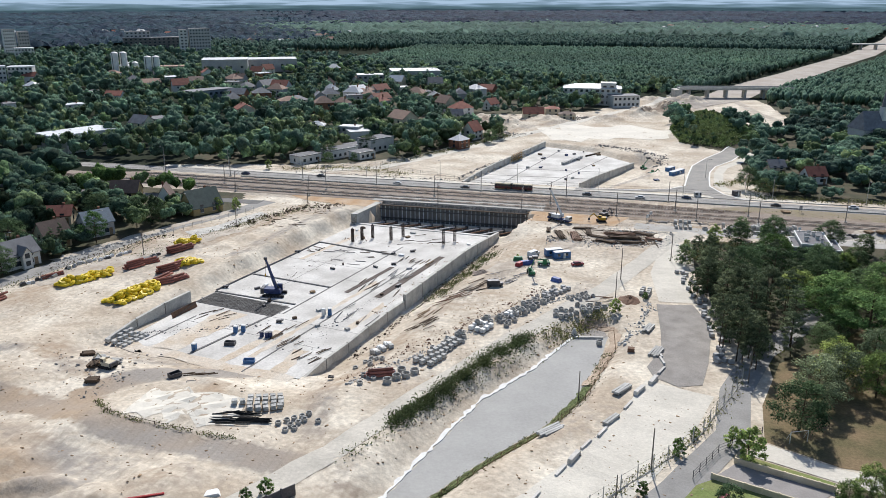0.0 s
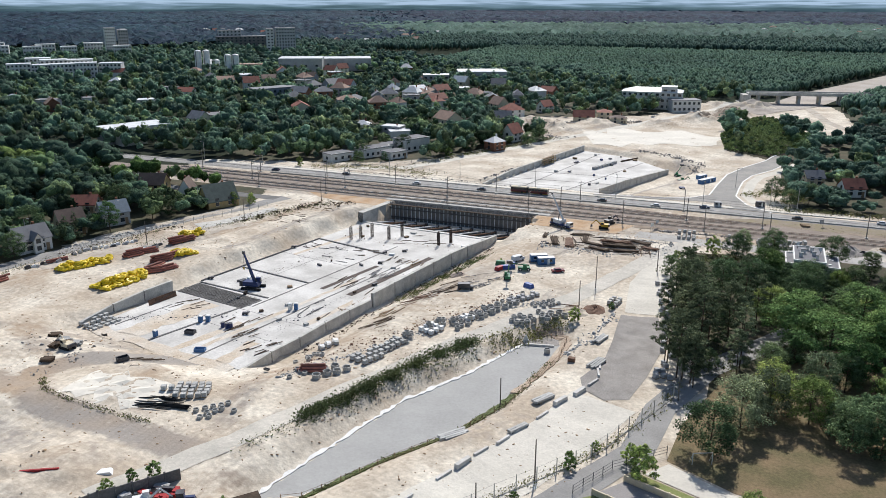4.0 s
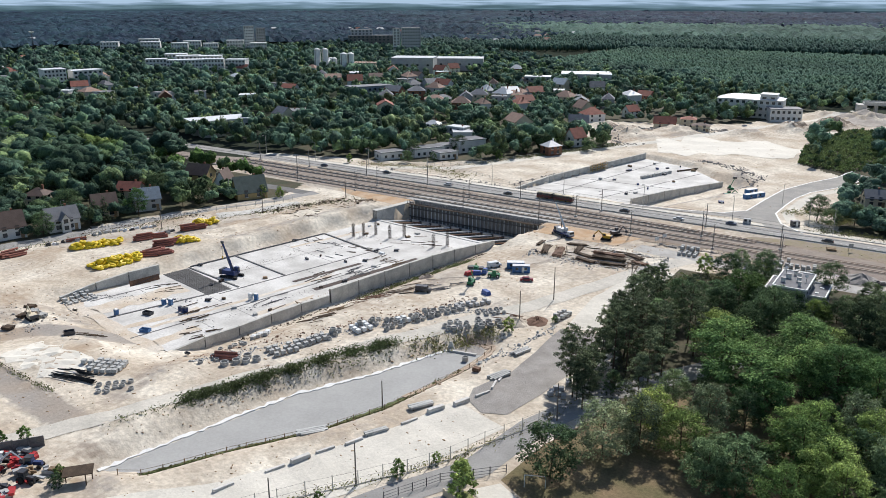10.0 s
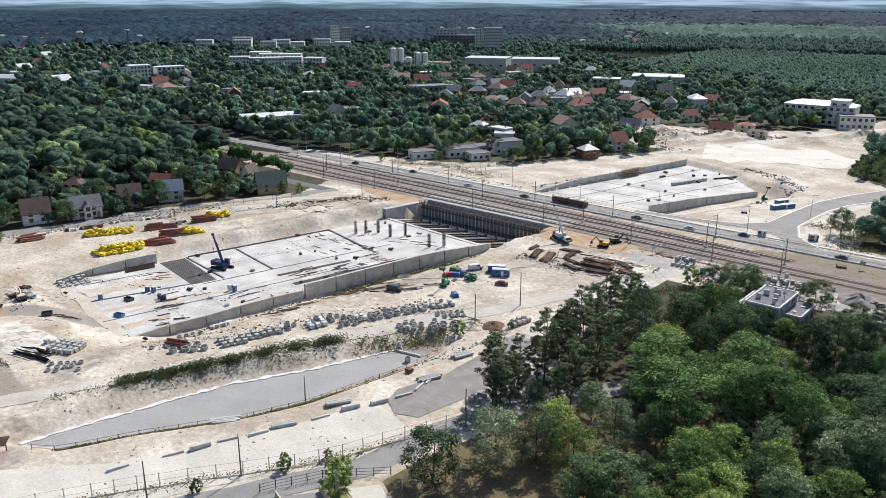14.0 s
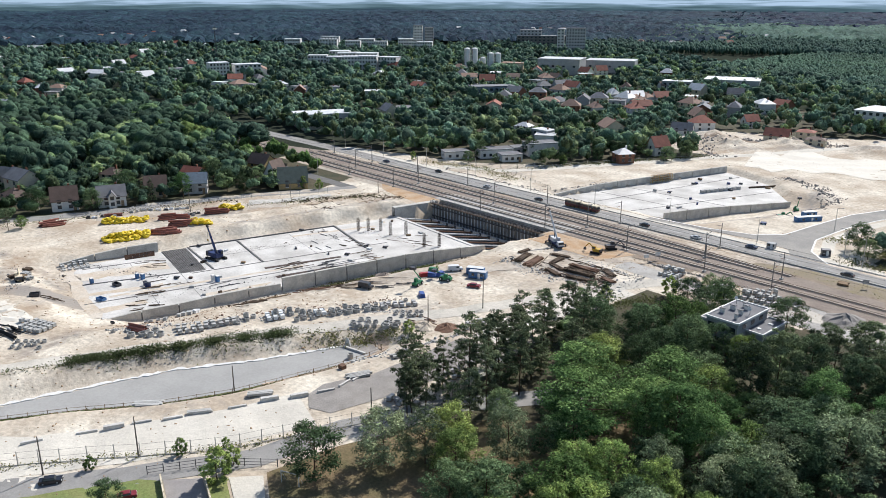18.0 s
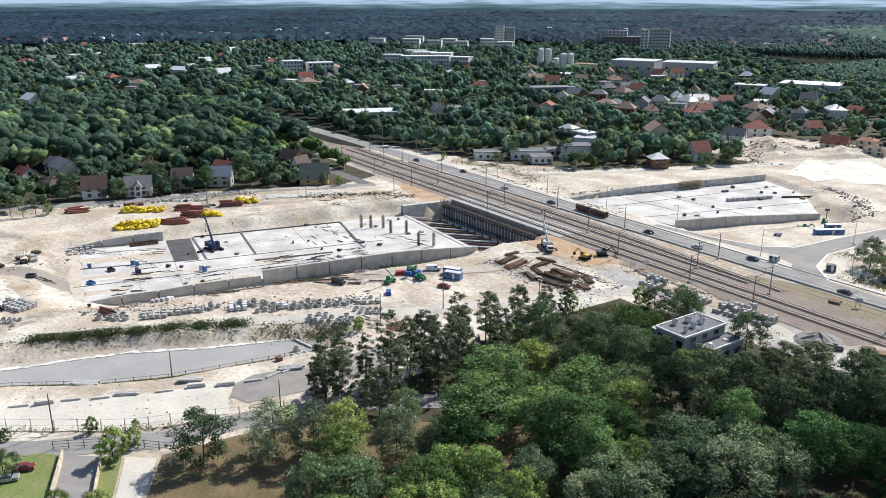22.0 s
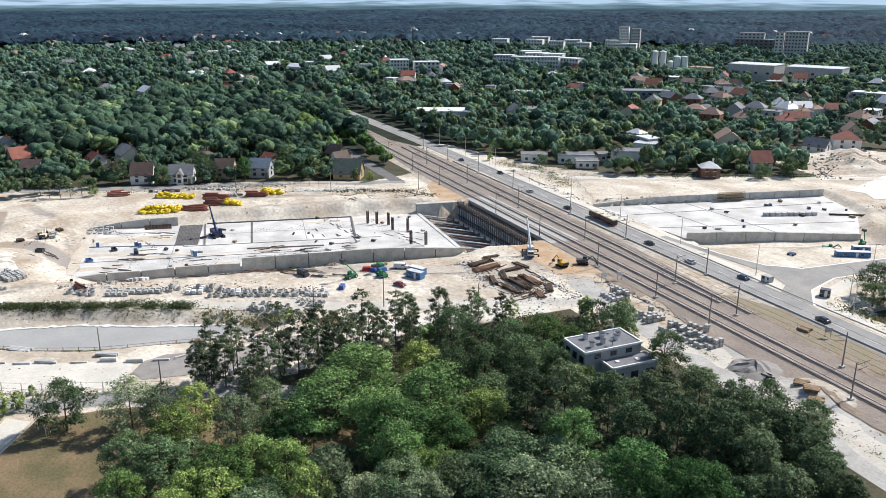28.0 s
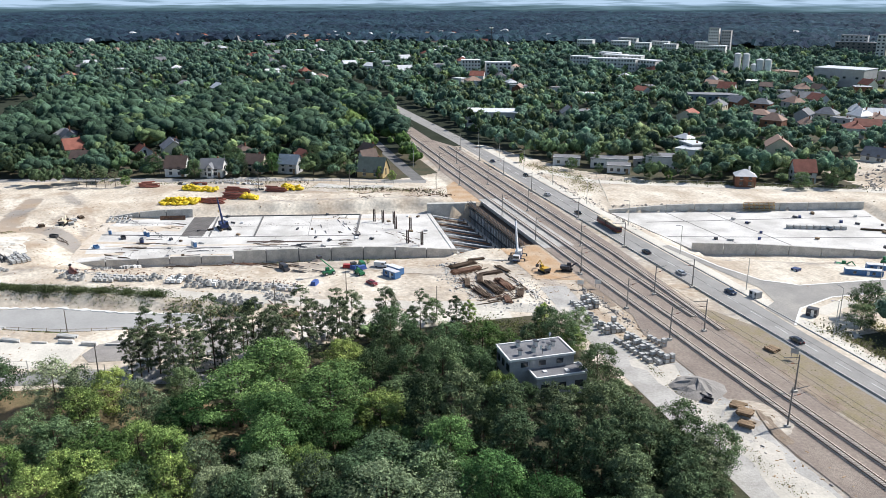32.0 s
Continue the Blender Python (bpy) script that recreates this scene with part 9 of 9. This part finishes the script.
for x, y, key, k in ((20.2, 146.6, "pine1", 0.75), (22.4, 144.0, "pine2", 0.8), (17.0, 151.0, "pine1", 0.8), (18.6, 155.4, "pine2", 0.85), (19.6, 160.0, "pine3", 0.8), (17.4, 165.0, "pine2", 0.9), (18.6, 170.0, "pine3", 0.85), (15.6, 178.0, "pine3", 0.8), (15.8, 186.0, "pine3", 0.85), (16.5, 193.0, "pine3", 0.9), (17.0, 200.0, "pine2", 0.9), (40.2, 204.6, "broad6", 0.8), (44.6, 204.0, "broad2", 0.72), (49.0, 205.2, "broad3", 0.62), (36.8, 209.5, "broad6", 0.72), (53.2, 209.0, "broad2", 0.6), (54.6, 213.4, "broad6", 0.55), (53.6, 217.5, "broad2", 0.42), (51.0, 205.4, "broad3", 0.5), (42.0, 204.0, "broad6", 0.45), (37.0, 206.0, "broad6", 0.5), (56, 219, "broad6", 0.45), (74, 225.5, "broad2", 0.6), (80, 226.5, "broad1", 0.6), (-47.6, 86.0, "young", 0.6), (-49.2, 83.2, "young", 0.5), (-50.8, 80.0, "young", 0.55), (-31.6, 81.4, "broad6", 0.3), (-33.2, 83.0, "young", 0.5),
                       (18.0, 111.6, "young", 1.25), (16.0, 115.2, "young", 0.7), (7.8, 110.6, "young", 0.6), (3.0, 98.6, "young", 0.5), (10.5, 116.8, "young", 0.4), (29.5, 101.8, "broad3", 0.5), (14, 97.2, "broad2", 0.5), (33.4, 106, "broad3", 0.6), (-4.2, 166.5, "young", 0.7), (2.0, 176.0, "young", 0.4), (12, 212, "young", 0.9), (20, 226, "young", 1.1), (35.3, 296.0, "broad1", 0.82), (40, 290, "broad2", 0.7), (46, 296, "broad1", 0.7), (-31, 198, "young", 0.25),
                       (58, 224, "broad2", 0.6), (34, 226.5, "broad3", 0.7), (26, 224, "broad2", 0.8), (27.5, 231, "broad6", 0.75), (-146, 286, "young", 0.8), (-126, 300, "broad2", 0.6), (-100, 336, "broad2", 0.7), (-92, 360, "broad2", 0.85), (-72, 366, "broad2", 0.8), (-96, 326, "young", 0.9), (-131, 312, "broad6", 0.9), (-128, 226, "young", 0.9), (-132, 222, "young", 1.0), (-70, 378, "broad2", 0.8), (-88, 372, "broad6", 0.9), (-120, 332, "broad2", 0.9), (-104, 322, "broad6", 0.5), (-92, 344, "broad6", 0.7), (-118, 308, "broad6", 0.5)):
    tree(key, x, y, k, (x * 37) % 360)


for x, y, key, k in STREET_TREES:
    tree(key, x, y, k, (x * 53) % 360)


def ball(level):
    """Corners and faces of a round crown core."""
    bm = bmesh.new()
    bmesh.ops.create_icosphere(bm, subdivisions=level, radius=1.0)
    v = np.array([tuple(p.co) for p in bm.verts])
    bm.verts.index_update()
    f = np.array([[p.index for p in q.verts] for q in bm.faces])
    bm.free()
    return v, f


BALLS = {1: ball(1)}
VIEW = np.array((60.0, 70.0))


def forest(name, poly_in, holes, density, m, label, seed, hmin, hmax, clumps, size, box, band=None, lobes=5, slim=1.0, ragged_=0.24):
    """A far wood as one mesh: every crown is heaped up of uneven lobes with leaf clumps on them, in a tone of its own."""
    rng = np.random.default_rng(seed)
    x0, x1, y0, y1 = box
    n = int((x1 - x0) * (y1 - y0) * density)
    x, y = rng.uniform(x0, x1, n), rng.uniform(y0, y1, n)
    ok = inside(x, y, poly_in) if poly_in else np.ones(n, bool)
    for h in holes:
        ok &= ~inside(x, y, h)
    if band:
        ok &= band(x, y)
    low = np.ones(n)
    for lst, wide, back, front, reach in ((HOUSES, 5.5, 6, 3.5 if y1 < 232 else 8, 28), (WIDE, 12, 7, 3, 0), (VILLAS, 9, 6, 14, 20)):
        for hx, hy in lst:
            if hx < x0 - 70 or hx > x1 + 70 or hy < y0 - 70 or hy > y1 + 70:
                continue
            w = VIEW - (hx, hy)
            w = w / np.hypot(*w)
            al, ac = (x - hx) * w[0] + (y - hy) * w[1], np.abs((y - hy) * w[0] - (x - hx) * w[1])
            ok &= ~((ac < wide) & (al > -back) & (al < front))
            low = np.where((ac < wide * 1.25) & (al > 0) & (al < reach), 0.62, low)
    x, y, low = x[ok], y[ok], low[ok]
    n = len(x)
    h = (hmin + (hmax - hmin) * rng.beta(1.6, 1.9, n)) * low
    r = h * rng.uniform(0.36, 0.56, n) * slim / np.sqrt(low)
    tone = np.clip(rng.normal(0, 0.42, n) + 0.3 * np.sin(x * 0.03 + seed) * np.sin(y * 0.04), -1, 1)
    ing = (x > GX0) & (x < GX1) & (y > GY0) & (y < GY1)
    zg = np.where(ing, ground_z(x, y), 0.0)
    # lobes: a body, a head and several round them
    half = np.minimum(h * 0.42, r * 1.5)
    a = np.arange(lobes) * 2.4 + rng.uniform(0, 6.28, (n, 1)) + rng.uniform(-0.5, 0.5, (n, lobes))
    up = np.linspace(-0.35, 0.62, lobes)[None] + rng.uniform(-0.16, 0.16, (n, lobes))
    out = np.sqrt(np.clip(1 - up ** 2, 0, 1)) * rng.uniform(0.35, 0.7, (n, lobes))
    out[:, 0], up[:, 0] = 0.0, 0.0
    lc = np.stack([x[:, None] + out * r[:, None] * np.cos(a), y[:, None] + out * r[:, None] * np.sin(a), zg[:, None] + h[:, None] - half[:, None] * (1.02 - 0.62 * up)], -1)
    lr = r[:, None] * rng.uniform(0.36, 0.58, (n, lobes))
    lr[:, 0] = r * 0.66
    lz = np.minimum(half / r, 1.25)[:, None]
    bv, bf = BALLS[1]
    jit = 1 + rng.normal(0, ragged_, (n, lobes, len(bv), 1))
    ax = np.stack([lr, lr, lr * lz], -1)
    v = lc[:, :, None] + bv[None, None] * jit * ax[:, :, None]
    V = [v.reshape(-1, 3)]
    F = [(bf[None] + (np.arange(n * lobes) * len(bv))[:, None, None]).reshape(-1, 3)]
    T = [np.repeat(tone, lobes * len(bv))]
    k = clumps
    pick = rng.integers(0, lobes, (n, k))
    rows_ = np.arange(n)[:, None]
    u = rng.normal(size=(n, k, 3))
    u /= np.linalg.norm(u, axis=2)[..., None]
    u[..., 2] = np.where(u[..., 2] < -0.2, -u[..., 2], u[..., 2])
    cc = lc[rows_, pick] + u * ax[rows_, pick] * rng.uniform(0.9, 1.36, (n, k, 1))
    nr = u * 0.8 + np.array((0, 0, 0.4)) + rng.normal(size=u.shape) * 0.4
    nr /= np.linalg.norm(nr, axis=2)[..., None]
    t1 = np.cross(nr, rng.normal(size=u.shape))
    t1 /= np.linalg.norm(t1, axis=2)[..., None]
    t2 = np.cross(nr, t1)
    s = size * rng.uniform(0.6, 1.3, (n, k, 1)) * (r / r.mean())[:, None, None]
    v = np.stack([cc - t1 * s - t2 * s * 0.5, cc + t1 * s - t2 * s * 0.5, cc + t2 * s], 2)
    F.append(np.arange(n * k * 3).reshape(-1, 3) + len(V[0]))
    V.append(v.reshape(-1, 3))
    T.append(np.repeat(tone, k * 3))
    me = array_mesh(name, np.concatenate(V), np.concatenate(F), m, False)
    me.attributes.new("tone", "FLOAT", "POINT").data.foreach_set("value", np.concatenate(T).astype(np.float32))
    return tagged(new(name, me), label, "trees", "", "stuff")


ROADS_CLEAR = [[(-520, 262), (-300, 262), (-150, 240), (-150, 286), (-300, 284), (-520, 273)], [(-520, 218), (-300, 228), (-125, 231), (-125, 241), (-300, 239), (-520, 232)]]
MOTORWAY = [(-5, 520), (24, 570), (50, 640), (100, 766), (143, 874), (211, 1044), (331, 1404), (414, 1704), (486, 1694), (395, 1394), (272, 1034), (202, 864), (156, 756), (100, 636), (76, 570), (44, 505)]
STREET_CLEAR = STREET_CLEAR_
SITE = [p for p in CLEAR]
holes0 = ROADS_CLEAR + [MOTORWAY, STREET_CLEAR, SITE]
FIELDS = [[(-342, 604), (-280, 580), (-282, 650), (-340, 672)]]
holes0 = holes0 + FIELDS + [[(44, 575), (44, 530), (46, 480), (50, 444), (64, 436), (80, 462), (74, 500), (70, 540), (64, 575)]]
NEAR_TOWN = lambda x, y: np.hypot(x - 60, y - 70) < 1060
forest("west_wood", None, holes0, 0.009, LEAF_F, "tall broad trees of the mixed wood west of the site", 45, 10, 15, 90, 0.42, (-420, -205, 60, 262), None, 7)
forest("west_wood", None, holes0, 0.011, LEAF_F, "dense dark green mixed wood west of the site", 21, 7, 12, 50, 0.42, (-420, -205, 60, 262), None, 5)
forest("light_trees", None, holes0, 0.0035, LEAF_M, "light green trees in the mixed wood", 47, 8, 13, 80, 0.4, (-420, -205, 100, 262), None, 7)
forest("street_trees", None, holes0, 0.024, LEAF_F, "garden trees round the street houses", 35, 5, 10.5, 130, 0.25, (-205, -128, 60, 228), None, 8, 0.95)
forest("street_trees", None, holes0, 0.006, LEAF_A, "mid green garden trees round the street houses", 48, 5, 10, 130, 0.25, (-205, -128, 60, 228), None, 8, 0.9)
forest("street_conifers", None, holes0, 0.011, LEAF_C, "dark garden conifers round the street houses", 42, 7, 11, 110, 0.25, (-205, -128, 60, 228), None, 7, 0.5)
forest("street_pines", None, [], 0.13, LEAF_C, "slender roadside pines", 36, 5, 8, 70, 0.24, (-158, -151, 92, 132), None, 5, 0.6)
forest("light_row", None, [], 0.04, LEAF_B, "row of light green trees along the road", 39, 5, 9, 120, 0.3, (-330, -150, 240.5, 247), None, 7, 0.8)
forest("light_row", None, [STREET_CLEAR_], 0.035, LEAF_B, "row of light green trees behind the ochre house", 40, 7, 12, 120, 0.3, (-330, -176, 225, 233), None, 7, 0.85)
forest("hill_bushes", HILL_P, [], 0.035, LEAF_A, "green bushes on the hill", 37, 1.2, 3.0, 30, 0.3, (8, 62, 372, 482), None, 2)
forest("villa_trees", None, holes0, 0.016, LEAF_A, "garden trees behind the villas", 38, 4, 10, 110, 0.28, (-190, -70, 296, 400), None, 8, 0.9)
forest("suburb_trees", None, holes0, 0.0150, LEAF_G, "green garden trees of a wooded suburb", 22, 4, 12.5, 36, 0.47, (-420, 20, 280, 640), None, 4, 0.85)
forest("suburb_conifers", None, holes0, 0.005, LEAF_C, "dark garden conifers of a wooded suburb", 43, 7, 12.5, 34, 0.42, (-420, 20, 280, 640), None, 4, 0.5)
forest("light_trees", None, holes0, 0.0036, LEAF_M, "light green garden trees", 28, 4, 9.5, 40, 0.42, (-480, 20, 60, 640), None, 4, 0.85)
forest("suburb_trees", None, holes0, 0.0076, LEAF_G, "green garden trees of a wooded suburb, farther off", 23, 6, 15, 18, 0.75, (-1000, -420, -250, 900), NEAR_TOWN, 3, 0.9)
forest("light_trees", None, holes0, 0.0042, LEAF_M, "light green garden trees, farther off", 29, 4, 11, 16, 0.75, (-1000, -420, -250, 900), NEAR_TOWN, 2, 0.9)
forest("light_trees", None, holes0, 0.0100, LEAF_M, "light green scrub on the meadow before the far town", 46, 2, 7, 12, 0.6, (-660, -430, 600, 780), None, 2)
forest("light_trees", None, holes0, 0.0100, LEAF_M, "light green trees beyond the warehouses", 49, 5, 10, 14, 0.6, (-440, -80, 640, 830), lambda x, y: y < 640 + 0.55 * np.maximum(0, -30 - x), 4)
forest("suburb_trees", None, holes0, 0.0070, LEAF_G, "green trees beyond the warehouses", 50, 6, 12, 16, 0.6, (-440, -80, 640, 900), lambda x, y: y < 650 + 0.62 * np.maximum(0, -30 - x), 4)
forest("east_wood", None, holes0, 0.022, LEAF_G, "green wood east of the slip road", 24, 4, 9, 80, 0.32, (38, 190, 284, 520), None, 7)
forest("light_trees", None, holes0, 0.006, LEAF_M, "light green trees in the east wood", 41, 3, 8.5, 80, 0.34, (40, 150, 286, 420), None, 6)


def pines(name, density, m, label, seed, hmin, hmax, box, band):
    """A far plantation: every pine is a slim uneven spindle, in a tone of its own."""
    rng = np.random.default_rng(seed)
    x0, x1, y0, y1 = box
    n = int((x1 - x0) * (y1 - y0) * density)
    x, y = rng.uniform(x0, x1, n), rng.uniform(y0, y1, n)
    ok = band(x, y)
    for h in holes0:
        ok &= ~inside(x, y, h)
    for hx, hy in WIDE:
        ok &= np.hypot(x - hx, y - hy) > 24
    x, y = x[ok], y[ok]
    n = len(x)
    h = rng.uniform(hmin, hmax, n)
    r = h * rng.uniform(0.19, 0.27, n)
    k = 4
    a = np.arange(k) * 2 * np.pi / k + rng.uniform(0, 6, (n, 1))
    rr = r[:, None] * rng.uniform(0.75, 1.3, (n, k))
    mid = np.stack([x[:, None] + rr * np.cos(a), y[:, None] + rr * np.sin(a), h[:, None] * rng.uniform(0.62, 0.84, (n, k))], -1)
    top = np.stack([x + rng.normal(0, 0.3, n), y + rng.normal(0, 0.3, n), h], -1)[:, None]
    foot = np.stack([x, y, np.zeros(n)], -1)[:, None]
    v = np.concatenate([mid, top, foot], 1).reshape(-1, 3)
    f = np.array([q for i in range(k) for q in ((i, (i + 1) % k, k), ((i + 1) % k, i, k + 1))])
    me = array_mesh(name, v, (f[None] + (np.arange(n) * (k + 2))[:, None, None]).reshape(-1, 3), m)
    tone = np.clip(rng.normal(-0.05, 0.17, n) + 0.25 * np.sin(x * 0.02) * np.sin(y * 0.023 + 1), -1, 1)
    me.attributes.new("tone", "FLOAT", "POINT").data.foreach_set("value", np.repeat(tone, k + 2).astype(np.float32))
    return tagged(new(name, me), label, "trees", "", "stuff")


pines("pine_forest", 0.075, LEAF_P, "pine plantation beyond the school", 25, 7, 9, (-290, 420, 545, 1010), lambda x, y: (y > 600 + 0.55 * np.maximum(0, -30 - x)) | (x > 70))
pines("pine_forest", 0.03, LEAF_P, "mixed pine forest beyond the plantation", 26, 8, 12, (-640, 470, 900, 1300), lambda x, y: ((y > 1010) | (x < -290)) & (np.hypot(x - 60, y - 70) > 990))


def canopy(name, a0, a1, r0, r1, cell, m, label, seed, hmin, hmax):
    """The closed, uneven roof of a far forest, in a fan round the site."""
    rng = np.random.default_rng(seed)
    rad = [r0]
    while rad[-1] < r1:
        rad.append(rad[-1] + cell * rad[-1] / r0)
    rad = np.array(rad)
    na = int(1.25 * radians(a1 - a0) * r0 / cell)
    A, R = np.meshgrid(np.radians(np.linspace(a0, a1, na)), rad)
    A = A + rng.uniform(-0.4, 0.4, A.shape) * radians(a1 - a0) / na
    R = R * (1 + rng.uniform(-0.4, 0.4, R.shape) * cell / r0)
    x, y = 60 + R * np.cos(A), 70 + R * np.sin(A)
    z = hmin + (hmax - hmin) * rng.uniform(0, 1, R.shape) ** 2
    z[0], z[:, 0], z[:, -1] = 0, 0, 0
    ny, nx = R.shape
    idx = np.arange(nx * ny).reshape(ny, nx)
    f = np.stack([idx[:-1, :-1], idx[:-1, 1:], idx[1:, 1:], idx[1:, :-1]], -1).reshape(-1, 4)
    v = np.stack([x, y, z], -1).reshape(-1, 3)
    c = v[f].mean(1)
    ok = ~inside(c[:, 0], c[:, 1], MOTORWAY)
    ang, dist = np.degrees(np.arctan2(c[:, 1] - 70, c[:, 0] - 60)), np.hypot(c[:, 0] - 60, c[:, 1] - 70)
    wave = np.sin(dist * 0.013) + np.sin(dist * 0.031 + ang) + rng.normal(0, 0.5, len(c))
    ok &= (np.mod(ang, 360) < a1 - 2 + 1.4 * wave) & (np.mod(ang, 360) > a0 + 2 + 1.4 * wave) & (dist > r0 + 40 + 30 * wave) & (dist < r1 - 60 + 50 * wave)
    for hx, hy in HOUSES[-80:] + WIDE[-5:]:
        ok &= np.hypot(c[:, 0] - hx, c[:, 1] - hy) > 8
    me = array_mesh(name, v, f[ok], m)
    tone = np.clip(rng.normal(0, 0.3, len(v)) + 0.35 * np.sin(v[:, 0] * 0.008 + 1.1 * np.sin(v[:, 1] * 0.006)) * np.sin(v[:, 1] * 0.009), -1, 1)
    me.attributes.new("tone", "FLOAT", "POINT").data.foreach_set("value", tone.astype(np.float32))
    return tagged(new(name, me), label, "trees", "", "stuff")


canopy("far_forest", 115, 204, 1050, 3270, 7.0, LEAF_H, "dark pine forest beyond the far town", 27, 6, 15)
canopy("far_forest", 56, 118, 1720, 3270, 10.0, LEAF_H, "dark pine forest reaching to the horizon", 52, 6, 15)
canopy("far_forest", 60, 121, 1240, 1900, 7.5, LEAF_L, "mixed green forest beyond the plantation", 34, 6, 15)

# ---- the whole, in metres ----
for ob in [o for o in scene.objects if o.parent is None and o.type in ("MESH", "EMPTY")]:
    ob.matrix_basis = Matrix.Scale(K, 4) @ ob.matrix_basis
